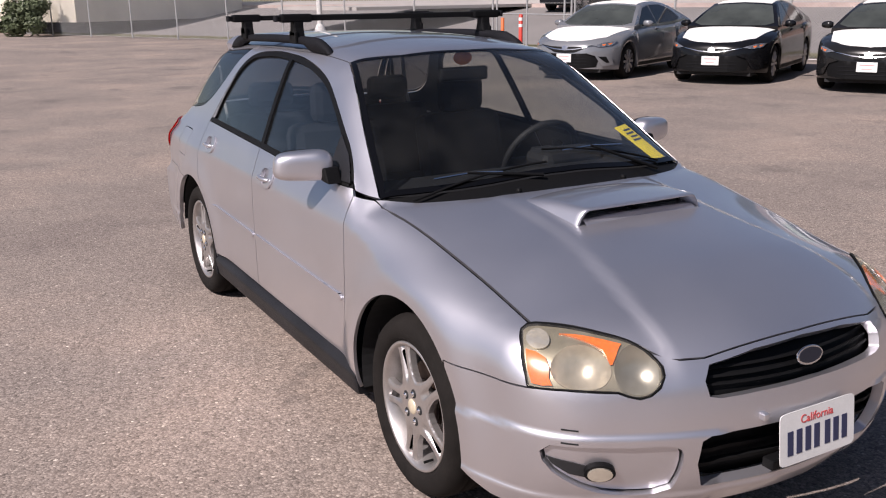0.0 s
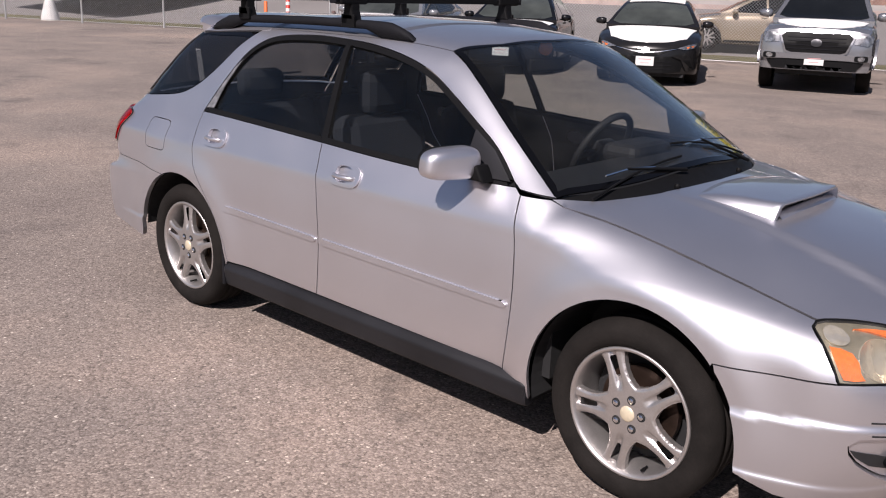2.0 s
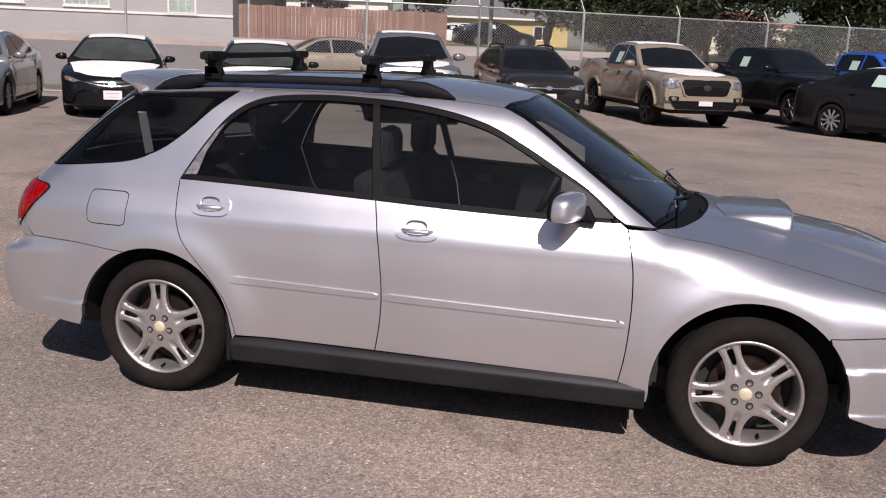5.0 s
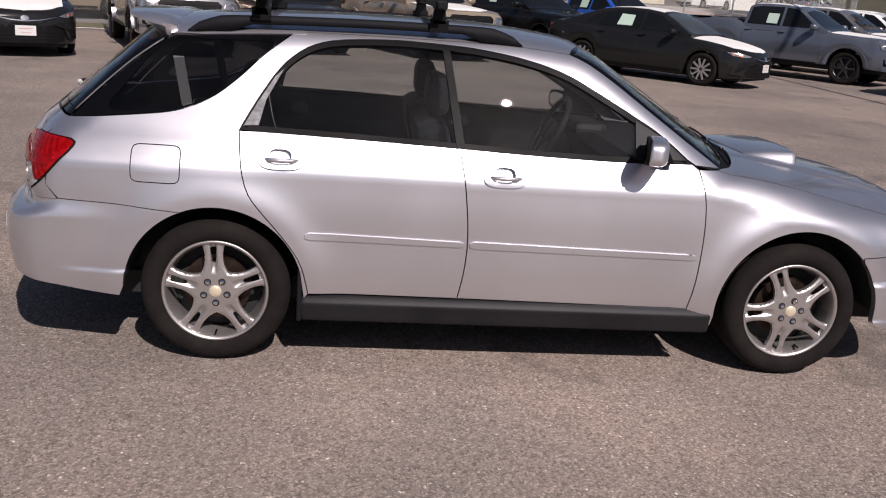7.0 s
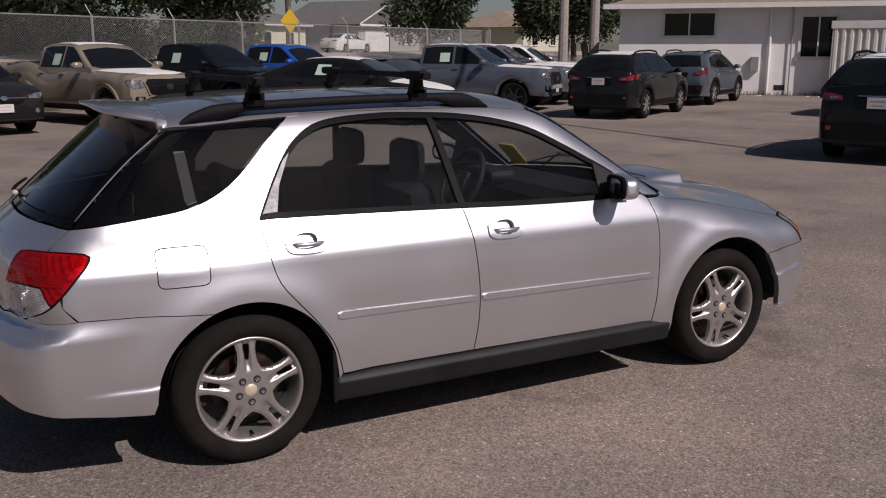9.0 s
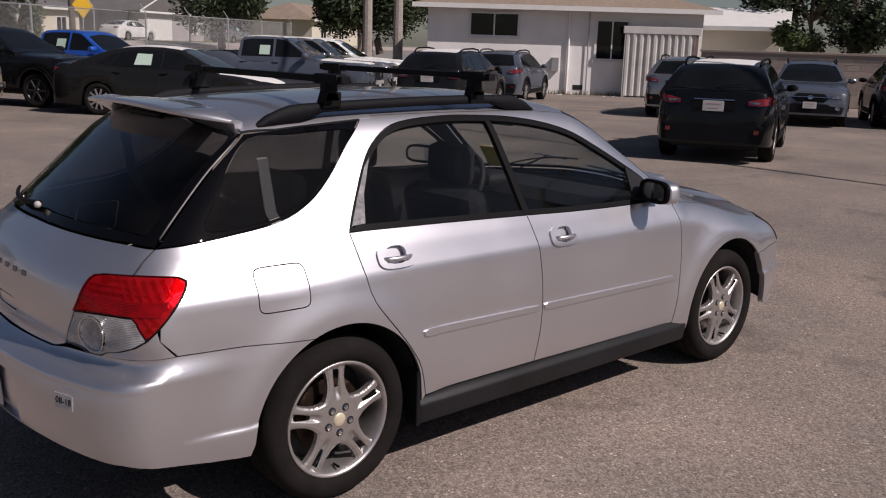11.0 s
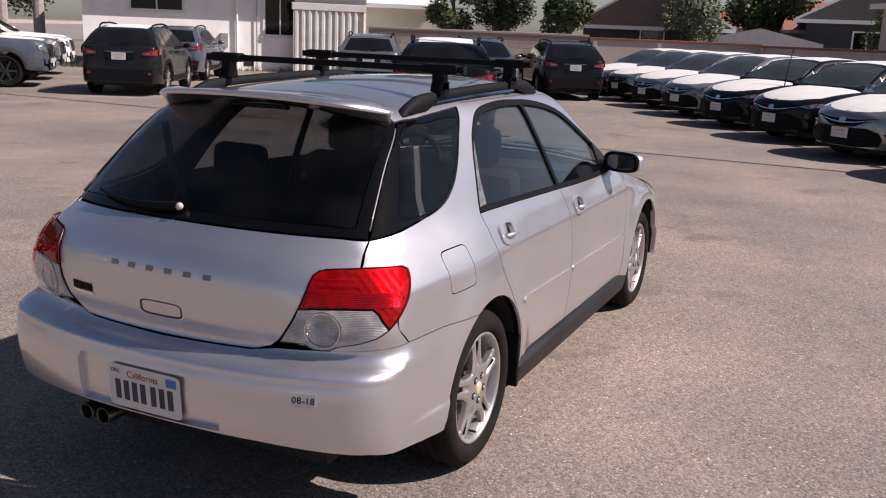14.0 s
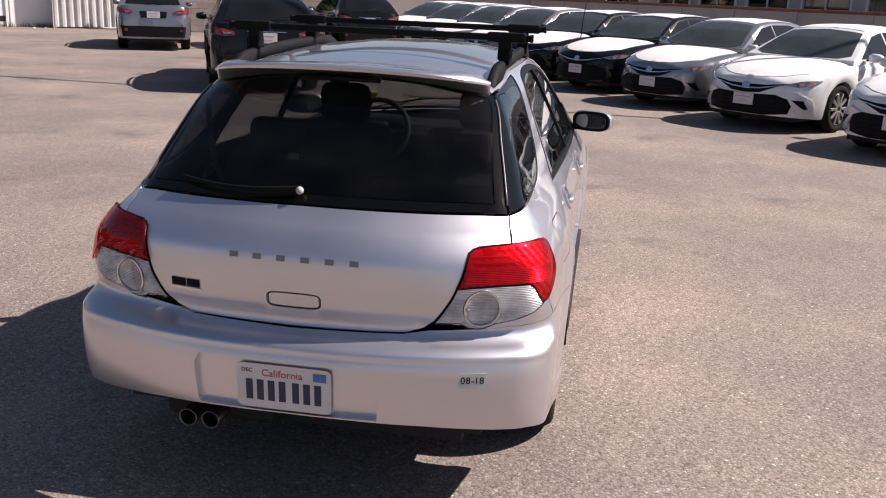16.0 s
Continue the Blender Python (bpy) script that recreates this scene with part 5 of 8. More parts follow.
# cabin
def cushion(x0, x1, y0, y1, z0, z1, bevel, lean=0.0, about=None):
    b = boxed(x0, x1, y0, y1, z0, z1, bevel)
    if lean:
        c = Vector(about)
        bmesh.ops.transform(b, matrix=Matrix.Translation(c) @ Matrix.Rotation(radians(lean), 4, "Y") @ Matrix.Translation(-c), verts=b.verts)
    return b


for y in (-0.345, 0.345):
    seat = part("front_seat", cushion(-0.22, 0.30, y - 0.24, y + 0.24, 0.34, 0.52, 0.05), CLOTH, wagon, "dark cloth front seat")
    part("backrest", cushion(-0.32, -0.17, y - 0.235, y + 0.235, 0.45, 1.06, 0.055, -14, (-0.22, y, 0.45)), CLOTH, seat)
    part("headrest", cushion(-0.40, -0.30, y - 0.125, y + 0.125, 1.035, 1.225, 0.045), CLOTH, seat)
    for dy in (-0.05, 0.05):
        po = bmesh.new()
        tube(po, [(-0.355, y + dy, 1.02), (-0.35, y + dy, 1.11)], 0.006, 6)
        part("headrest_post", po, DARK, seat)
bench = part("rear_bench", cushion(-1.05, -0.55, -0.62, 0.62, 0.36, 0.55, 0.05), CLOTH, wagon, "dark cloth rear bench")
for y0, y1 in ((-0.62, -0.02), (-0.01, 0.62)):
    part("backrest", cushion(-1.16, -1.03, y0, y1, 0.48, 1.03, 0.05, -18, (-1.05, 0, 0.48)), CLOTH, bench)
for y in (-0.36, 0.36):
    part("headrest", cushion(-1.27, -1.185, y - 0.13, y + 0.13, 1.02, 1.16, 0.04), CLOTH, bench)
part("cargo_floor", boxed(-2.0, -1.20, -0.60, 0.60, 0.60, 0.66, 0.01), DASH, wagon)
dash = bmesh.new()
prism(dash, [(0.93, 0.62), (0.95, 0.905), (0.80, 0.925), (0.55, 0.915), (0.50, 0.86), (0.56, 0.70), (0.60, 0.50), (0.70, 0.45)], -0.67, 0.67, bevel=0.012)
dashboard = part("dashboard", dash, DASH, wagon, "black dashboard")
part("instrument_hood", cushion(0.44, 0.62, 0.20, 0.52, 0.88, 0.965, 0.035), DASH, dashboard)
part("console", cushion(-0.10, 0.62, -0.10, 0.10, 0.30, 0.60, 0.03), DASH, wagon)
sw = bmesh.new()
m_sw = Matrix.Translation((0.345, 0.36, 0.895)) @ Matrix.Rotation(radians(-64), 4, "Y")
prof = []
for i in range(36):
    a = 2 * math.pi * i / 36
    prof.append(Vector((0.185 * math.cos(a), 0.185 * math.sin(a), 0)))
rings = []
for i, c in enumerate(prof):
    d = c.normalized()
    rings.append([sw.verts.new(m_sw @ (c + d * 0.016 * math.cos(k * math.pi / 4) + Vector((0, 0, 0.016 * math.sin(k * math.pi / 4))))) for k in range(8)])
for i in range(36):
    for k in range(8):
        sw.faces.new((rings[i][k], rings[(i + 1) % 36][k], rings[(i + 1) % 36][(k + 1) % 8], rings[i][(k + 1) % 8]))
box(sw, -0.055, 0.055, -0.06, 0.06, -0.03, 0.02, 0.012, m=m_sw)
box(sw, -0.015, 0.015, -0.18, 0.18, -0.012, 0.006, 0.004, m=m_sw)
box(sw, -0.18, 0.0, -0.014, 0.014, -0.012, 0.006, 0.004, m=m_sw)
bmesh.ops.recalc_face_normals(sw, faces=sw.faces)
part("steering_wheel", sw, DASH, wagon, "black three-spoke steering wheel", True)
part("inner_mirror", boxed(0.255, 0.285, -0.12, 0.12, 1.255, 1.315, 0.012), BLACK_TRIM, wagon, "black interior mirror")
tag_ = bmesh.new()
prism(tag_, ring(0.0, 1.352, 0.045, 0.030, 20), 0.262, 0.268, "yz")
part("hanging_tag", tag_, AMBER, wagon, "orange tag above the interior mirror")
BELT_GREY = shader("belt_grey", (0.30, 0.295, 0.29), 0.8, grain=0.1, grain_size=300.0)
for s in (-1, 1):
    bl = bmesh.new()
    prism(bl, [(-1.462, 1.245), (-1.420, 1.245), (-1.386, 1.05), (-1.300, 0.90), (-1.345, 0.90), (-1.430, 1.05)], s * 0.575 - 0.0015, s * 0.575 + 0.0015)
    part("rear_belt", bl, BELT_GREY, wagon, "grey seat belt")
for o in PANES:
    o.visible_shadow = False

# ---- the other vehicles of the lot ----
def loft_body(stations, arches, sill):
    """A lower body: stations (x, half width, shoulder z, middle z), with wheel arches (x, radius, centre z) open from below."""
    xs = [s[0] for s in stations]
    n = int((xs[0] - xs[-1]) / 0.045)
    b = bmesh.new()
    rows = []
    for k in range(n + 1):
        x = xs[0] + (xs[-1] - xs[0]) * k / n
        w, zs, zm = (float(curve(np.array([x]), xs[::-1], [s[i] for s in stations][::-1])[0]) for i in (1, 2, 3))
        low = sill(x)
        for ax, r, zc in arches:
            if abs(x - ax) < r:
                low = max(low, zc + math.sqrt(r * r - (x - ax) ** 2))
        low = min(low, zs - 0.12)
        h = zs - low
        half = [(0.0, low), (w * 0.80, low), (w * 0.975, low + 0.004), (w * 0.99, low + min(0.05, h * 0.2)), (w, low + h * 0.42), (w * 0.985, low + h * 0.72), (w * 0.955, zs - h * 0.10),
                (w * 0.90, zs), (w * 0.70, zs + (zm - zs) * 0.55), (w * 0.40, zs + (zm - zs) * 0.88), (0.0, zm)]
        rows.append([b.verts.new((x, a, z)) for a, z in half] + [b.verts.new((x, -a, z)) for a, z in half[1:-1][::-1]])
    m = len(rows[0])
    for a, c in zip(rows, rows[1:]):
        for j in range(m):
            b.faces.new((a[j], a[(j + 1) % m], c[(j + 1) % m], c[j]))
    b.faces.new(rows[0][::-1])
    b.faces.new(rows[-1])
    bmesh.ops.recalc_face_normals(b, faces=b.faces)
    return b


def loft_cabin(profile, belt, half_low, half_top, z_low, z_top):
    """A greenhouse solid under a side profile, leaning in towards the roof."""
    b = bmesh.new()
    xs = [p[0] for p in profile]
    n = 44
    rows = []
    for k in range(n + 1):
        x = xs[0] + (xs[-1] - xs[0]) * k / n
        top = float(np.interp(-x, [-p[0] for p in profile], [p[1] for p in profile]))
        top = max(top, belt + 0.004)
        f = (top - z_low) / (z_top - z_low)
        wt = half_low + (half_top - half_low) * f
        half = [(half_low, belt - 0.12), (half_low, belt), (wt * 1.0 + 0.0, belt + (top - belt) * 0.90), (wt * 0.94, top - 0.012 * f), (wt * 0.6, top + 0.012 * f), (0.0, top + 0.022 * f)]
        rows.append([b.verts.new((x, a, z)) for a, z in half] + [b.verts.new((x, -a, z)) for a, z in half[:-1][::-1]])
    m = len(rows[0])
    for a, c in zip(rows, rows[1:]):
        for j in range(m - 1):
            b.faces.new((a[j], a[j + 1], c[j + 1], c[j]))
    b.faces.new(rows[0])
    b.faces.new(rows[-1][::-1])
    bmesh.ops.recalc_face_normals(b, faces=b.faces)
    return b


def tree_of(*objects):
    """One ray target out of several meshes."""
    vs, fs = [], []
    for o in objects:
        at = len(vs)
        vs += [v.co.copy() for v in o.data.vertices]
        fs += [[i + at for i in p.vertices] for p in o.data.polygons]
    return BVHTree.FromPolygons(vs, fs)


def onto(tree, way):
    """Lays outlines on a body: front and rear (across, z), side (x, z) or top (x, across)."""
    def put(co):
        ps, ns = [], []
        for u, v in co:
            start, d = {"front": ((9, u, v), (-1, 0, 0)), "rear": ((-9, u, v), (1, 0, 0)), "left": ((u, 9, v), (0, -1, 0)), "right": ((u, -9, v), (0, 1, 0)), "top": ((u, v, 9), (0, 0, -1))}[way]
            hit, nrm, _, _ = tree.ray_cast(Vector(start), Vector(d))
            if hit is None:
                hit, nrm, _, _ = tree.find_nearest(Vector({"front": (2.2, u, v), "rear": (-2.3, u, v), "left": (u, 0.9, v), "right": (u, -0.9, v), "top": (u, v, 1.4)}[way]))
            ps.append(tuple(hit))
            ns.append(tuple(nrm if nrm.dot(Vector(d)) < 0 else -nrm))
        return np.array(ps), np.array(ns)
    return put


def laid(name, parent, material, tree, way, outline, lift=0.006, thick=0.012, h=0.06, label=""):
    return panel(name, parent, material, skin(onto(tree, way), outline, lift=lift, thick=thick, h=h, gap=0), label=label)


PAINTS = {k: shader("paint_" + k, c, 0.2, m_, spec=0.2 if sum(c) < 0.1 else 0.5, coat=0.35 if sum(c) < 0.1 else 0.8, coat_rough=0.04, stain=0.05, stain_size=1.5, grain=0.04, grain_size=500.0) for k, c, m_ in (
    ("black", (0.006, 0.006, 0.007), 0.0), ("charcoal", (0.013, 0.0125, 0.013), 0.1), ("silver", (0.30, 0.30, 0.315), 0.7), ("grey", (0.22, 0.225, 0.24), 0.4), ("white", (0.75, 0.75, 0.74), 0.0),
    ("tan", (0.27, 0.225, 0.17), 0.2), ("blue", (0.02, 0.10, 0.48), 0.3), ("bluegrey", (0.125, 0.14, 0.175), 0.45), ("gold", (0.40, 0.33, 0.25), 0.5), ("brown", (0.022, 0.019, 0.018), 0.2))}
FILM = shader("white_film", (0.72, 0.71, 0.69), 0.55, stain=0.06, stain_size=3.0, bump=0.15, bump_size=14.0)
DARK_GLASS = shader("dark_glass", (0.008, 0.009, 0.010), 0.04, spec=0.35, stain=0.4, stain_size=1.2)
SEDAN_GLASS = shader("pale_tinted_glass", (0.050, 0.056, 0.052), 0.04, spec=0.45, stain=0.5, stain_size=1.5)
LAMP_CLEAR = shader("lamp_clear", (0.30, 0.30, 0.31), 0.18, 0.7, coat=1.0, grain=0.8, grain_size=14.0)
LAMP_RED = shader("lamp_red", (0.20, 0.010, 0.013), 0.2, coat=1.0, grain=0.2, grain_size=25.0)
DARK_ALLOY = shader("dark_alloy", (0.075, 0.075, 0.08), 0.35, 0.8, grain=0.15, grain_size=40.0)
PAPER = shader("window_paper", (0.42, 0.55, 0.47), 0.8)
DEALER = shader("dealer_red", (0.52, 0.26, 0.26), 0.6)


def plain_wheel(parent, x, y, r, arms, two_tone=False, face=None):
    """A road wheel: tyre, rim with arms, hub."""
    s = -1 if y < 0 else 1
    m = Matrix.Translation((x, y, r)) @ Matrix.Rotation(math.pi if s > 0 else 0, 4, "Z")
    rim = bmesh.new()
    q = r * 0.69
    lathe(rim, [(q, 0.03), (q, 0.0), (q * 0.95, 0.004), (q * 0.90, 0.03), (q * 0.88, 0.15)], 32)
    lathe(rim, [(0.0, 0.002), (q * 0.22, 0.004), (q * 0.26, 0.02), (q * 0.26, 0.05)], 20)
    bmesh.ops.recalc_face_normals(rim, faces=rim.faces)
    w = part("wheel", rim, DARK_ALLOY if two_tone else ALLOY, parent, "", True)
    w.matrix_basis = m
    for k in range(arms):
        a = 2 * math.pi * k / arms
        sp_ = bmesh.new()
        box(sp_, q * 0.15, q * 0.95, -q * 0.085, q * 0.085, -0.008, 0.022, 0.006, m=Matrix.Rotation(math.pi / 2, 4, "X"))
        bmesh.ops.transform(sp_, matrix=Matrix.Translation((0, 0.014, 0)) @ Matrix.Rotation(a, 4, "Y"), verts=sp_.verts)
        part("spoke", sp_, face or ALLOY, w)
    t = bmesh.new()
    lathe(t, [(q, 0.02), (q * 1.06, -0.008), (r * 0.88, -0.012), (r * 0.96, 0.004), (r, 0.03), (r, 0.19), (r * 0.95, 0.215), (q, 0.20)], 36)
    bmesh.ops.recalc_face_normals(t, faces=t.faces)
    part("tyre", t, RUBBER, w, "", True)
    d = bmesh.new()
    lathe(d, [(0.0, 0.07), (q * 0.9, 0.07)], 24)
    part("wheel_backing", d, DARK, w)


def dealer_plate(parent, x, z, s, tilt=0.0):
    """A paper dealer plate with plain bars."""
    m = Matrix.Translation((x, 0, z)) @ (Matrix(((0, 0, 1, 0), (1, 0, 0, 0), (0, 1, 0, 0), (0, 0, 0, 1))) if s > 0 else Matrix(((0, 0, -1, 0), (-1, 0, 0, 0), (0, 1, 0, 0), (0, 0, 0, 1))))
    p = part("license_plate", boxed(-0.155, 0.155, -0.078, 0.078, -0.004, 0.004, 0.002), PLATE, parent, "white dealer plate")
    p.matrix_basis = m
    part("plate_bar", boxed(-0.105, 0.105, 0.026, 0.037, 0.004, 0.0065), DEALER, p)
    part("plate_bar", boxed(-0.075, 0.075, -0.034, -0.027, 0.004, 0.0065), DEALER, p)
    return p


def mirrors(parent, paint, x, a, z, size=1.0):
    for s in (-1, 1):
        b = bmesh.new()
        bmesh.ops.create_icosphere(b, subdivisions=2, radius=1.0)
        for v in b.verts:
            q = (abs(v.co.x) ** 3.5 + abs(v.co.y) ** 3.5 + abs(v.co.z) ** 3.5) ** (1 / 3.5)
            p = v.co / q
            v.co = (0.07 * size * p.x, 0.098 * size * p.y, 0.062 * size * p.z * (1 - 0.12 * p.y * s))
        bmesh.ops.transform(b, matrix=Matrix.Translation((x, s * (a + 0.085), z)) @ Matrix.Rotation(radians(12 * s), 4, "Z"), verts=b.verts)
        part("door_mirror", b, paint, parent, "", True)
        part("mirror_arm", boxed(x - 0.02, x + 0.03, min(s * (a - 0.04), s * (a + 0.05)), max(s * (a - 0.04), s * (a + 0.05)), z - 0.05, z - 0.025), BLACK_TRIM, parent)


def finish(root, smooth_parts, angle=38):
    for o in smooth_parts:
        o.data.shade_smooth()
        o.modifiers.new("edge", "EDGE_SPLIT").split_angle = radians(angle)


def build_sedan():
    """A modern four-door saloon with pointed grille and big lower intakes, in white transport film."""
    car = thing("sedan", pose(0, 0, -60), "new four-door sedan with white transport film, parked on asphalt", "car")
    st = [(2.40, 0.32, 0.50, 0.56), (2.34, 0.48, 0.64, 0.70), (2.22, 0.655, 0.70, 0.77), (2.05, 0.79, 0.755, 0.825), (1.85, 0.875, 0.80, 0.87), (1.5, 0.92, 0.87, 0.93), (1.0, 0.922, 0.93, 0.99), (0.4, 0.922, 0.96, 1.00),
          (-0.6, 0.922, 0.98, 1.02), (-1.5, 0.915, 1.01, 1.05), (-1.9, 0.895, 1.03, 1.075), (-2.3, 0.82, 1.02, 1.075), (-2.42, 0.76, 0.95, 1.02), (-2.48, 0.68, 0.78, 0.80)]
    body = part("body", loft_body(st, ((1.4125, 0.375, 0.33), (-1.4125, 0.375, 0.33)), lambda x: 0.20 + 0.06 * max(0, abs(x) - 1.9)), PAINTS["silver"], car)
    prof = [(1.10, 0.985), (0.95, 1.06), (0.60, 1.25), (0.25, 1.392), (-0.1, 1.432), (-0.5, 1.440), (-0.9, 1.415), (-1.25, 1.345), (-1.65, 1.20), (-1.98, 1.075)]
    cab = part("cabin", loft_cabin(prof, 0.985, 0.845, 0.60, 0.985, 1.44), PAINTS["silver"], car)
    finish(car, (body, cab))
    t = tree_of(body, cab)
    tb = tree_of(body)
    laid("windscreen", car, SEDAN_GLASS, t, "top", [(1.07, 0.60), (1.09, 0.0), (1.07, -0.60), (0.98, -0.74), (0.36, -0.55), (0.31, 0.0), (0.36, 0.55), (0.98, 0.74)])
    laid("rear_window", car, DARK_GLASS, t, "top", [(-1.10, 0.50), (-1.12, 0.0), (-1.10, -0.50), (-1.86, -0.66), (-1.92, 0.0), (-1.86, 0.66)])
    for side in ("left", "right"):
        laid("front_side_window", car, DARK_GLASS, t, side, [(0.86, 1.005), (0.30, 1.31), (-0.03, 1.365), (-0.06, 1.005)], h=0.08)
        laid("rear_side_window", car, DARK_GLASS, t, side, [(-0.12, 1.005), (-0.09, 1.368), (-0.62, 1.37), (-0.98, 1.31), (-1.15, 1.03)], h=0.08)
        laid("quarter_window", car, DARK_GLASS, t, side, [(-1.20, 1.04), (-1.03, 1.295), (-1.15, 1.26), (-1.45, 1.09)], h=0.08)
        laid("sill_trim", car, BLACK_TRIM, t, side, [(0.98, 0.225), (0.98, 0.29), (-0.98, 0.29), (-0.98, 0.225)], h=0.2)
        for x in (0.0, -1.0):
            laid("door_handle", car, PAINTS["silver"], t, side, ring(x, 0.905, 0.09, 0.014, 14, 3.0), lift=0.03, thick=0.03, h=0.05)
        for x0, x1 in ((1.0, 0.96), (-0.085, -0.10), (-1.12, -1.16)):
            laid("door_gap", car, DARK, t, side, [(x0, 0.90), (x0 + 0.008, 0.90), (x1 + 0.008, 0.30), (x1, 0.30)], lift=0.0015, thick=0.003, h=0.3)
    laid("sunroof", car, DARK_GLASS, t, "top", ring(-0.15, 0, 0.22, 0.42, 24, 6.0), lift=0.004, thick=0.006, h=0.1)
    laid("hood_film", car, FILM, tb, "top", [(2.16, 0.46), (2.27, 0.26), (2.315, 0.0), (2.27, -0.26), (2.16, -0.46), (1.95, -0.66), (1.12, -0.80), (1.16, 0.0), (1.12, 0.80), (1.95, 0.66)], lift=0.006, thick=0.008, label="white protective film on the hood")
    laid("roof_film", car, FILM, t, "top", [(0.27, 0.52), (0.22, 0.0), (0.27, -0.52), (-1.0, -0.50), (-1.05, 0.0), (-1.0, 0.50)], lift=0.007, thick=0.008, h=0.1, label="white protective film on the roof")
    laid("upper_grille", car, BLACK_TRIM, tb, "front", [(0.62, 0.680), (0.30, 0.640), (0.0, 0.632), (-0.30, 0.640), (-0.62, 0.680), (-0.44, 0.628), (-0.22, 0.535), (0.0, 0.520), (0.22, 0.535), (0.44, 0.628)][::-1])
    laid("grille_trim", car, CHROME, tb, "front", [(0.60, 0.665), (0.22, 0.60), (0.0, 0.585), (-0.22, 0.60), (-0.60, 0.665), (-0.22, 0.583), (0.0, 0.566), (0.22, 0.583)], lift=0.012, thick=0.01)
    laid("emblem", car, CHROME, tb, "front", ring(0.0, 0.615, 0.062, 0.042, 20), lift=0.02, thick=0.015, h=0.04)
    laid("lower_intake", car, BLACK_TRIM, tb, "front", [(0.60, 0.27), (0.66, 0.50), (0.44, 0.52), (0.0, 0.505), (-0.44, 0.52), (-0.66, 0.50), (-0.60, 0.27), (-0.3, 0.235), (0.3, 0.235)], lift=0.008)
    for k in range(3):
        laid("intake_bar", car, GREY_PLASTIC, tb, "front", [(-0.44, 0.30 + 0.06 * k), (0.44, 0.30 + 0.06 * k), (0.44, 0.312 + 0.06 * k), (-0.44, 0.312 + 0.06 * k)], lift=0.014, thick=0.008)
    for s in (1, -1):
        laid("headlight", car, LAMP_CLEAR, tb, "front", [(s * 0.52, 0.655), (s * 0.66, 0.632), (s * 0.79, 0.66), (s * 0.835, 0.725), (s * 0.70, 0.712)], lift=0.014, thick=0.02)
        laid("indicator", car, AMBER, tb, "left" if s > 0 else "right", [(2.02, 0.66), (2.16, 0.645), (2.17, 0.675), (1.98, 0.705)], lift=0.012, thick=0.02)
        laid("bumper_fin", car, PAINTS["silver"], tb, "front", [(s * 0.44, 0.52), (s * 0.58, 0.47), (s * 0.68, 0.28), (s * 0.82, 0.30), (s * 0.80, 0.46), (s * 0.64, 0.57)], lift=0.03, thick=0.03)
        laid("side_vent", car, BLACK_TRIM, tb, "front", [(s * 0.62, 0.46), (s * 0.73, 0.455), (s * 0.77, 0.35), (s * 0.74, 0.34)], lift=0.034, thick=0.01)
        laid("tail_light", car, LAMP_RED, tb, "rear", [(s * 0.40, 0.90), (s * 0.74, 0.86), (s * 0.80, 0.96), (s * 0.60, 0.985), (s * 0.40, 0.95)], lift=0.012, thick=0.02)
    laid("rear_diffuser", car, BLACK_TRIM, tb, "rear", [(0.62, 0.25), (0.66, 0.40), (-0.66, 0.40), (-0.62, 0.25)], lift=0.012)
    dealer_plate(car, 2.425, 0.43, 1)
    mirrors(car, PAINTS["silver"], 0.74, 0.90, 1.03)
    for x in (1.4125, -1.4125):
        for y in (-0.885, 0.885):
            plain_wheel(car, x, y, 0.335, 10, True)
    laid("window_sheet", car, PAPER, t, "right", [(-0.30, 1.06), (-0.30, 1.28), (-0.62, 1.29), (-0.66, 1.06)], lift=0.010, thick=0.003, h=0.2, label="pale window sheet")
    part("underbody", boxed(-2.2, 2.2, -0.66, 0.66, 0.16, 0.30), DARK, car)
    return car


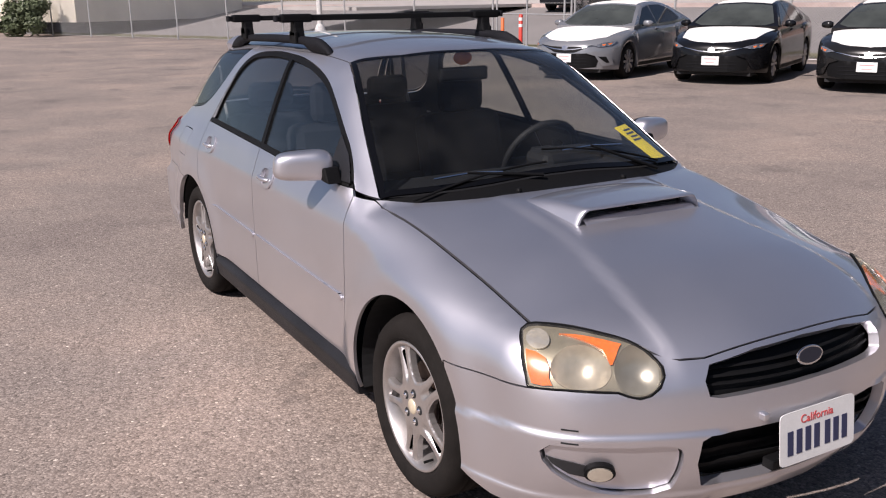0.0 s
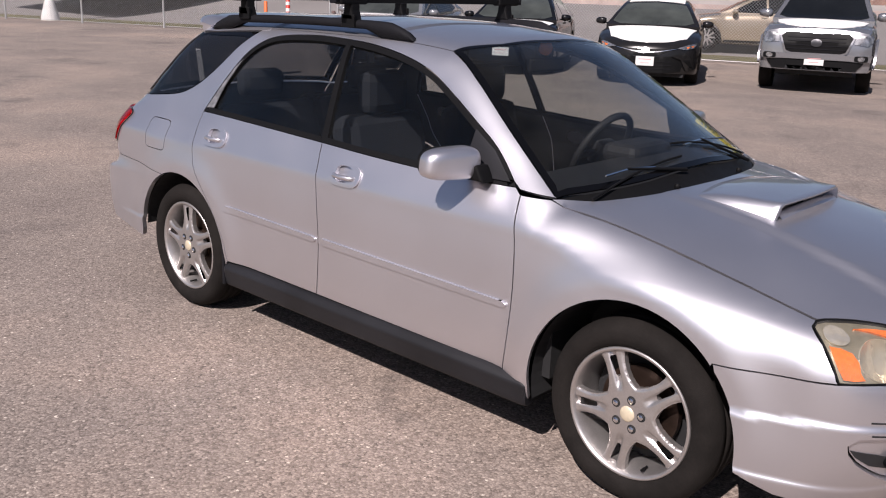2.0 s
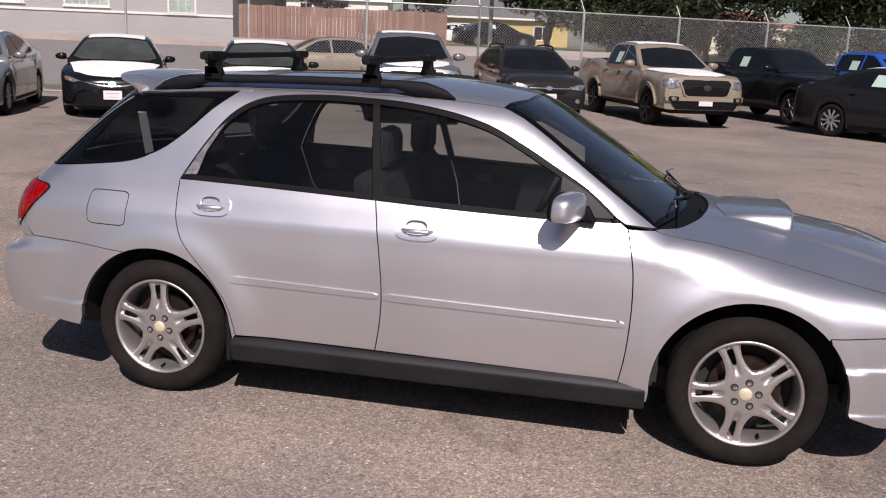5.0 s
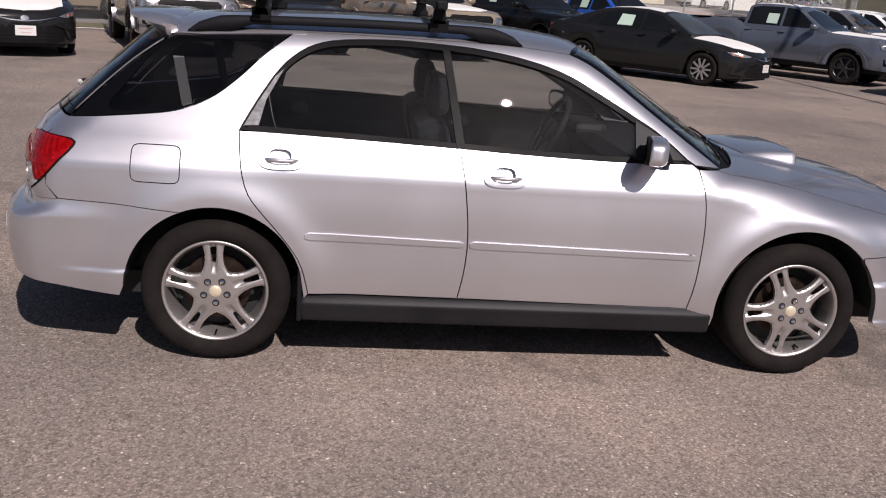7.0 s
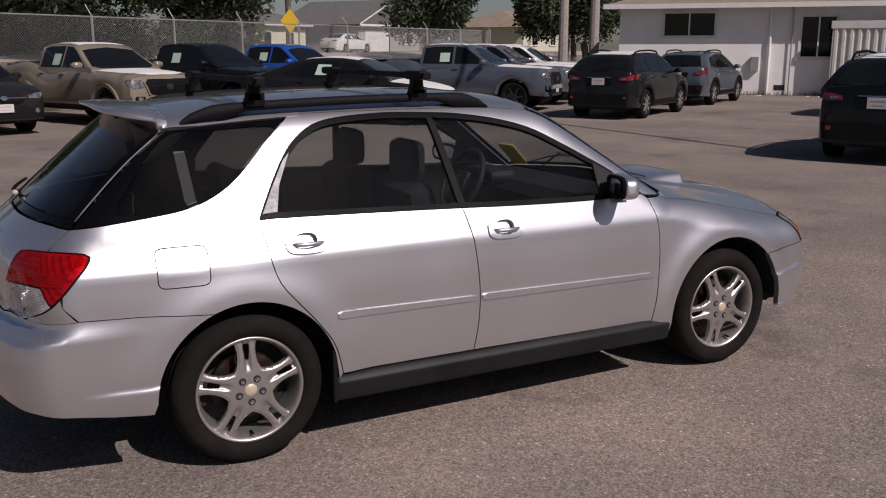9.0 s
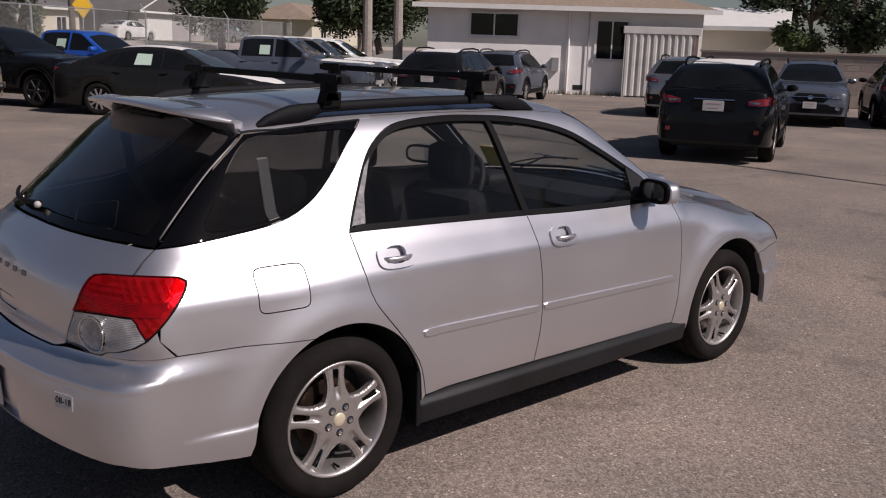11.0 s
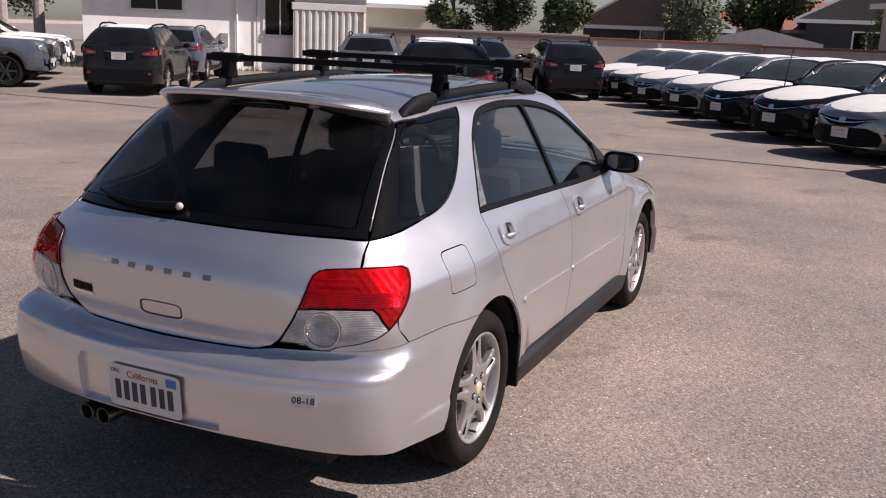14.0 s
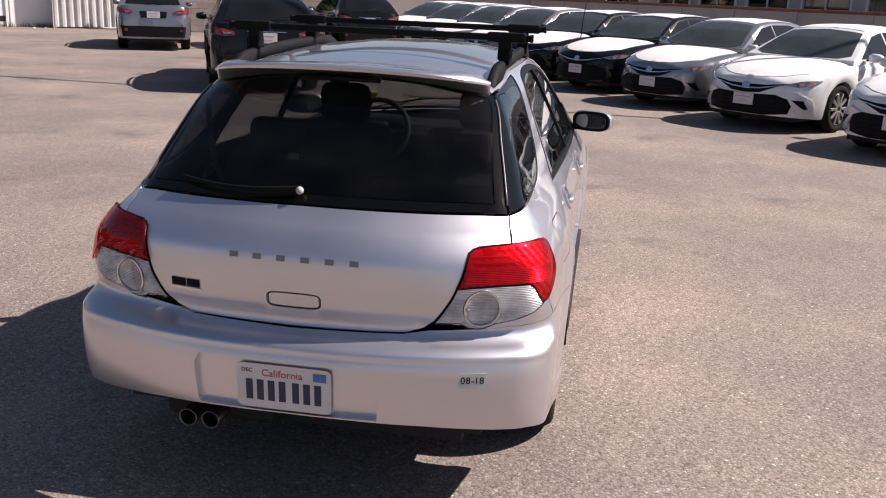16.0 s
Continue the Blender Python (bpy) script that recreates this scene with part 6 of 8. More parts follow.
def build_pickup():
    """A four-door pickup, high on dark tyres, with a trapezoid grille."""
    car = thing("pickup_truck", pose(0, 0, -60), "new four-door pickup truck, parked on asphalt", "truck")
    st = [(2.56, 0.70, 0.80, 0.86), (2.50, 0.84, 0.98, 1.04), (2.38, 0.89, 1.06, 1.11), (2.0, 0.925, 1.10, 1.16), (1.4, 0.93, 1.14, 1.20), (0.95, 0.93, 1.17, 1.22), (0.3, 0.93, 1.19, 1.22),
          (-1.0, 0.93, 1.20, 1.22), (-1.08, 0.93, 1.24, 1.24), (-2.5, 0.92, 1.25, 1.25), (-2.82, 0.90, 1.25, 1.25), (-2.85, 0.88, 1.2, 1.2)]
    body = part("body", loft_body(st, ((1.63, 0.455, 0.40), (-1.60, 0.455, 0.40)), lambda x: 0.42 if x < 2.1 else 0.42 - 0.06 * (x - 2.1)), PAINTS["silver"], car)
    prof = [(1.10, 1.205), (0.95, 1.27), (0.62, 1.47), (0.36, 1.64), (0.20, 1.715), (-0.1, 1.75), (-0.6, 1.755), (-0.92, 1.73), (-1.02, 1.66), (-1.06, 1.21)]
    cab = part("cabin", loft_cabin(prof, 1.205, 0.86, 0.66, 1.205, 1.755), PAINTS["silver"], car)
    finish(car, (body, cab))
    t, tb = tree_of(body, cab), tree_of(body)
    laid("windscreen", car, DARK_GLASS, t, "top", [(1.06, 0.62), (1.08, 0.0), (1.06, -0.62), (0.97, -0.76), (0.42, -0.62), (0.36, 0.0), (0.42, 0.62), (0.97, 0.76)])
    laid("rear_window", car, DARK_GLASS, t, "rear", [(0.55, 1.32), (0.52, 1.64), (-0.52, 1.64), (-0.55, 1.32)])
    for side in ("left", "right"):
        laid("front_side_window", car, DARK_GLASS, t, side, [(0.84, 1.235), (0.36, 1.575), (0.20, 1.66), (-0.05, 1.685), (-0.05, 1.235)], h=0.08)
        laid("rear_side_window", car, DARK_GLASS, t, side, [(-0.12, 1.235), (-0.12, 1.685), (-0.70, 1.68), (-0.93, 1.64), (-0.96, 1.235)], h=0.08)
        laid("window_sheet", car, PAPER, t, side, [(-0.20, 1.28), (-0.20, 1.52), (-0.48, 1.52), (-0.48, 1.28)], lift=0.010, thick=0.003, h=0.2, label="pale window sheet")
        for x in (-0.02, -0.88):
            laid("door_handle", car, PAINTS["silver"], t, side, ring(x, 1.10, 0.09, 0.017, 14, 3.0), lift=0.03, thick=0.03, h=0.05)
        for x in (0.98, -0.085, -1.04):
            laid("door_gap", car, DARK, t, side, [(x, 1.15), (x + 0.01, 1.15), (x + 0.01, 0.52), (x, 0.52)], lift=0.0015, thick=0.003, h=0.3)
        for ax in (1.63, -1.60):
            a_out = [(ax + 0.535 * math.cos(radians(g_)), 0.40 + 0.535 * math.sin(radians(g_))) for g_ in range(6, 176, 8)]
            a_in = [(ax + 0.468 * math.cos(radians(g_)), 0.40 + 0.468 * math.sin(radians(g_))) for g_ in range(174, 5, -8)]
            laid("wheel_flare", car, PAINTS["silver"], t, side, a_out + a_in, lift=0.04, thick=0.045, h=0.06)
        part("step_bar", boxed(-1.0, 0.95, *((0.86, 0.94) if side == "left" else (-0.94, -0.86)), 0.40, 0.455, 0.02), BLACK_TRIM, car)
    laid("hood_film", car, FILM, tb, "top", [(2.28, 0.55), (2.40, 0.30), (2.42, 0.0), (2.40, -0.30), (2.28, -0.55), (1.8, -0.70), (1.14, -0.76), (1.18, 0.0), (1.14, 0.76), (1.8, 0.70)], lift=0.006, thick=0.008, label="white protective film on the hood")
    laid("roof_film", car, FILM, t, "top", [(0.16, 0.56), (0.14, 0.0), (0.16, -0.56), (-0.9, -0.56), (-0.9, 0.56)], lift=0.007, thick=0.008, h=0.1)
    sur = laid("grille_surround", car, PAINTS["silver"], tb, "front", [(0.60, 0.96), (0.50, 1.03), (0.0, 1.04), (-0.50, 1.03), (-0.60, 0.96), (-0.50, 0.70), (-0.40, 0.655), (0.40, 0.655), (0.50, 0.70)], lift=0.035, thick=0.03)
    laid("grille", sur, BLACK_TRIM, tb, "front", [(0.56, 0.94), (0.49, 1.0), (-0.49, 1.0), (-0.56, 0.94), (-0.47, 0.72), (-0.39, 0.69), (0.39, 0.69), (0.47, 0.72)], lift=0.042, thick=0.008)
    for k in range(4):
        laid("grille_bar", sur, GREY_PLASTIC, tb, "front", [(-0.45, 0.745 + 0.058 * k), (0.45, 0.745 + 0.058 * k), (0.46, 0.758 + 0.058 * k), (-0.46, 0.758 + 0.058 * k)], lift=0.050, thick=0.008)
    laid("emblem", sur, DARK_ALLOY, tb, "front", ring(0, 0.845, 0.085, 0.055, 20), lift=0.06, thick=0.015, h=0.05)
    laid("bumper_intake", car, BLACK_TRIM, tb, "front", [(0.66, 0.41), (0.76, 0.56), (0.44, 0.575), (-0.44, 0.575), (-0.76, 0.56), (-0.66, 0.41)], lift=0.03)
    laid("bumper_bar", car, PAINTS["silver"], tb, "front", [(0.84, 0.575), (0.86, 0.685), (0.52, 0.670), (-0.52, 0.670), (-0.86, 0.685), (-0.84, 0.575), (-0.50, 0.585), (0.50, 0.585)], lift=0.055, thick=0.05)
    laid("skid_plate", car, DARK_ALLOY, tb, "front", [(0.45, 0.40), (0.45, 0.47), (-0.45, 0.47), (-0.45, 0.40)], lift=0.03)
    for s in (1, -1):
        laid("headlight", car, LAMP_CLEAR, tb, "front", [(s * 0.585, 0.85), (s * 0.80, 0.83), (s * 0.87, 0.90), (s * 0.865, 1.0), (s * 0.63, 0.995)], lift=0.016, thick=0.025)
        pod = laid("fog_pod", car, BLACK_TRIM, tb, "front", ring(s * 0.71, 0.625, 0.095, 0.048, 20, 4.0), lift=0.062, thick=0.02, h=0.05)
        laid("fog_lamp", pod, LAMP_CLEAR, tb, "front", ring(s * 0.71, 0.625, 0.042, 0.038, 16), lift=0.070, thick=0.02, h=0.05)
        laid("tail_light", car, LAMP_RED, tb, "rear", [(s * 0.76, 0.85), (s * 0.86, 0.85), (s * 0.86, 1.18), (s * 0.76, 1.18)], lift=0.012, thick=0.02)
    laid("bed_floor", car, DARK, tb, "top", [(-1.16, 0.78), (-2.76, 0.78), (-2.76, -0.78), (-1.16, -0.78)], lift=0.004, thick=0.006, h=0.3)
    dealer_plate(car, 2.61, 0.565, 1)
    mirrors(car, PAINTS["silver"], 0.80, 0.93, 1.28, 1.25)
    for x in (1.63, -1.60):
        for y in (-0.905, 0.905):
            plain_wheel(car, x, y, 0.385, 6, True, DARK_ALLOY)
    part("underbody", boxed(-2.6, 2.3, -0.62, 0.62, 0.30, 0.50), DARK, car)
    return car


def build_crossover():
    """A compact crossover with black wheel-arch cladding and roof rails."""
    car = thing("crossover", pose(0, 0, -60), "new compact crossover with black cladding and roof rails, on asphalt", "car")
    st = [(2.24, 0.62, 0.62, 0.68), (2.18, 0.76, 0.78, 0.83), (2.05, 0.84, 0.86, 0.91), (1.7, 0.885, 0.93, 0.99), (1.2, 0.90, 0.98, 1.04), (0.9, 0.90, 1.00, 1.05), (0.0, 0.90, 1.03, 1.06), (-1.0, 0.90, 1.06, 1.09),
          (-1.7, 0.885, 1.09, 1.12), (-2.05, 0.84, 1.10, 1.13), (-2.18, 0.78, 1.02, 1.06), (-2.24, 0.72, 0.80, 0.82)]
    body = part("body", loft_body(st, ((1.3325, 0.40, 0.345), (-1.3325, 0.40, 0.345)), lambda x: 0.27 + 0.05 * max(0, abs(x) - 1.8)), PAINTS["silver"], car)
    prof = [(1.08, 1.04), (0.92, 1.12), (0.60, 1.32), (0.25, 1.485), (-0.05, 1.535), (-0.5, 1.55), (-1.1, 1.53), (-1.62, 1.475), (-1.80, 1.38), (-2.0, 1.20), (-2.10, 1.08)]
    cab = part("cabin", loft_cabin(prof, 1.045, 0.845, 0.62, 1.045, 1.55), PAINTS["silver"], car)
    finish(car, (body, cab))
    t, tb = tree_of(body, cab), tree_of(body)
    laid("windscreen", car, DARK_GLASS, t, "top", [(1.04, 0.60), (1.06, 0.0), (1.04, -0.60), (0.94, -0.74), (0.34, -0.56), (0.29, 0.0), (0.34, 0.56), (0.94, 0.74)])
    laid("rear_window", car, DARK_GLASS, t, "rear", [(0.66, 1.13), (0.52, 1.43), (0.0, 1.45), (-0.52, 1.43), (-0.66, 1.13), (0.0, 1.11)])
    for side in ("left", "right"):
        laid("front_side_window", car, DARK_GLASS, t, side, [(0.84, 1.075), (0.30, 1.40), (0.0, 1.46), (-0.10, 1.465), (-0.10, 1.075)], h=0.08)
        laid("rear_side_window", car, DARK_GLASS, t, side, [(-0.16, 1.075), (-0.16, 1.467), (-0.80, 1.46), (-1.05, 1.43), (-1.06, 1.09)], h=0.08)
        laid("quarter_window", car, DARK_GLASS, t, side, [(-1.14, 1.10), (-1.12, 1.42), (-1.45, 1.37), (-1.60, 1.15)], h=0.08)
        laid("sill_cladding", car, GREY_PLASTIC, t, side, [(0.93, 0.30), (0.93, 0.42), (-0.93, 0.42), (-0.93, 0.30)], lift=0.016, thick=0.02, h=0.2)
        for x in (-0.02, -0.95):
            laid("door_handle", car, PAINTS["silver"], t, side, ring(x, 0.955, 0.09, 0.015, 14, 3.0), lift=0.03, thick=0.03, h=0.05)
        for x in (0.92, -0.13):
            laid("door_gap", car, DARK, t, side, [(x, 1.0), (x + 0.008, 1.0), (x + 0.008, 0.43), (x, 0.43)], lift=0.0015, thick=0.003, h=0.3)
        for ax in (1.3325, -1.3325):
            a_out = [(ax + 0.475 * math.cos(radians(g_)), 0.345 + 0.475 * math.sin(radians(g_))) for g_ in range(4, 178, 8)]
            a_in = [(ax + 0.410 * math.cos(radians(g_)), 0.345 + 0.410 * math.sin(radians(g_))) for g_ in range(176, 3, -8)]
            laid("wheel_cladding", car, GREY_PLASTIC, t, side, a_out + a_in, lift=0.022, thick=0.028, h=0.06)
        s = 1 if side == "left" else -1
        rl_ = bmesh.new()
        tube(rl_, [(0.15, s * 0.585, 1.50), (0.02, s * 0.59, 1.565), (-0.5, s * 0.60, 1.595), (-1.2, s * 0.59, 1.58), (-1.45, s * 0.575, 1.545), (-1.55, s * 0.57, 1.49)], 0.020, 8)
        part("roof_rail", rl_, BLACK_TRIM, car)
    laid("roof_film", car, FILM, t, "top", [(0.22, 0.48), (0.20, 0.0), (0.22, -0.48), (-1.55, -0.46), (-1.58, 0.0), (-1.55, 0.46)], lift=0.007, thick=0.008, h=0.12, label="white protective film on the roof")
    laid("grille", car, BLACK_TRIM, tb, "front", [(0.42, 0.69), (0.30, 0.80), (-0.30, 0.80), (-0.42, 0.69), (-0.30, 0.60), (0.30, 0.60)], lift=0.01)
    laid("grille_wing", car, CHROME, tb, "front", [(0.44, 0.705), (0.44, 0.722), (-0.44, 0.722), (-0.44, 0.705)], lift=0.02, thick=0.015)
    laid("emblem", car, CHROME, tb, "front", ring(0, 0.713, 0.07, 0.04, 18), lift=0.028, thick=0.015, h=0.05)
    laid("lower_bumper", car, GREY_PLASTIC, tb, "front", [(0.72, 0.34), (0.76, 0.50), (0.45, 0.52), (0.40, 0.56), (-0.40, 0.56), (-0.45, 0.52), (-0.76, 0.50), (-0.72, 0.34)], lift=0.014, thick=0.02)
    laid("lower_rear_bumper", car, GREY_PLASTIC, tb, "rear", [(0.72, 0.34), (0.76, 0.60), (-0.76, 0.60), (-0.72, 0.34)], lift=0.03, thick=0.03)
    for s in (1, -1):
        laid("headlight", car, LAMP_CLEAR, tb, "front", [(s * 0.47, 0.70), (s * 0.70, 0.69), (s * 0.80, 0.80), (s * 0.64, 0.80), (s * 0.47, 0.755)], lift=0.016, thick=0.02)
        laid("fog_lamp", car, LAMP_CLEAR, tb, "front", ring(s * 0.62, 0.47, 0.05, 0.045, 16), lift=0.022, thick=0.02, h=0.05)
        laid("tail_light", car, LAMP_RED, tb, "rear", [(s * 0.50, 0.905), (s * 0.66, 0.895), (s * 0.80, 0.92), (s * 0.82, 1.01), (s * 0.66, 1.0), (s * 0.50, 0.965)], lift=0.02, thick=0.03)
        laid("tail_light", car, LAMP_RED, t, "left" if s > 0 else "right", [(-1.90, 0.95), (-2.12, 0.92), (-2.14, 1.03), (-1.88, 1.06)], lift=0.014, thick=0.02)
        laid("reversing_light", car, LAMP_CLEAR, tb, "rear", [(s * 0.52, 0.925), (s * 0.66, 0.920), (s * 0.68, 0.955), (s * 0.52, 0.950)], lift=0.026, thick=0.02)
        laid("rear_reflector", car, LAMP_RED, tb, "rear", [(s * 0.62, 0.48), (s * 0.69, 0.48), (s * 0.69, 0.54), (s * 0.62, 0.54)], lift=0.04, thick=0.02)
    laid("plate_recess", car, BLACK_TRIM, tb, "rear", [(0.30, 0.80), (0.33, 0.955), (-0.33, 0.955), (-0.30, 0.80)], lift=0.006, thick=0.01)
    laid("gate_trim", car, CHROME, tb, "rear", [(0.30, 0.965), (0.30, 0.978), (-0.30, 0.978), (-0.30, 0.965)], lift=0.014, thick=0.012)
    rw_ = bmesh.new()
    tube(rw_, [(-2.135, 0.0, 1.155), (-2.08, -0.22, 1.20), (-2.05, -0.40, 1.21)], [0.012, 0.009, 0.006], 6)
    part("rear_wiper", rw_, BLACK_TRIM, car)
    dealer_plate(car, 2.275, 0.53, 1)
    dealer_plate(car, -2.275, 0.88, -1)
    mirrors(car, PAINTS["silver"], 0.74, 0.88, 1.10)
    for x in (1.3325, -1.3325):
        for y in (-0.875, 0.875):
            plain_wheel(car, x, y, 0.345, 8, True)
    part("underbody", boxed(-2.0, 2.0, -0.64, 0.64, 0.22, 0.40), DARK, car)
    return car


def repaint(ob, paint, film=True):
    """Gives one vehicle its own colour; the meshes stay shared."""
    for o in ob.children_recursive:
        for slot in o.material_slots:
            if slot.material is PAINTS["silver"]:
                slot.link = "OBJECT"
                slot.material = PAINTS[paint]
    if not film:
        for o in list(ob.children_recursive):
            if o.name.split(".")[0] in ("hood_film", "roof_film"):
                bpy.data.objects.remove(o)
    return ob


NOUN = {"sedan": "sedan", "pickup_truck": "pickup truck", "crossover": "crossover"}
HUE = {"black": "black", "charcoal": "charcoal grey", "silver": "silver", "grey": "grey", "white": "white", "tan": "sand-coloured", "blue": "bright blue", "bluegrey": "grey-blue", "gold": "beige", "brown": "dark brown-grey"}


def parked(model, x, y, heading, paint, film, group, extra, z=0.0):
    ob = copy_thing(model, pose(x, y, z, 0, 0, heading))
    repaint(ob, paint, film)
    kind = model.name.split(".")[0]
    return tagged(ob, f"{HUE[paint]} {NOUN[kind]} {extra}", "truck" if kind == "pickup_truck" else "car", group)


def nose_at(px, py, heading, reach):
    """The centre of a vehicle whose front (reach > 0) or rear (< 0) middle is at a place."""
    return px - reach * math.cos(radians(heading)), py - reach * math.sin(radians(heading))


sedan, pickup, crossover = build_sedan(), build_pickup(), build_crossover()
FENCE_ROW, SEDAN_ROW, OTHERS = "new vehicles along the chain-link fence", "row of new sedans with white film", "new vehicles near the white building"
WRAP = "with white hood and roof film"
for px, py, h, paint in ((-10.66, 8.73, -64, "grey"), (-8.41, 10.28, -61, "black"), (-5.82, 11.07, -63, "charcoal")):
    parked(sedan, *nose_at(px, py, h, 2.42), h, paint, True, FENCE_ROW, WRAP)
parked(pickup, *nose_at(-3.50, 12.61, -71, 2.60), -71, "silver", True, FENCE_ROW, "with pale hood film by the fence")
parked(crossover, *nose_at(-1.25, 15.06, -69, 2.27), -69, "brown", False, FENCE_ROW, "without film beside the fence")
T2 = nose_at(1.95, 15.75, -66, 2.60)
parked(pickup, *T2, -66, "tan", True, FENCE_ROW, "with pale hood film by the fence")
parked(pickup, T2[0] + 3.0, T2[1] + 2.0, -58, "black", False, FENCE_ROW, "without film by the fence")
parked(pickup, T2[0] + 6.0, T2[1] + 4.3, -58, "blue", False, FENCE_ROW, "without film by the fence")
parked(sedan, 6.08, 15.50, -45, "charcoal", True, OTHERS, WRAP)
parked(pickup, 10.64, 18.45, -48, "bluegrey", True, OTHERS, "with pale hood film, second row")
parked(pickup, 12.75, 20.35, -48, "silver", True, OTHERS, "with pale hood film, second row")
parked(pickup, 14.85, 22.25, -48, "white", True, OTHERS, "in second row beside the others")
parked(crossover, 13.20, 14.42, 30.5, "charcoal", True, OTHERS, "with film on its roof, tail to the lot")
parked(crossover, 18.50, 17.60, 30, "bluegrey", False, OTHERS, "with dark rails near the building")
parked(crossover, *nose_at(9.33, 4.40, 25, -2.27), 25, "black", True, OTHERS, "with film on its roof, tail to the lot")
parked(crossover, 19.1, 11.3, 27, "silver", False, OTHERS, "near the corrugated fence panel")
parked(crossover, *nose_at(18.18, 7.30, 208, 2.27), 208, "bluegrey", False, OTHERS, "facing the lot near the block wall")
parked(crossover, *nose_at(19.83, 5.44, 30, -2.27), 30, "black", False, OTHERS, "near the block wall, tail to the lot")
for k, paint in enumerate(("white", "white", "silver", "black", "black", "grey", "silver", "silver", "silver")):
    px, py, h = (6.66 + 2.06 * k, -4.05 + 1.245 * k, 140) if k else (6.50, -4.20, 140)
    one = parked(sedan, *nose_at(px, py, h, 2.42), h, paint, True, SEDAN_ROW, WRAP)
    if k == 4:
        b = bmesh.new()
        tube(b, [(1.45, 0.80, 0.86), (1.28, 0.68, 1.25), (1.08, 0.56, 1.62)], [0.012, 0.010, 0.008], 6)
        part("whip_antenna", b, BLACK_TRIM, one)

# ---- the lot and what lies round it ----
g = bmesh.new()
bmesh.ops.create_grid(g, x_segments=1, y_segments=1, size=1500)
tagged(part("ground", g, ASPHALT), "weathered pale grey asphalt of a parking lot", "ground", kind="structure")

STUCCO = shader("white_stucco", (0.84, 0.815, 0.80), 0.9, grain=0.06, grain_size=30.0, stain=0.10, stain_size=0.9, bump=0.35, bump_size=45.0)
GREY_SIDING = shader("grey_siding", (0.37, 0.345, 0.355), 0.8, grain=0.05, grain_size=30.0, stain=0.06, stain_size=0.8)
DARK_SIDING = shader("dark_siding", (0.045, 0.05, 0.06), 0.8, stain=0.1, stain_size=0.8)
CREAM = shader("cream_stucco", (0.62, 0.57, 0.47), 0.9, grain=0.06, grain_size=30.0, stain=0.08, stain_size=0.8)
YELLOW_WALL = shader("yellow_stucco", (0.50, 0.38, 0.16), 0.9, stain=0.08, stain_size=0.8)
WHITE_TRIM = shader("white_trim", (0.74, 0.73, 0.71), 0.5, stain=0.05, stain_size=3.0)
TAN_ROOF = shader("tan_shingle", (0.26, 0.20, 0.155), 0.95, grain=0.25, grain_size=12.0, stain=0.12, stain_size=1.0, bump=0.4, bump_size=20.0)
BLIND = shader("pale_blinds", (0.34, 0.40, 0.35), 0.35, coat=0.6, grain=0.25, grain_size=9.0, stain=0.3, stain_size=2.0)
GREY_ROOF = shader("grey_shingle", (0.13, 0.125, 0.125), 0.95, grain=0.25, grain_size=12.0, stain=0.12, stain_size=1.0, bump=0.4, bump_size=20.0)
BROWN_ROOF = shader("brown_shingle", (0.17, 0.125, 0.11), 0.95, grain=0.25, grain_size=12.0, stain=0.12, stain_size=1.0, bump=0.4, bump_size=20.0)
RED_ROOF = shader("red_tile", (0.27, 0.11, 0.075), 0.9, grain=0.25, grain_size=10.0, stain=0.1, stain_size=1.0)
BLOCK = shader("tan_block", (0.48, 0.395, 0.345), 0.95, grain=0.12, grain_size=25.0, stain=0.10, stain_size=0.9, bump=0.3, bump_size=60.0, random_tint=0.10)
MORTAR = shader("mortar", (0.30, 0.25, 0.225), 0.95, grain=0.1, grain_size=40.0)
TAN_BOARD = shader("painted_board", (0.50, 0.435, 0.395), 0.85, grain=0.05, grain_size=40.0, stain=0.08, stain_size=1.2)
FENCE_WOOD = shader("reddish_fence_wood", (0.235, 0.135, 0.105), 0.9, grain=0.2, grain_size=18.0, stain=0.15, stain_size=2.0, random_tint=0.15)
GALV = shader("galvanised", (0.42, 0.42, 0.42), 0.5, 0.6, grain=0.1, grain_size=40.0, stain=0.15, stain_size=4.0)
CORRUGATED = shader("corrugated_white", (0.56, 0.54, 0.52), 0.55, 0.1, stain=0.15, stain_size=2.0, grain=0.08, grain_size=30.0)
STREET = shader("street_asphalt", (0.19, 0.175, 0.168), 0.95, grain=0.15, grain_size=60.0, stain=0.12, stain_size=0.4)
GRASS = shader("dry_grass", (0.14, 0.125, 0.055), 0.95, grain=0.3, grain_size=12.0, stain=0.3, stain_size=0.7, bump=0.6, bump_size=40.0)
CONCRETE = shader("concrete", (0.38, 0.35, 0.33), 0.9, grain=0.08, grain_size=40.0, stain=0.12, stain_size=0.8)
KERB_RED = shader("red_kerb", (0.40, 0.31, 0.28), 0.8, stain=0.2, stain_size=3.0)
BARK = shader("bark", (0.12, 0.09, 0.07), 0.95, grain=0.3, grain_size=14.0, bump=0.7, bump_size=18.0)
PALE_BARK = shader("pale_bark", (0.34, 0.30, 0.27), 0.95, grain=0.2, grain_size=8.0, bump=0.5, bump_size=14.0)


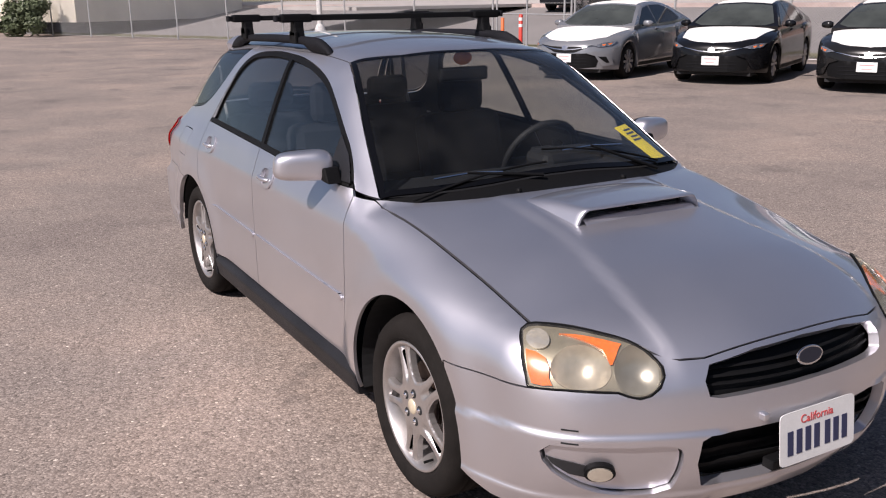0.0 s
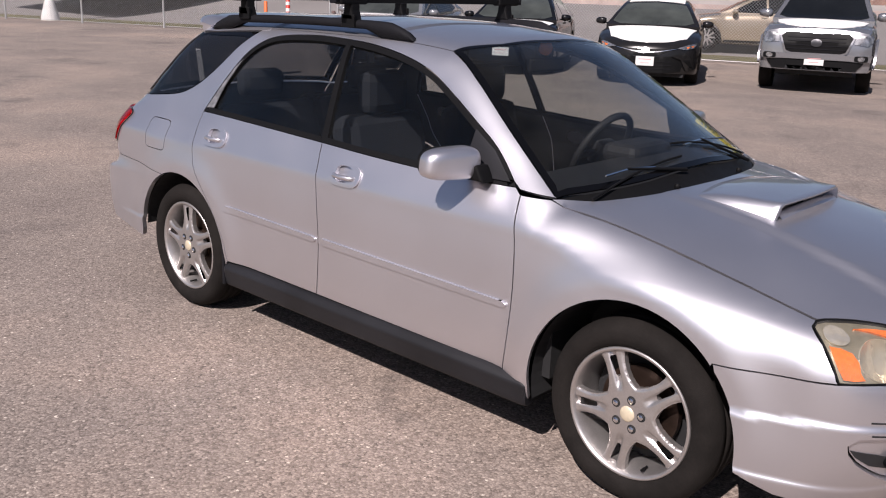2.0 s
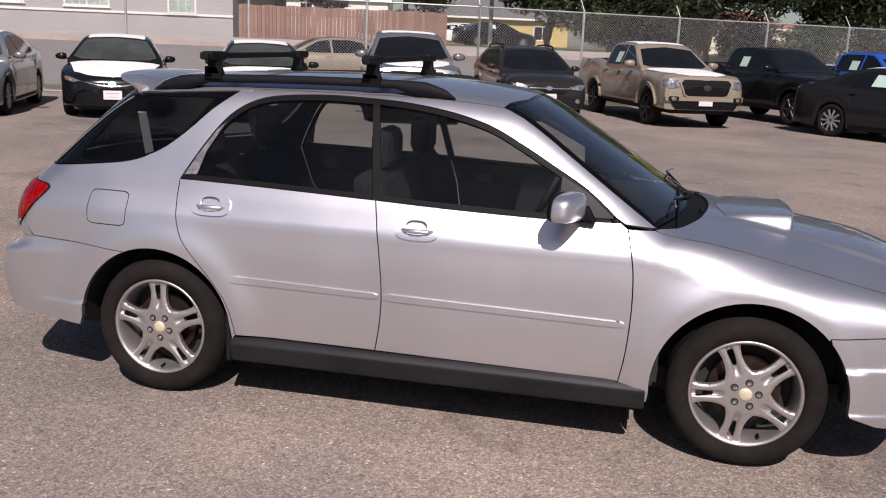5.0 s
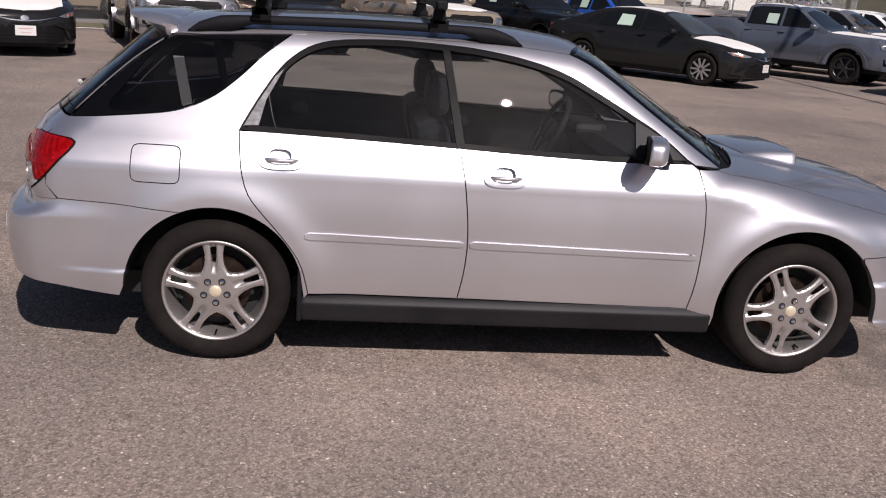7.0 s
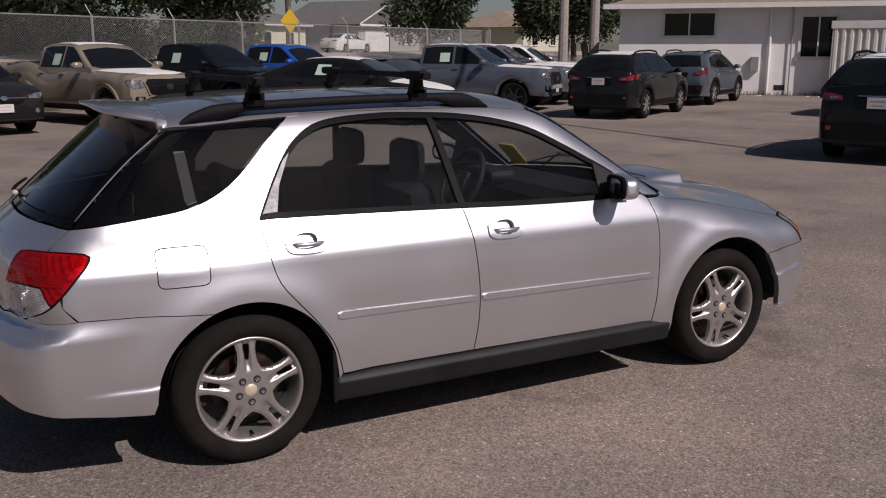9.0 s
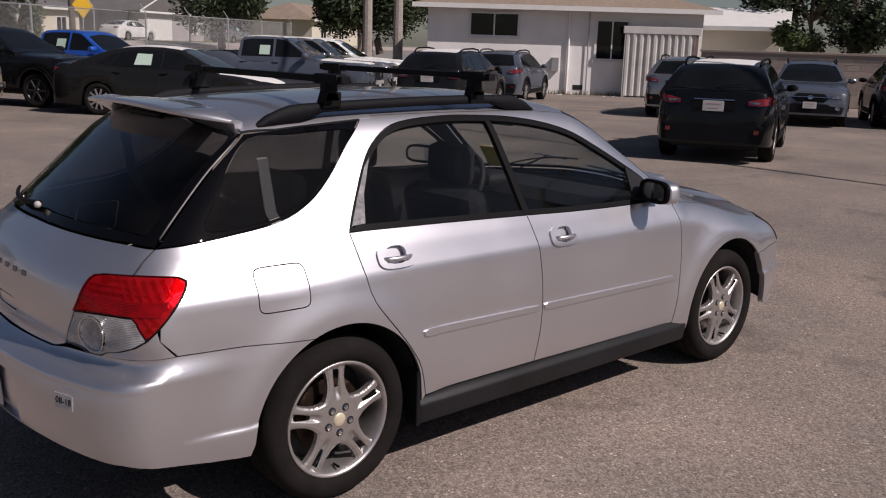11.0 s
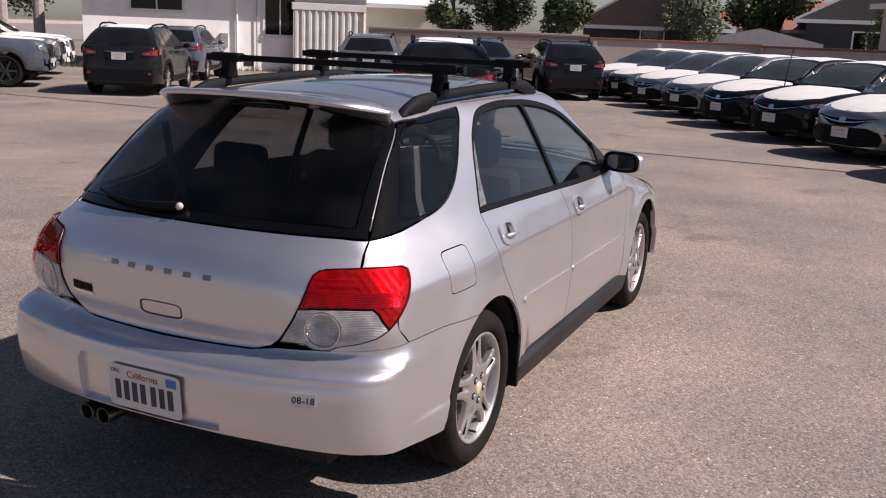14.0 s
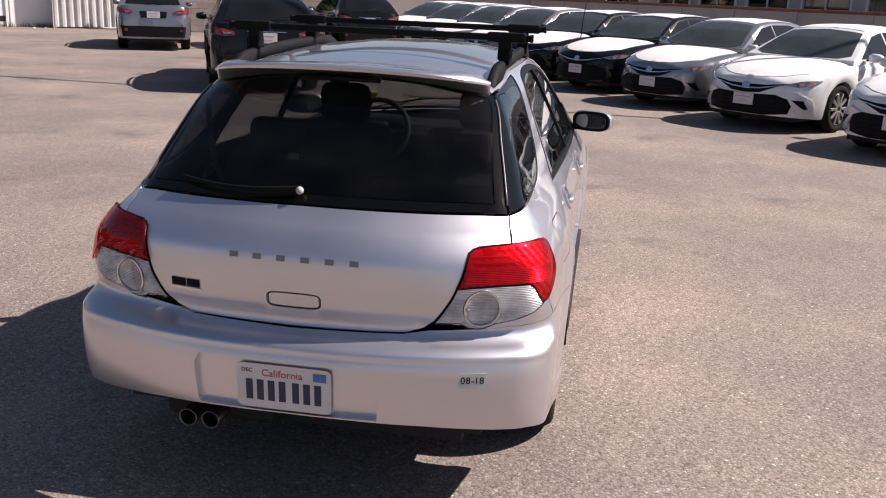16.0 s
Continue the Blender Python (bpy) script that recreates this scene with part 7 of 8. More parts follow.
def leaf_shader(name, c):
    m = shader(name, c, 0.55, grain=0.3, grain_size=1.5, spec=0.3)
    n, ln = m.node_tree.nodes, m.node_tree.links
    b = n["Principled BSDF"]
    src = b.inputs["Base Color"].links[0].from_socket
    isl, mr, v = n.new("ShaderNodeNewGeometry"), n.new("ShaderNodeMapRange"), n.new("ShaderNodeVectorMath")
    mr.inputs["To Min"].default_value, mr.inputs["To Max"].default_value = 0.55, 1.5
    v.operation = "SCALE"
    ln.new(isl.outputs["Random Per Island"], mr.inputs["Value"])
    ln.new(src, v.inputs[0])
    ln.new(mr.outputs[0], v.inputs["Scale"])
    ln.new(v.outputs[0], b.inputs["Base Color"])
    return m


LEAF = leaf_shader("green_leaf", (0.056, 0.078, 0.024))
LEAF_DARK = leaf_shader("dark_leaf", (0.030, 0.044, 0.018))
LEAF_PALE = leaf_shader("pale_leaf", (0.085, 0.105, 0.055))

# the street behind the fence climbs a little to the houses
EDGE = [(-110.0, -24.5), (-46.0, 3.4), (-20.0, 14.6), (-3.6, 20.2), (14.0, 31.6), (45.0, 51.5), (120, 100)]
UP = Vector((-0.50, 0.866))


def rise(v):
    return 1.25 * float(step(1.0, 13.0, np.array(v))) + 0.006


def strip(name, v0, v1, material, label, lift=0.0, n=10):
    b = bmesh.new()
    rows = [[b.verts.new((x + UP.x * v, y + UP.y * v, rise(v) + lift)) for x, y in EDGE] for v in (v0 + (v1 - v0) * k / n for k in range(n + 1))]
    for a, c in zip(rows, rows[1:]):
        for i in range(len(EDGE) - 1):
            b.faces.new((a[i], a[i + 1], c[i + 1], c[i]))
    if lift:
        low = [b.verts.new((x + UP.x * v0, y + UP.y * v0, rise(v0) - 0.05)) for x, y in EDGE]
        for i in range(len(EDGE) - 1):
            b.faces.new((low[i], low[i + 1], rows[0][i + 1], rows[0][i]))
    bmesh.ops.recalc_face_normals(b, faces=b.faces)
    return tagged(part(name, b, material), label, "ground", kind="structure")


strip("verge", 0.0, 1.6, GRASS, "dry grass verge along the fence")
strip("road", 1.6, 10.0, STREET, "grey street climbing past the fence")
strip("kerb", 10.0, 10.2, KERB_RED, "faded red kerb along the street", 0.14, 1)
strip("pavement", 10.2, 12.4, CONCRETE, "pale concrete pavement", 0.14, 2)
strip("yard", 12.4, 420.0, GRASS, "dry lawn in front of the houses", 0.12, 3)


# chain-link fence
def chain_fence(points, height, label):
    f_ = thing("chain_link_fence", pose(0, 0, 0), label, "fence", kind="structure")
    for (x0, y0), (x1, y1) in zip(points, points[1:]):
        a, c = Vector((x0, y0, 0)), Vector((x1, y1, 0))
        length = (c - a).length
        d = (c - a).normalized()
        n = max(1, round(length / 3.1))
        for k in range(n + 1):
            p = a + d * (length * k / n)
            b = bmesh.new()
            tube(b, [p + Vector((0, 0, -0.3)), p + Vector((0, 0, height + 0.02))], 0.032, 8)
            out = Vector((-d.y, d.x, 0))
            tube(b, [p + Vector((0, 0, height)), p + out * 0.22 + Vector((0, 0, height + 0.30))], 0.014, 5)
            part("fence_post", b, GALV, f_)
        for z in (height - 0.03, 0.06):
            b = bmesh.new()
            tube(b, [a + Vector((0, 0, z)), c + Vector((0, 0, z))], 0.021 if z > 1 else 0.006, 6)
            part("fence_rail", b, GALV, f_)
        b = bmesh.new()
        pitch, zr = 0.075, height - 0.10
        for s in (1, -1):
            u = -zr
            while u < length + zr:
                u0, u1 = (u, u + zr) if s > 0 else (u + zr, u)
                z0, z1 = 0.05, 0.05 + zr
                lo, hi = min(u0, u1), max(u0, u1)
                if hi > 0 and lo < length:
                    def at(q):
                        return z0 + (z1 - z0) * (q - u0) / (u1 - u0)
                    ua, ub = max(lo, 0.0), min(hi, length)
                    tube(b, [a + d * ua + Vector((0, 0, at(ua))), a + d * ub + Vector((0, 0, at(ub)))], 0.0034, 3, caps=False)
                u += pitch
        tagged(part("wire_mesh", b, GALV, f_), kind="stuff")
    return f_


chain_fence([(-46.0, 2.4), (-20.6, 13.45)], 2.2, "galvanised chain-link fence along the street")
chain_fence([(-16.85, 13.7), (-3.6, 19.3), (14.0, 30.7), (21.5, 35.2)], 2.5, "tall galvanised chain-link fence with slanted arms")
gate_ = thing("chain_link_gate", pose(0, 0, 0), "open galvanised pipe gate with wire mesh", "gate")
for x0, x1, y0, y1 in ((-20.45, -16.95, 13.5, 13.66),):
    for z in (0.12, 1.05, 2.1):
        b = bmesh.new()
        tube(b, [(x0, y0, z), (x1, y1, z)], 0.022, 8)
        part("gate_rail", b, GALV, gate_)
    for x in (x0, x0 + 1.5, x1 - 0.3, x1):
        b = bmesh.new()
        tube(b, [(x, y0 + (y1 - y0) * (x - x0) / (x1 - x0), 0.0), (x, y0 + (y1 - y0) * (x - x0) / (x1 - x0), 2.25)], 0.03, 8)
        part("gate_post", b, GALV, gate_)
part("gate_notice", boxed(-20.3, -19.8, 13.42, 13.45, 1.75, 2.12), shader("faded_notice", (0.62, 0.42, 0.14), 0.7), gate_, "faded orange notice")

# traffic posts at the gate
ORANGE = shader("orange_plastic", (0.62, 0.13, 0.035), 0.5, stain=0.15, stain_size=6.0)
RED_POST = shader("red_plastic", (0.55, 0.045, 0.03), 0.45, stain=0.12, stain_size=6.0)


def traffic_post(x, y, h, r, material, label, band):
    p = thing("traffic_post", pose(x, y, 0), label, "traffic post")
    b = bmesh.new()
    lathe(b, [(0.0, 0.05), (0.20, 0.045), (0.21, 0.03), (0.21, 0.0)], 20, "z")
    part("base", b, RUBBER, p)
    b = bmesh.new()
    lathe(b, [(r, 0.04), (r, h - 0.02), (r * 0.7, h), (0.0, h)], 16, "z")
    part("post", b, material, p, "", True)
    if band:
        for z in (h * 0.70, h * 0.85):
            b = bmesh.new()
            lathe(b, [(r + 0.003, z), (r + 0.003, z + 0.08)], 16, "z")
            part("reflective_band", b, WHITE_TRIM, p)


traffic_post(-18.6, 12.5, 0.98, 0.05, ORANGE, "faded orange delineator post on a black base", False)
traffic_post(-17.1, 12.1, 1.10, 0.055, RED_POST, "red delineator post with white bands", True)
cone = thing("traffic_cone", pose(-16.4, 13.05, 0), "dirty dark traffic cone by the gate", "cone")
b = bmesh.new()
lathe(b, [(0.17, 0.03), (0.05, 0.80), (0.035, 0.82), (0.0, 0.82)], 20, "z")
part("cone_body", b, shader("dirty_cone", (0.09, 0.055, 0.05), 0.7), cone, "", True)
part("base", boxed(-0.20, 0.20, -0.20, 0.20, 0.0, 0.035, 0.01), RUBBER, cone)


# houses and buildings
def opening_window(parent, m, w, h, material=None, bars=1):
    """A framed window set in a wall: local x along the wall, z up, -y out."""
    f_ = bmesh.new()
    t = 0.07
    for x0, x1, z0, z1 in ((-w / 2 - t, w / 2 + t, h, h + t), (-w / 2 - t, w / 2 + t, -t, 0), (-w / 2 - t, -w / 2, 0, h), (w / 2, w / 2 + t, 0, h)):
        box(f_, x0, x1, -0.05, 0.02, z0, z1)
    win = part("window_frame", f_, WHITE_TRIM, parent)
    win.matrix_basis = m
    for k in range(bars):
        x = -w / 2 + w * (k + 1) / (bars + 1)
        part("window_bar", boxed(x - 0.025, x + 0.025, -0.04, 0.015, 0, h), WHITE_TRIM, win)
    for k in range(bars + 1):
        x0, x1 = -w / 2 + w * k / (bars + 1), -w / 2 + w * (k + 1) / (bars + 1)
        part("pane", boxed(x0 + 0.03, x1 - 0.03, -0.012, 0.0, 0.0, h), DARK_GLASS if material is None else material, win)
    part("window_sill", boxed(-w / 2 - 0.12, w / 2 + 0.12, -0.09, 0.0, -t - 0.04, -t), WHITE_TRIM, win)
    return win


def gable_house(name, m, w, d, h, roof_h, wall_m, roof_m, label, windows=(), hip=False, eave=0.5, category="house", ridge_across=False):
    """A house: front wall along local x at y = 0, depth towards +y."""
    ho = thing(name, m, label, category)
    part("wall", boxed(0, w, 0, d, -0.6, h), wall_m, ho)
    r = bmesh.new()
    e = eave
    if ridge_across:
        p = [(-e, -e, h), (w + e, -e, h), (w + e, d + e, h), (-e, d + e, h), (w / 2, -e, h + roof_h), (w / 2, d + e, h + roof_h)]
        fs = [(0, 4, 5, 3), (1, 2, 5, 4), (0, 1, 4), (2, 3, 5), (0, 3, 2, 1)]
    else:
        k = d / 2 if hip else 0
        p = [(-e, -e, h), (w + e, -e, h), (w + e, d + e, h), (-e, d + e, h), (-e + k, d / 2, h + roof_h), (w + e - k, d / 2, h + roof_h)]
        fs = [(0, 1, 5, 4), (2, 3, 4, 5), (0, 4, 3), (1, 2, 5), (0, 3, 2, 1)]
    vs = [r.verts.new(q) for q in p]
    for f_ in fs:
        r.faces.new([vs[i] for i in f_])
    bmesh.ops.recalc_face_normals(r, faces=r.faces)
    part("roof", r, roof_m, ho)
    part("fascia", boxed(-e, w + e, -e - 0.03, -e + 0.01, h - 0.14, h + 0.03), WHITE_TRIM, ho)
    if ridge_across:
        for s in (0, 1):
            b = bmesh.new()
            x0, x1 = (-e, w / 2) if s == 0 else (w + e, w / 2)
            prism(b, [(x0, h - 0.05), (x1, h + roof_h - 0.05), (x1, h + roof_h + 0.06), (x0, h + 0.06)], -e - 0.04, -e + 0.02)
            part("barge_board", b, WHITE_TRIM, ho)
        b = bmesh.new()
        prism(b, [(0, h), (w, h), (w / 2, h + roof_h * 0.93)], 0.0, 0.1)
        part("gable_wall", b, wall_m, ho)
    for x, z, ww, hh, bars in windows:
        opening_window(ho, pose(x, 0, z), ww, hh, None, bars)
    return ho


# white stucco building beside the lot
B0, BD = (24.8, 18.7), -46
bm_ = pose(B0[0], B0[1], 0, 0, 0, BD)
bld = gable_house("stucco_building", bm_ @ pose(-6.75, 0, 0), 10.2, 9.0, 3.18, 1.5, STUCCO, TAN_ROOF, "single-storey white stucco building with tan roof", hip=True, eave=0.55, category="building")
opening_window(bld, pose(6.75 - 4.25, 0, 2.10), 1.80, 0.78, None, 1)
opening_window(bld, pose(6.75 + 0.15, 0, 1.36), 1.15, 1.36, None, 1)
for x, r_ in ((6.75 - 1.45, 0.05), (6.75 - 0.72, 0.025)):
    b = bmesh.new()
    tube(b, [(x, -0.08, 0.0), (x, -0.08, 3.1)], r_, 8)
    part("drain_pipe", b, STUCCO if r_ > 0.04 else GALV, bld)
part("meter_box", boxed(6.75 - 2.05, 6.75 - 1.78, -0.16, 0.0, 0.85, 1.35, 0.01), GALV, bld, "grey meter box")
part("wall_vent", boxed(6.75 - 1.2, 6.75 - 0.85, -0.012, 0.0, 0.18, 0.36), DARK, bld)
sh = thing("corrugated_panel", bm_, "white corrugated metal fence panel with wooden frame", "fence")
b = bmesh.new()
pts = []
n = 60
for k in range(n + 1):
    pts.append((0.62 + 2.5 * k / n, -0.55 + 0.028 * (1 if (k // 3) % 2 else -1)))
prism(b, pts + [(x, y + 0.006) for x, y in pts[::-1]], 0.05, 2.30, "xy")
part("corrugated_sheet", b, CORRUGATED, sh)
for x in (0.56, 3.12):
    part("frame_post", boxed(x, x + 0.10, -0.56, -0.44, 0.0, 2.35), FENCE_WOOD if x > 1 else CORRUGATED, sh)
part("frame_top", boxed(0.5, 3.3, -0.60, -0.42, 2.30, 2.56, 0.01), CORRUGATED, sh)

# block walls behind the vehicles
WALLS = {"wall_east": ((26.0, 15.4), (29.3, 8.0), 1.78), "wall_south": ((29.35, 7.9), (32.2, 2.2), 1.70), "wall_row": ((32.15, 2.05), (7.0, -13.0), 1.64)}
for name, (p0, p1, hh) in WALLS.items():
    a, c = Vector((*p0, 0)), Vector((*p1, 0))
    length, ang = (c - a).length, math.degrees(math.atan2(c.y - a.y, c.x - a.x))
    w_ = part(name, boxed(0, length, -0.09, 0.09, -0.2, hh - 0.05), MORTAR if name == "wall_east" else TAN_BOARD)
    w_.matrix_basis = pose(p0[0], p0[1], 0, 0, 0, ang)
    tagged(w_, "tan concrete block wall" if name == "wall_east" else "plain tan painted wall", "wall", kind="structure")
    part("wall_cap", boxed(-0.05, length + 0.05, -0.13, 0.13, hh - 0.05, hh + 0.03, 0.01), BLOCK if name == "wall_east" else RED_ROOF, w_)
    if name == "wall_east":
        block_mesh = mesh_of("block", boxed(0.005, 0.395, -0.10, 0.10, 0.006, 0.194, 0.006), BLOCK)
        for row in range(8):
            for k in range(int(length / 0.4) - 1):
                o = new("block", block_mesh)
                o.parent = w_
                o.matrix_basis = pose(k * 0.4 + (0.2 if row % 2 else 0.0), 0, 0.02 + row * 0.2)
    else:
        for k in range(int(length / 2.4)):
            part("wall_post", boxed(k * 2.4 + 0.1, k * 2.4 + 0.24, -0.12, 0.12, -0.1, hh - 0.05), TAN_BOARD, w_)

# houses across the street and beyond the walls
grey = gable_house("grey_house", pose(-37.0, 26.2, 1.2, 0, 0, 9.0), 22.0, 9.0, 2.75, 1.7, GREY_SIDING, BROWN_ROOF, "long grey house with white windows and garage", hip=True, eave=0.45,
                   windows=((12.3, 1.25, 2.6, 1.05, 2), (16.2, 1.20, 1.7, 1.0, 1), (20.0, 1.05, 1.0, 1.2, 0), (9.0, 1.4, 1.3, 0.8, 1)))
part("garage_door", boxed(1.2, 5.8, -0.06, 0.0, -0.1, 2.25), WHITE_TRIM, grey, "white garage door")
for k in range(3):
    part("garage_rib", boxed(1.2, 5.8, -0.075, -0.06, 0.45 + 0.58 * k, 0.48 + 0.58 * k), CONCRETE, grey)
part("belt_trim", boxed(7.4, 22.02, -0.05, 0.0, 0.92, 1.01), WHITE_TRIM, grey, "white trim board along the wall")
for win in [o for o in grey.children if o.name.startswith("window_frame")]:
    for pane in [o for o in win.children if o.name.startswith("pane")]:
        pane.data.materials[0] = BLIND
        x0, x1 = (min(v.co.x for v in pane.data.vertices), max(v.co.x for v in pane.data.vertices))
        top = max(v.co.z for v in pane.data.vertices)
        for q in (1, 2):
            part("window_bar", boxed(x0 + (x1 - x0) * q / 3 - 0.008, x0 + (x1 - x0) * q / 3 + 0.008, -0.022, -0.012, 0.0, top), WHITE_TRIM, win)
        part("window_bar", boxed(x0, x1, -0.023, -0.012, top * 0.5 - 0.008, top * 0.5 + 0.008), WHITE_TRIM, win)
part("driveway", boxed(0.4, 6.4, -15.0, -0.1, -0.10, 0.02), CONCRETE, grey, "pale concrete driveway")
wood = thing("wood_fence", pose(-15.0, 29.6, 1.2, 0, 0, 18), "reddish brown wooden board fence", "fence")
board_mesh = mesh_of("board", boxed(0.0, 0.135, -0.012, 0.012, 0.0, 1.75), FENCE_WOOD)
for k in range(56):
    o = new("board", board_mesh)
    o.parent = wood
    o.matrix_basis = pose(k * 0.145, 0, -0.3 + 0.02 * math.sin(k * 7.3))
for z in (0.2, 1.1):
    part("fence_rail", boxed(0, 8.1, 0.015, 0.06, z, z + 0.09), FENCE_WOOD, wood)
gable_house("distant_house", pose(-44.0, 104.0, 1.2, 0, 0, 12), 13, 9, 4.8, 2.0, WHITE_TRIM, RED_ROOF, "two-storey white house with red tile roof", windows=((3, 3.0, 1.4, 1.1, 1), (7, 3.0, 1.4, 1.1, 1), (10.5, 0.8, 2.2, 1.6, 1)), hip=True)
gable_house("distant_house", pose(-20.0, 84.0, 1.2, 0, 0, 16), 13, 8, 2.7, 2.1, YELLOW_WALL, GREY_ROOF, "yellow house with grey shingle roof", windows=((2.5, 0.8, 1.6, 1.2, 1), (6.5, 0.3, 1.1, 1.9, 0), (10.5, 0.8, 1.6, 1.2, 1)), hip=True)
gable_house("distant_house", pose(1.5, 82.0, 1.2, 0, 0, 20), 13, 8, 2.6, 1.5, CREAM, RED_ROOF, "low cream house with red roof", windows=((3, 0.8, 1.6, 1.2, 1), (9, 0.8, 1.6, 1.2, 1)), hip=True)
gable_house("distant_house", pose(20.5, 72.0, 1.2, 0, 0, 33), 7.5, 9, 2.5, 1.9, CREAM, GREY_ROOF, "cream house with grey hipped roof", windows=((2.2, 0.7, 1.0, 1.1, 0), (5.2, 0.7, 1.2, 1.1, 1)), hip=True)
h5 = gable_house("distant_house", pose(31.5, 75.0, 1.2, 0, 0, 33), 11, 9, 2.6, 2.4, GREY_SIDING, GREY_ROOF, "grey house with white garage door", windows=((9.0, 0.9, 1.3, 1.0, 1),), hip=False, ridge_across=True)
part("garage_door", boxed(1.0, 5.2, -0.06, 0.0, -0.1, 2.1), WHITE_TRIM, h5)
gable_house("distant_house", pose(50.0, 76.0, 1.2, 0, 0, 33), 13, 8, 2.6, 1.8, CREAM, TAN_ROOF, "cream house with tan roof", windows=((3, 0.8, 1.4, 1.1, 1), (8, 0.8, 1.4, 1.1, 1)), hip=True)
gable_house("cream_outbuilding", pose(29.0, 21.5, 0, 0, 0, -62), 6.5, 6, 2.75, 0.9, CREAM, WHITE_TRIM, "low cream outbuilding with pale flat roof", eave=0.35, category="building")
gable_house("dark_house", pose(38.6, 11.0, 0, 0, 0, -82), 6.4, 12, 2.3, 2.1, DARK_SIDING, BROWN_ROOF, "dark grey house with brown gabled roof", windows=((3.2, 1.0, 1.0, 1.2, 0),), ridge_across=True)
gable_house("pale_shed", pose(35.8, 4.9, 0, 0, 0, -86), 4.4, 3.5, 1.75, 0.55, CREAM, WHITE_TRIM, "small cream shed with pale roof", ridge_across=True, eave=0.25, category="shed")
gable_house("dark_house", pose(41.5, 1.4, 0, 0, 0, -86), 8.0, 12, 2.9, 2.3, DARK_SIDING, GREY_ROOF, "dark blue-grey house with white window trim", windows=((2.6, 0.9, 1.1, 1.5, 1), (6.0, 0.9, 1.1, 1.5, 1)), ridge_across=True)
gable_house("distant_house", pose(52, 9.0, 0, 0, 0, -80), 12, 9, 2.6, 1.9, CREAM, RED_ROOF, "cream house with red roof beyond the wall", windows=((3, 0.9, 1.4, 1.1, 1),), hip=True)
south = gable_house("row_building", pose(29.5, -1.8, 0, 0, 0, -149), 24, 8, 3.1, 0.6, TAN_BOARD, GREY_ROOF, "long tan building with a band of dark windows", eave=0.3, category="building",
                    windows=[(2.2 + 2.3 * k, 1.35, 1.7, 1.0, 1) for k in range(9)])
far_bld = gable_house("distant_house", pose(-66, -6, 1.2, 0, 0, 24), 26, 10, 3.0, 1.2, CREAM, RED_ROOF, "long cream building across the street", windows=((5, 0.8, 1.6, 1.2, 1), (12, 0.8, 1.6, 1.2, 1), (19, 0.8, 1.6, 1.2, 1)), hip=True)


# trees and shrubs
def tree(name, x, y, z, h, trunk, crown_r, crown_z, leaf, count, seed, label, size=0.16, bark=None, flat=0.75):
    """A tapered trunk with limbs and a crown of many small leaf blades gathered in uneven clumps."""
    rnd = random.Random(seed)
    t_ = thing(name, pose(x, y, z), label, "shrub" if name == "shrub" else "tree")
    b = bmesh.new()
    top = crown_z
    bend_ = [(rnd.uniform(-0.15, 0.15) * k, rnd.uniform(-0.15, 0.15) * k, -0.3 + (top + 0.3) * k / 4) for k in range(5)]
    tube(b, bend_, [trunk, trunk * 0.9, trunk * 0.78, trunk * 0.66, trunk * 0.5], 8)
    clumps = []
    for k in range(9 if crown_r > 1.2 else 5):
        a, e = rnd.uniform(0, 6.28), rnd.uniform(-0.5, 0.9)
        rr = crown_r * rnd.uniform(0.35, 0.85)
        c = Vector((rr * math.cos(a) * math.cos(e), rr * math.sin(a) * math.cos(e), top + crown_r * flat * math.sin(e) * 0.9))
        clumps.append((c, crown_r * rnd.uniform(0.32, 0.55)))
        tube(b, [Vector(bend_[-2]), (Vector(bend_[-1]) + c) * 0.5 + Vector((0, 0, -0.1 * crown_r)), c], [trunk * 0.45, trunk * 0.3, trunk * 0.12], 6)
    part("trunk", b, bark or BARK, t_)
    g_ = np.random.default_rng(seed)
    pick = g_.integers(0, len(clumps), count)
    centre, reach = np.array([tuple(c) for c, _ in clumps])[pick], np.array([r for _, r in clumps])[pick]
    d = g_.normal(size=(count, 3))
    d /= np.linalg.norm(d, axis=1, keepdims=True)
    p = centre + d * (reach * g_.uniform(0.40, 1.08, count) ** 0.7)[:, None]
    u = g_.normal(size=(count, 3)) * (1, 1, 0.6)
    u /= np.linalg.norm(u, axis=1, keepdims=True)
    w = np.cross(u, d)
    w /= np.linalg.norm(w, axis=1, keepdims=True) + 1e-6
    half = (size * g_.uniform(0.6, 1.4, count))[:, None]
    corner = np.stack([p - u * half, p + w * half * 0.42, p + u * half, p - w * half * 0.42], 1).reshape(-1, 3)
    d_ = bpy.data.meshes.new("crown")
    d_.from_pydata(corner.tolist(), [], np.arange(count * 4).reshape(-1, 4).tolist())
    d_.materials.append(leaf)
    o = new("crown", d_)
    o.parent = t_
    return t_


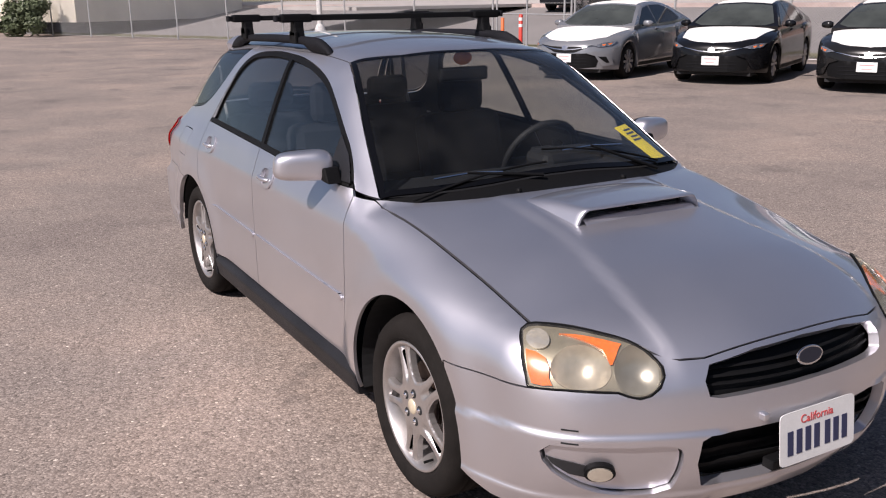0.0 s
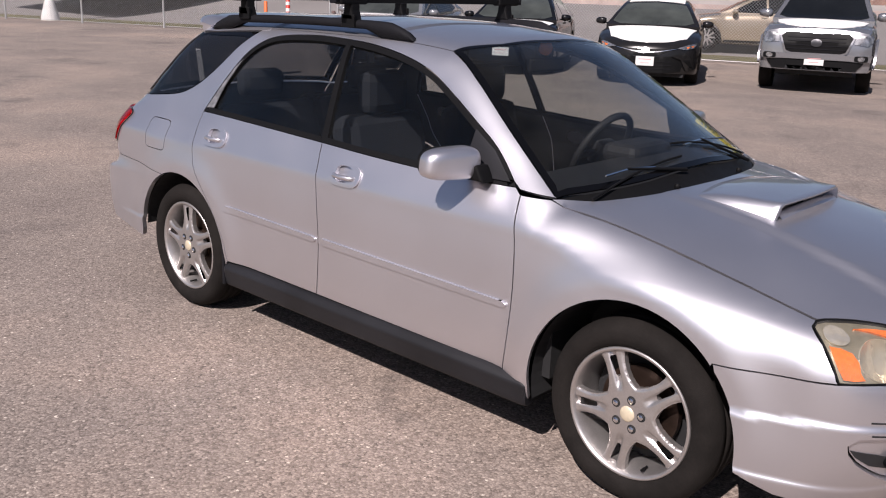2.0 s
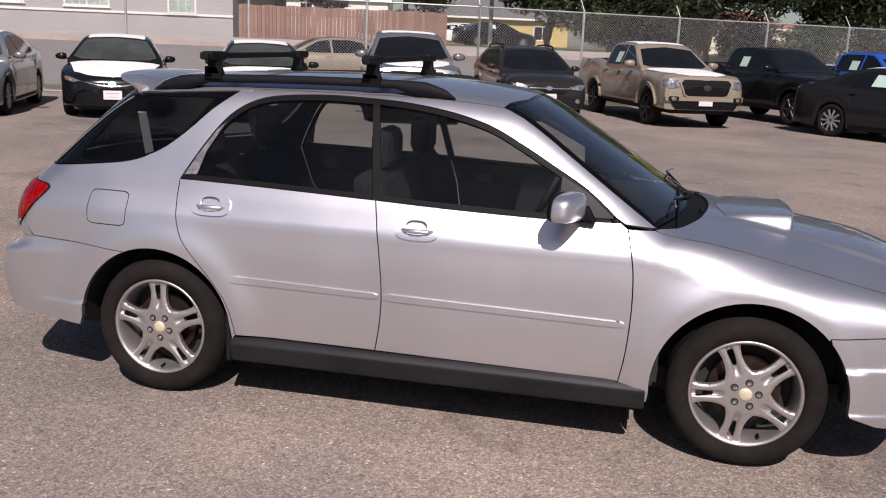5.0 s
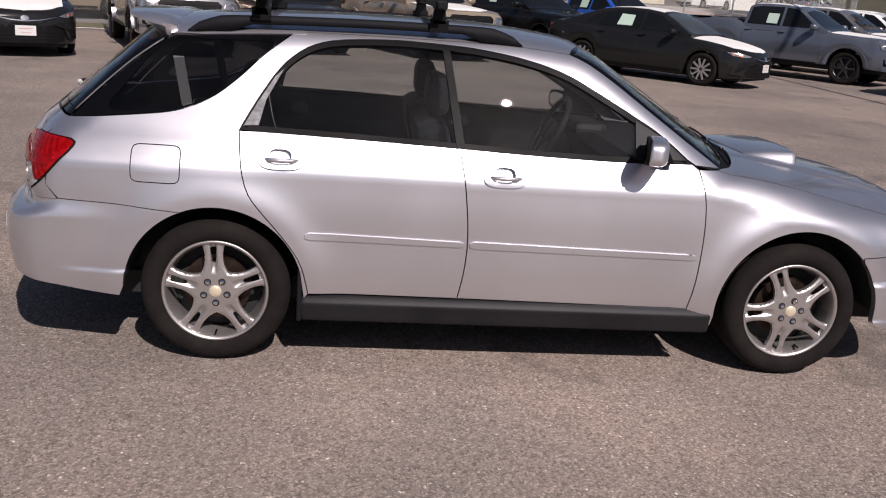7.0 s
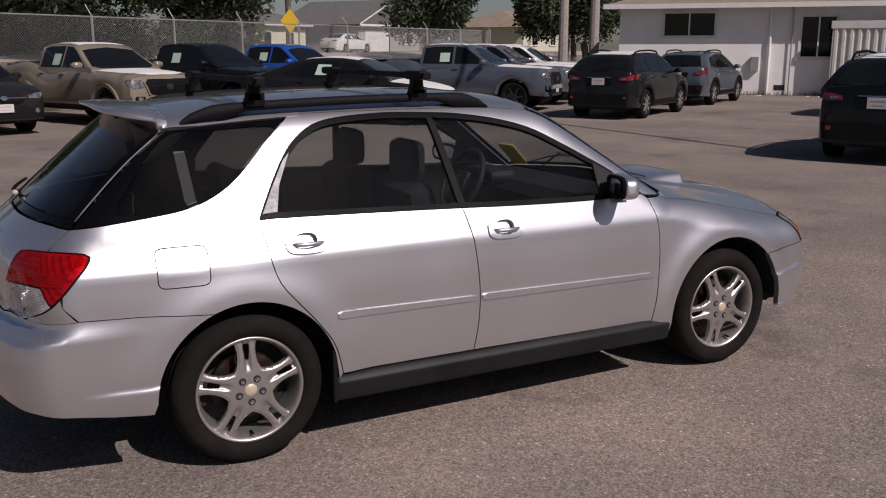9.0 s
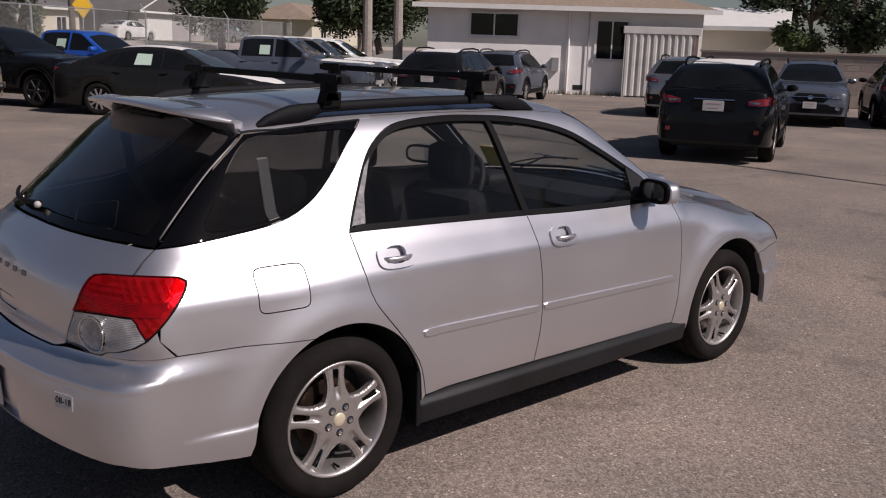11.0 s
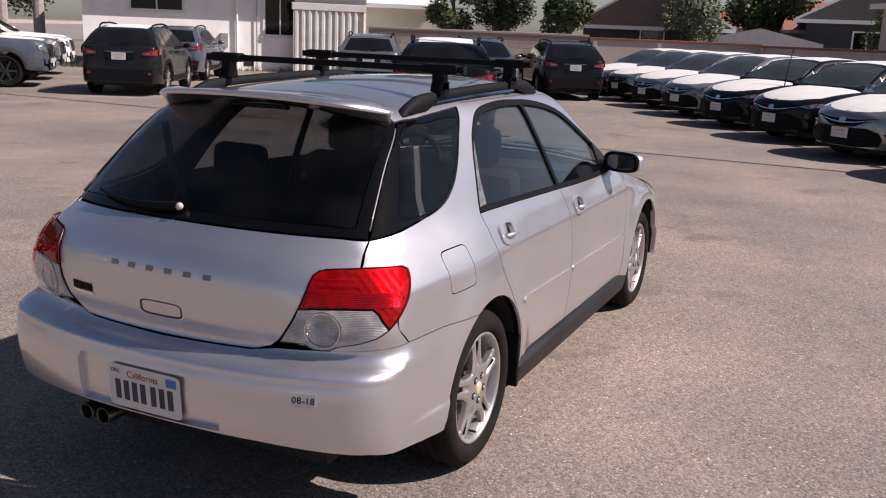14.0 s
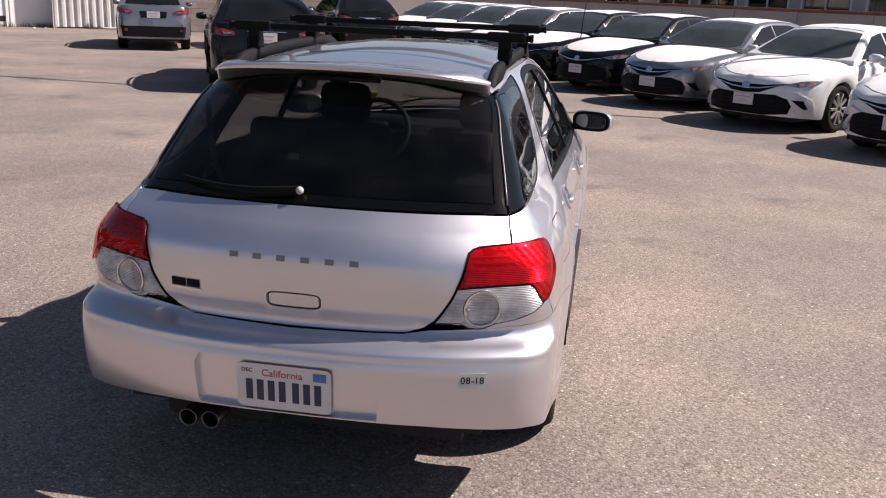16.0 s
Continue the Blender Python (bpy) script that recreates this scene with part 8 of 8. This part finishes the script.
TREES = (
    ("tree", -15.0, 38.0, 1.2, 0.22, 3.2, 3.3, LEAF, 9000, "round leafy tree behind the wooden fence"), ("tree", -9.4, 33.5, 1.2, 0.18, 2.0, 2.5, LEAF, 6000, "dark leafy street tree"),
    ("tree", -4.0, 39.0, 1.2, 0.25, 3.6, 3.9, LEAF_DARK, 11000, "large dark street tree with dense crown"), ("tree", 3.0, 36.5, 1.2, 0.28, 4.2, 3.9, LEAF_DARK, 14000, "large dark street tree with dense crown"),
    ("tree", 8.6, 41.5, 1.2, 0.25, 3.4, 3.9, LEAF_DARK, 11000, "dark street tree overhanging the fence"), ("tree", 24.0, 46.5, 1.2, 0.25, 3.2, 3.2, LEAF_DARK, 8000, "dark round tree before the houses"),
    ("tree", 33.0, 44.0, 1.2, 0.22, 3.2, 3.2, LEAF, 7000, "green tree beyond the fence"), ("tree", 28.0, 38.0, 0.8, 0.2, 2.9, 2.8, LEAF_DARK, 7000, "dark green tree beyond the fence"),
    ("tree", 30.8, 14.8, 0.0, 0.10, 1.15, 2.2, LEAF, 2600, "bright green bushy tree behind the wall"), ("tree", 32.2, 12.4, 0.0, 0.12, 1.5, 2.5, LEAF_DARK, 3000, "dark green tree behind the wall"),
    ("tree", 32.8, 10.0, 0.0, 0.10, 1.2, 2.3, LEAF, 2600, "bright green bushy tree behind the wall"), ("tree", 37.0, 5.6, 0.0, 0.12, 1.7, 2.4, LEAF_PALE, 2800, "sparse pale-leaved tree behind the wall"),
    ("tree", 47.0, 3.4, 0.0, 0.2, 2.3, 3.6, LEAF, 3600, "round green tree between houses"), ("tree", 37.0, 17.0, 0.0, 0.2, 3.0, 4.4, LEAF_DARK, 4600, "tall dark tree behind the outbuilding"),
    ("tree", 36.0, -2.5, 0.0, 0.12, 1.3, 2.2, LEAF_PALE, 2200, "pale shrubby tree by the dark house"), ("tree", 25.8, -7.0, 0.0, 0.12, 1.3, 2.4, LEAF, 2400, "green shrubby tree behind the row wall"),
    ("shrub", -43.0, 2.6, 0.0, 0.06, 1.25, 0.8, LEAF_PALE, 2600, "grey-green shrub at the fence"), ("shrub", -57.0, 8.0, 1.2, 0.06, 1.4, 0.7, LEAF_DARK, 2200, "clipped dark hedge shrub"),
    ("shrub", -53.5, 10.5, 1.2, 0.06, 1.4, 0.7, LEAF_DARK, 2200, "clipped dark hedge shrub"), ("tree", -46.0, 26.0, 1.2, 0.25, 3.6, 5.0, LEAF, 5000, "leafy tree beside the grey house"),
    ("tree", 16.5, 58.0, 1.2, 0.25, 4.2, 5.6, LEAF, 5000, "leafy tree behind the houses"), ("tree", 44.0, 60.0, 1.2, 0.25, 4.6, 5.4, LEAF_DARK, 5000, "dark tree behind the houses"),
    ("shrub", -1.0, 37.0, 1.2, 0.06, 1.7, 0.9, LEAF_DARK, 4000, "large dark hedge shrub across the street"), ("shrub", 1.8, 38.0, 1.2, 0.06, 1.8, 0.9, LEAF_DARK, 4000, "large dark hedge shrub across the street"),
    ("shrub", 5.0, 39.5, 1.2, 0.06, 1.8, 0.9, LEAF_DARK, 4000, "large dark hedge shrub across the street"), ("shrub", 8.0, 41.0, 1.2, 0.06, 1.7, 0.9, LEAF_DARK, 4000, "large dark hedge shrub across the street"),
    ("shrub", 11.5, 43.5, 1.2, 0.06, 1.4, 0.7, LEAF, 3000, "green shrub across the street"), ("shrub", -12.0, 45.0, 1.2, 0.06, 1.5, 0.8, LEAF, 3000, "green shrub before the yellow house"),
    ("tree", 0.5, 50.0, 1.2, 0.3, 4.6, 4.6, LEAF_DARK, 11000, "tall dark tree behind the street trees"), ("tree", 10.0, 52.0, 1.2, 0.3, 4.6, 4.6, LEAF_DARK, 11000, "tall dark tree behind the street trees"),
    ("tree", -24.0, 62.0, 1.2, 0.3, 4.0, 4.2, LEAF_DARK, 8000, "dark tree before distant houses"), ("tree", 40.0, 52.0, 1.2, 0.3, 4.0, 3.6, LEAF_DARK, 8000, "dark tree beyond the fence"),
    ("tree", -32.0, 44.0, 1.2, 0.25, 4.0, 5.6, LEAF_DARK, 5000, "dark tree behind the grey house"),
)
for k, (kind, x, y, z, tr_, cr, cz, leaf, n_, label) in enumerate(TREES):
    tree(kind, x, y, z, cz, tr_, cr, cz, leaf, int(n_ * (2.0 if cr > 2 else 1.5)), 40 + k, label, 0.14 if cr > 2 else 0.10)
for x, y in ((22.3, 30.2), (23.4, 29.4)):
    pt = thing("palm_tree", pose(x, y, 0), "tall pale palm trunk beyond the fence", "tree")
    b = bmesh.new()
    tube(b, [(0, 0, -0.2), (0.05, 0.05, 4), (0.1, 0.0, 8), (0.2, 0.1, 12)], [0.24, 0.20, 0.18, 0.16], 10)
    part("trunk", b, PALE_BARK, pt)
    for k in range(16):
        a = 2 * math.pi * k / 16
        b = bmesh.new()
        pr = [(0.2 + math.cos(a) * r, 0.1 + math.sin(a) * r, 12 + 0.9 * r - 0.42 * r * r) for r in (0.0, 0.6, 1.2, 1.8, 2.3)]
        for q0, q1 in zip(pr, pr[1:]):
            s_ = Vector((-math.sin(a), math.cos(a), 0)) * 0.22
            vsx = [b.verts.new(Vector(q0) - s_), b.verts.new(Vector(q0) + s_), b.verts.new(Vector(q1) + s_ * 0.8), b.verts.new(Vector(q1) - s_ * 0.8)]
            b.faces.new(vsx)
        part("frond", b, LEAF_DARK, pt)


# poles, sign, lamp post, cables
def pole(name, x, y, z, h, r, material, label, category):
    p = thing(name, pose(x, y, z), label, category)
    b = bmesh.new()
    lathe(b, [(r, -0.3), (r, h), (0.0, h)], 12, "z")
    part("shaft", b, material, p)
    return p


sg = pole("warning_sign", 8.9, 28.2, 0.6, 2.5, 0.03, GALV, "yellow diamond warning sign on a steel post", "sign")
b = bmesh.new()
prism(b, [(0, -0.43), (0.43, 0), (0, 0.43), (-0.43, 0)], -0.005, 0.005, "xz")
o = part("sign_plate", b, shader("sign_yellow", (0.60, 0.36, 0.02), 0.5), sg, "yellow diamond plate")
o.matrix_basis = pose(0, -0.05, 2.0, 0, 0, 20)
lp = pole("lamp_post", -28.3, 10.9, 0.0, 6.0, 0.10, WHITE_TRIM, "white tapered street lamp post with a wide base", "lamp post")
b = bmesh.new()
lathe(b, [(0.30, 0.0), (0.29, 0.10), (0.17, 0.55), (0.12, 0.65)], 16, "z")
part("base", b, WHITE_TRIM, lp)
pole("street_pole", -6.9, 40.0, 1.0, 9.0, 0.10, GALV, "tall grey street pole", "pole")
pole("utility_pole", 31.5, 12.6, 0.0, 9.0, 0.14, BARK, "dark wooden utility pole behind the wall", "pole")
cb = thing("overhead_cable", pose(0, 0, 0), "black overhead power cable between two poles", "cable")
b = bmesh.new()
tube(b, [(11.0, -42, 8.6), (11.2, -24, 7.5), (11.5, -8, 6.9), (11.9, 6, 7.2), (12.4, 22, 8.2), (12.9, 40, 9.6)], 0.052, 6)
part("cable", b, BLACK_TRIM, cb)
for x, y, h in ((11.0, -42, 9.0), (12.9, 40, 10.0)):
    pole("utility_pole", x, y, 0.0, h, 0.14, BARK, "wooden utility pole carrying a cable", "pole")

# weeds and litter along the building
rnd = random.Random(5)
vs, fs = [], []
for _ in range(900):
    s = rnd.uniform(-7.5, 0.6)
    q = bm_ @ Vector((s, -rnd.uniform(0.02, 0.35), 0))
    a, hgt = rnd.uniform(0, 6.28), rnd.uniform(0.05, 0.22)
    i = len(vs)
    dx = Vector((math.cos(a), math.sin(a), 0)) * 0.012
    vs += [q - dx, q + dx, q + dx.cross(Vector((0, 0, 1))) * 3 + Vector((0, 0, hgt))]
    fs.append((i, i + 1, i + 2))
d_ = bpy.data.meshes.new("weeds")
d_.from_pydata([tuple(v) for v in vs], [], fs)
d_.materials.append(GRASS)
tagged(new("weeds", d_), "dry weeds along the building's foot", "weeds", kind="stuff")
for k in range(9):
    q = bm_ @ Vector((rnd.uniform(-3.5, 0.3), -rnd.uniform(0.4, 0.9), 0))
    o = part("litter_scrap", boxed(-0.05, 0.05, -0.035, 0.035, 0.0, 0.02, 0.006), WHITE_TRIM)
    o.matrix_basis = pose(q.x, q.y, 0, 0, 0, 40 * k)
    tagged(o, "crumpled white paper scrap on asphalt", "litter", "litter by the building")
parked(crossover, -27.9, 22.6, 112, "silver", False, "", "parked on the driveway", z=0.95)
parked(sedan, -8.6, 21.6, 210, "gold", False, "", "at the kerb behind the fence", z=0.12)
parked(sedan, -8.3, 50.0, 30, "black", False, "", "parked across the street", z=1.3)
parked(sedan, -12.8, 60.0, 30, "white", False, "", "parked before the far houses", z=1.3)
parked(sedan, 25.0, 62.0, 33, "white", False, "", "parked before the far houses", z=1.3)
parked(sedan, 35.5, 66.0, 33, "silver", False, "", "parked before the far houses", z=1.3)
for model in (sedan, pickup, crossover):
    for o in (*model.children_recursive, model):
        bpy.data.objects.remove(o)
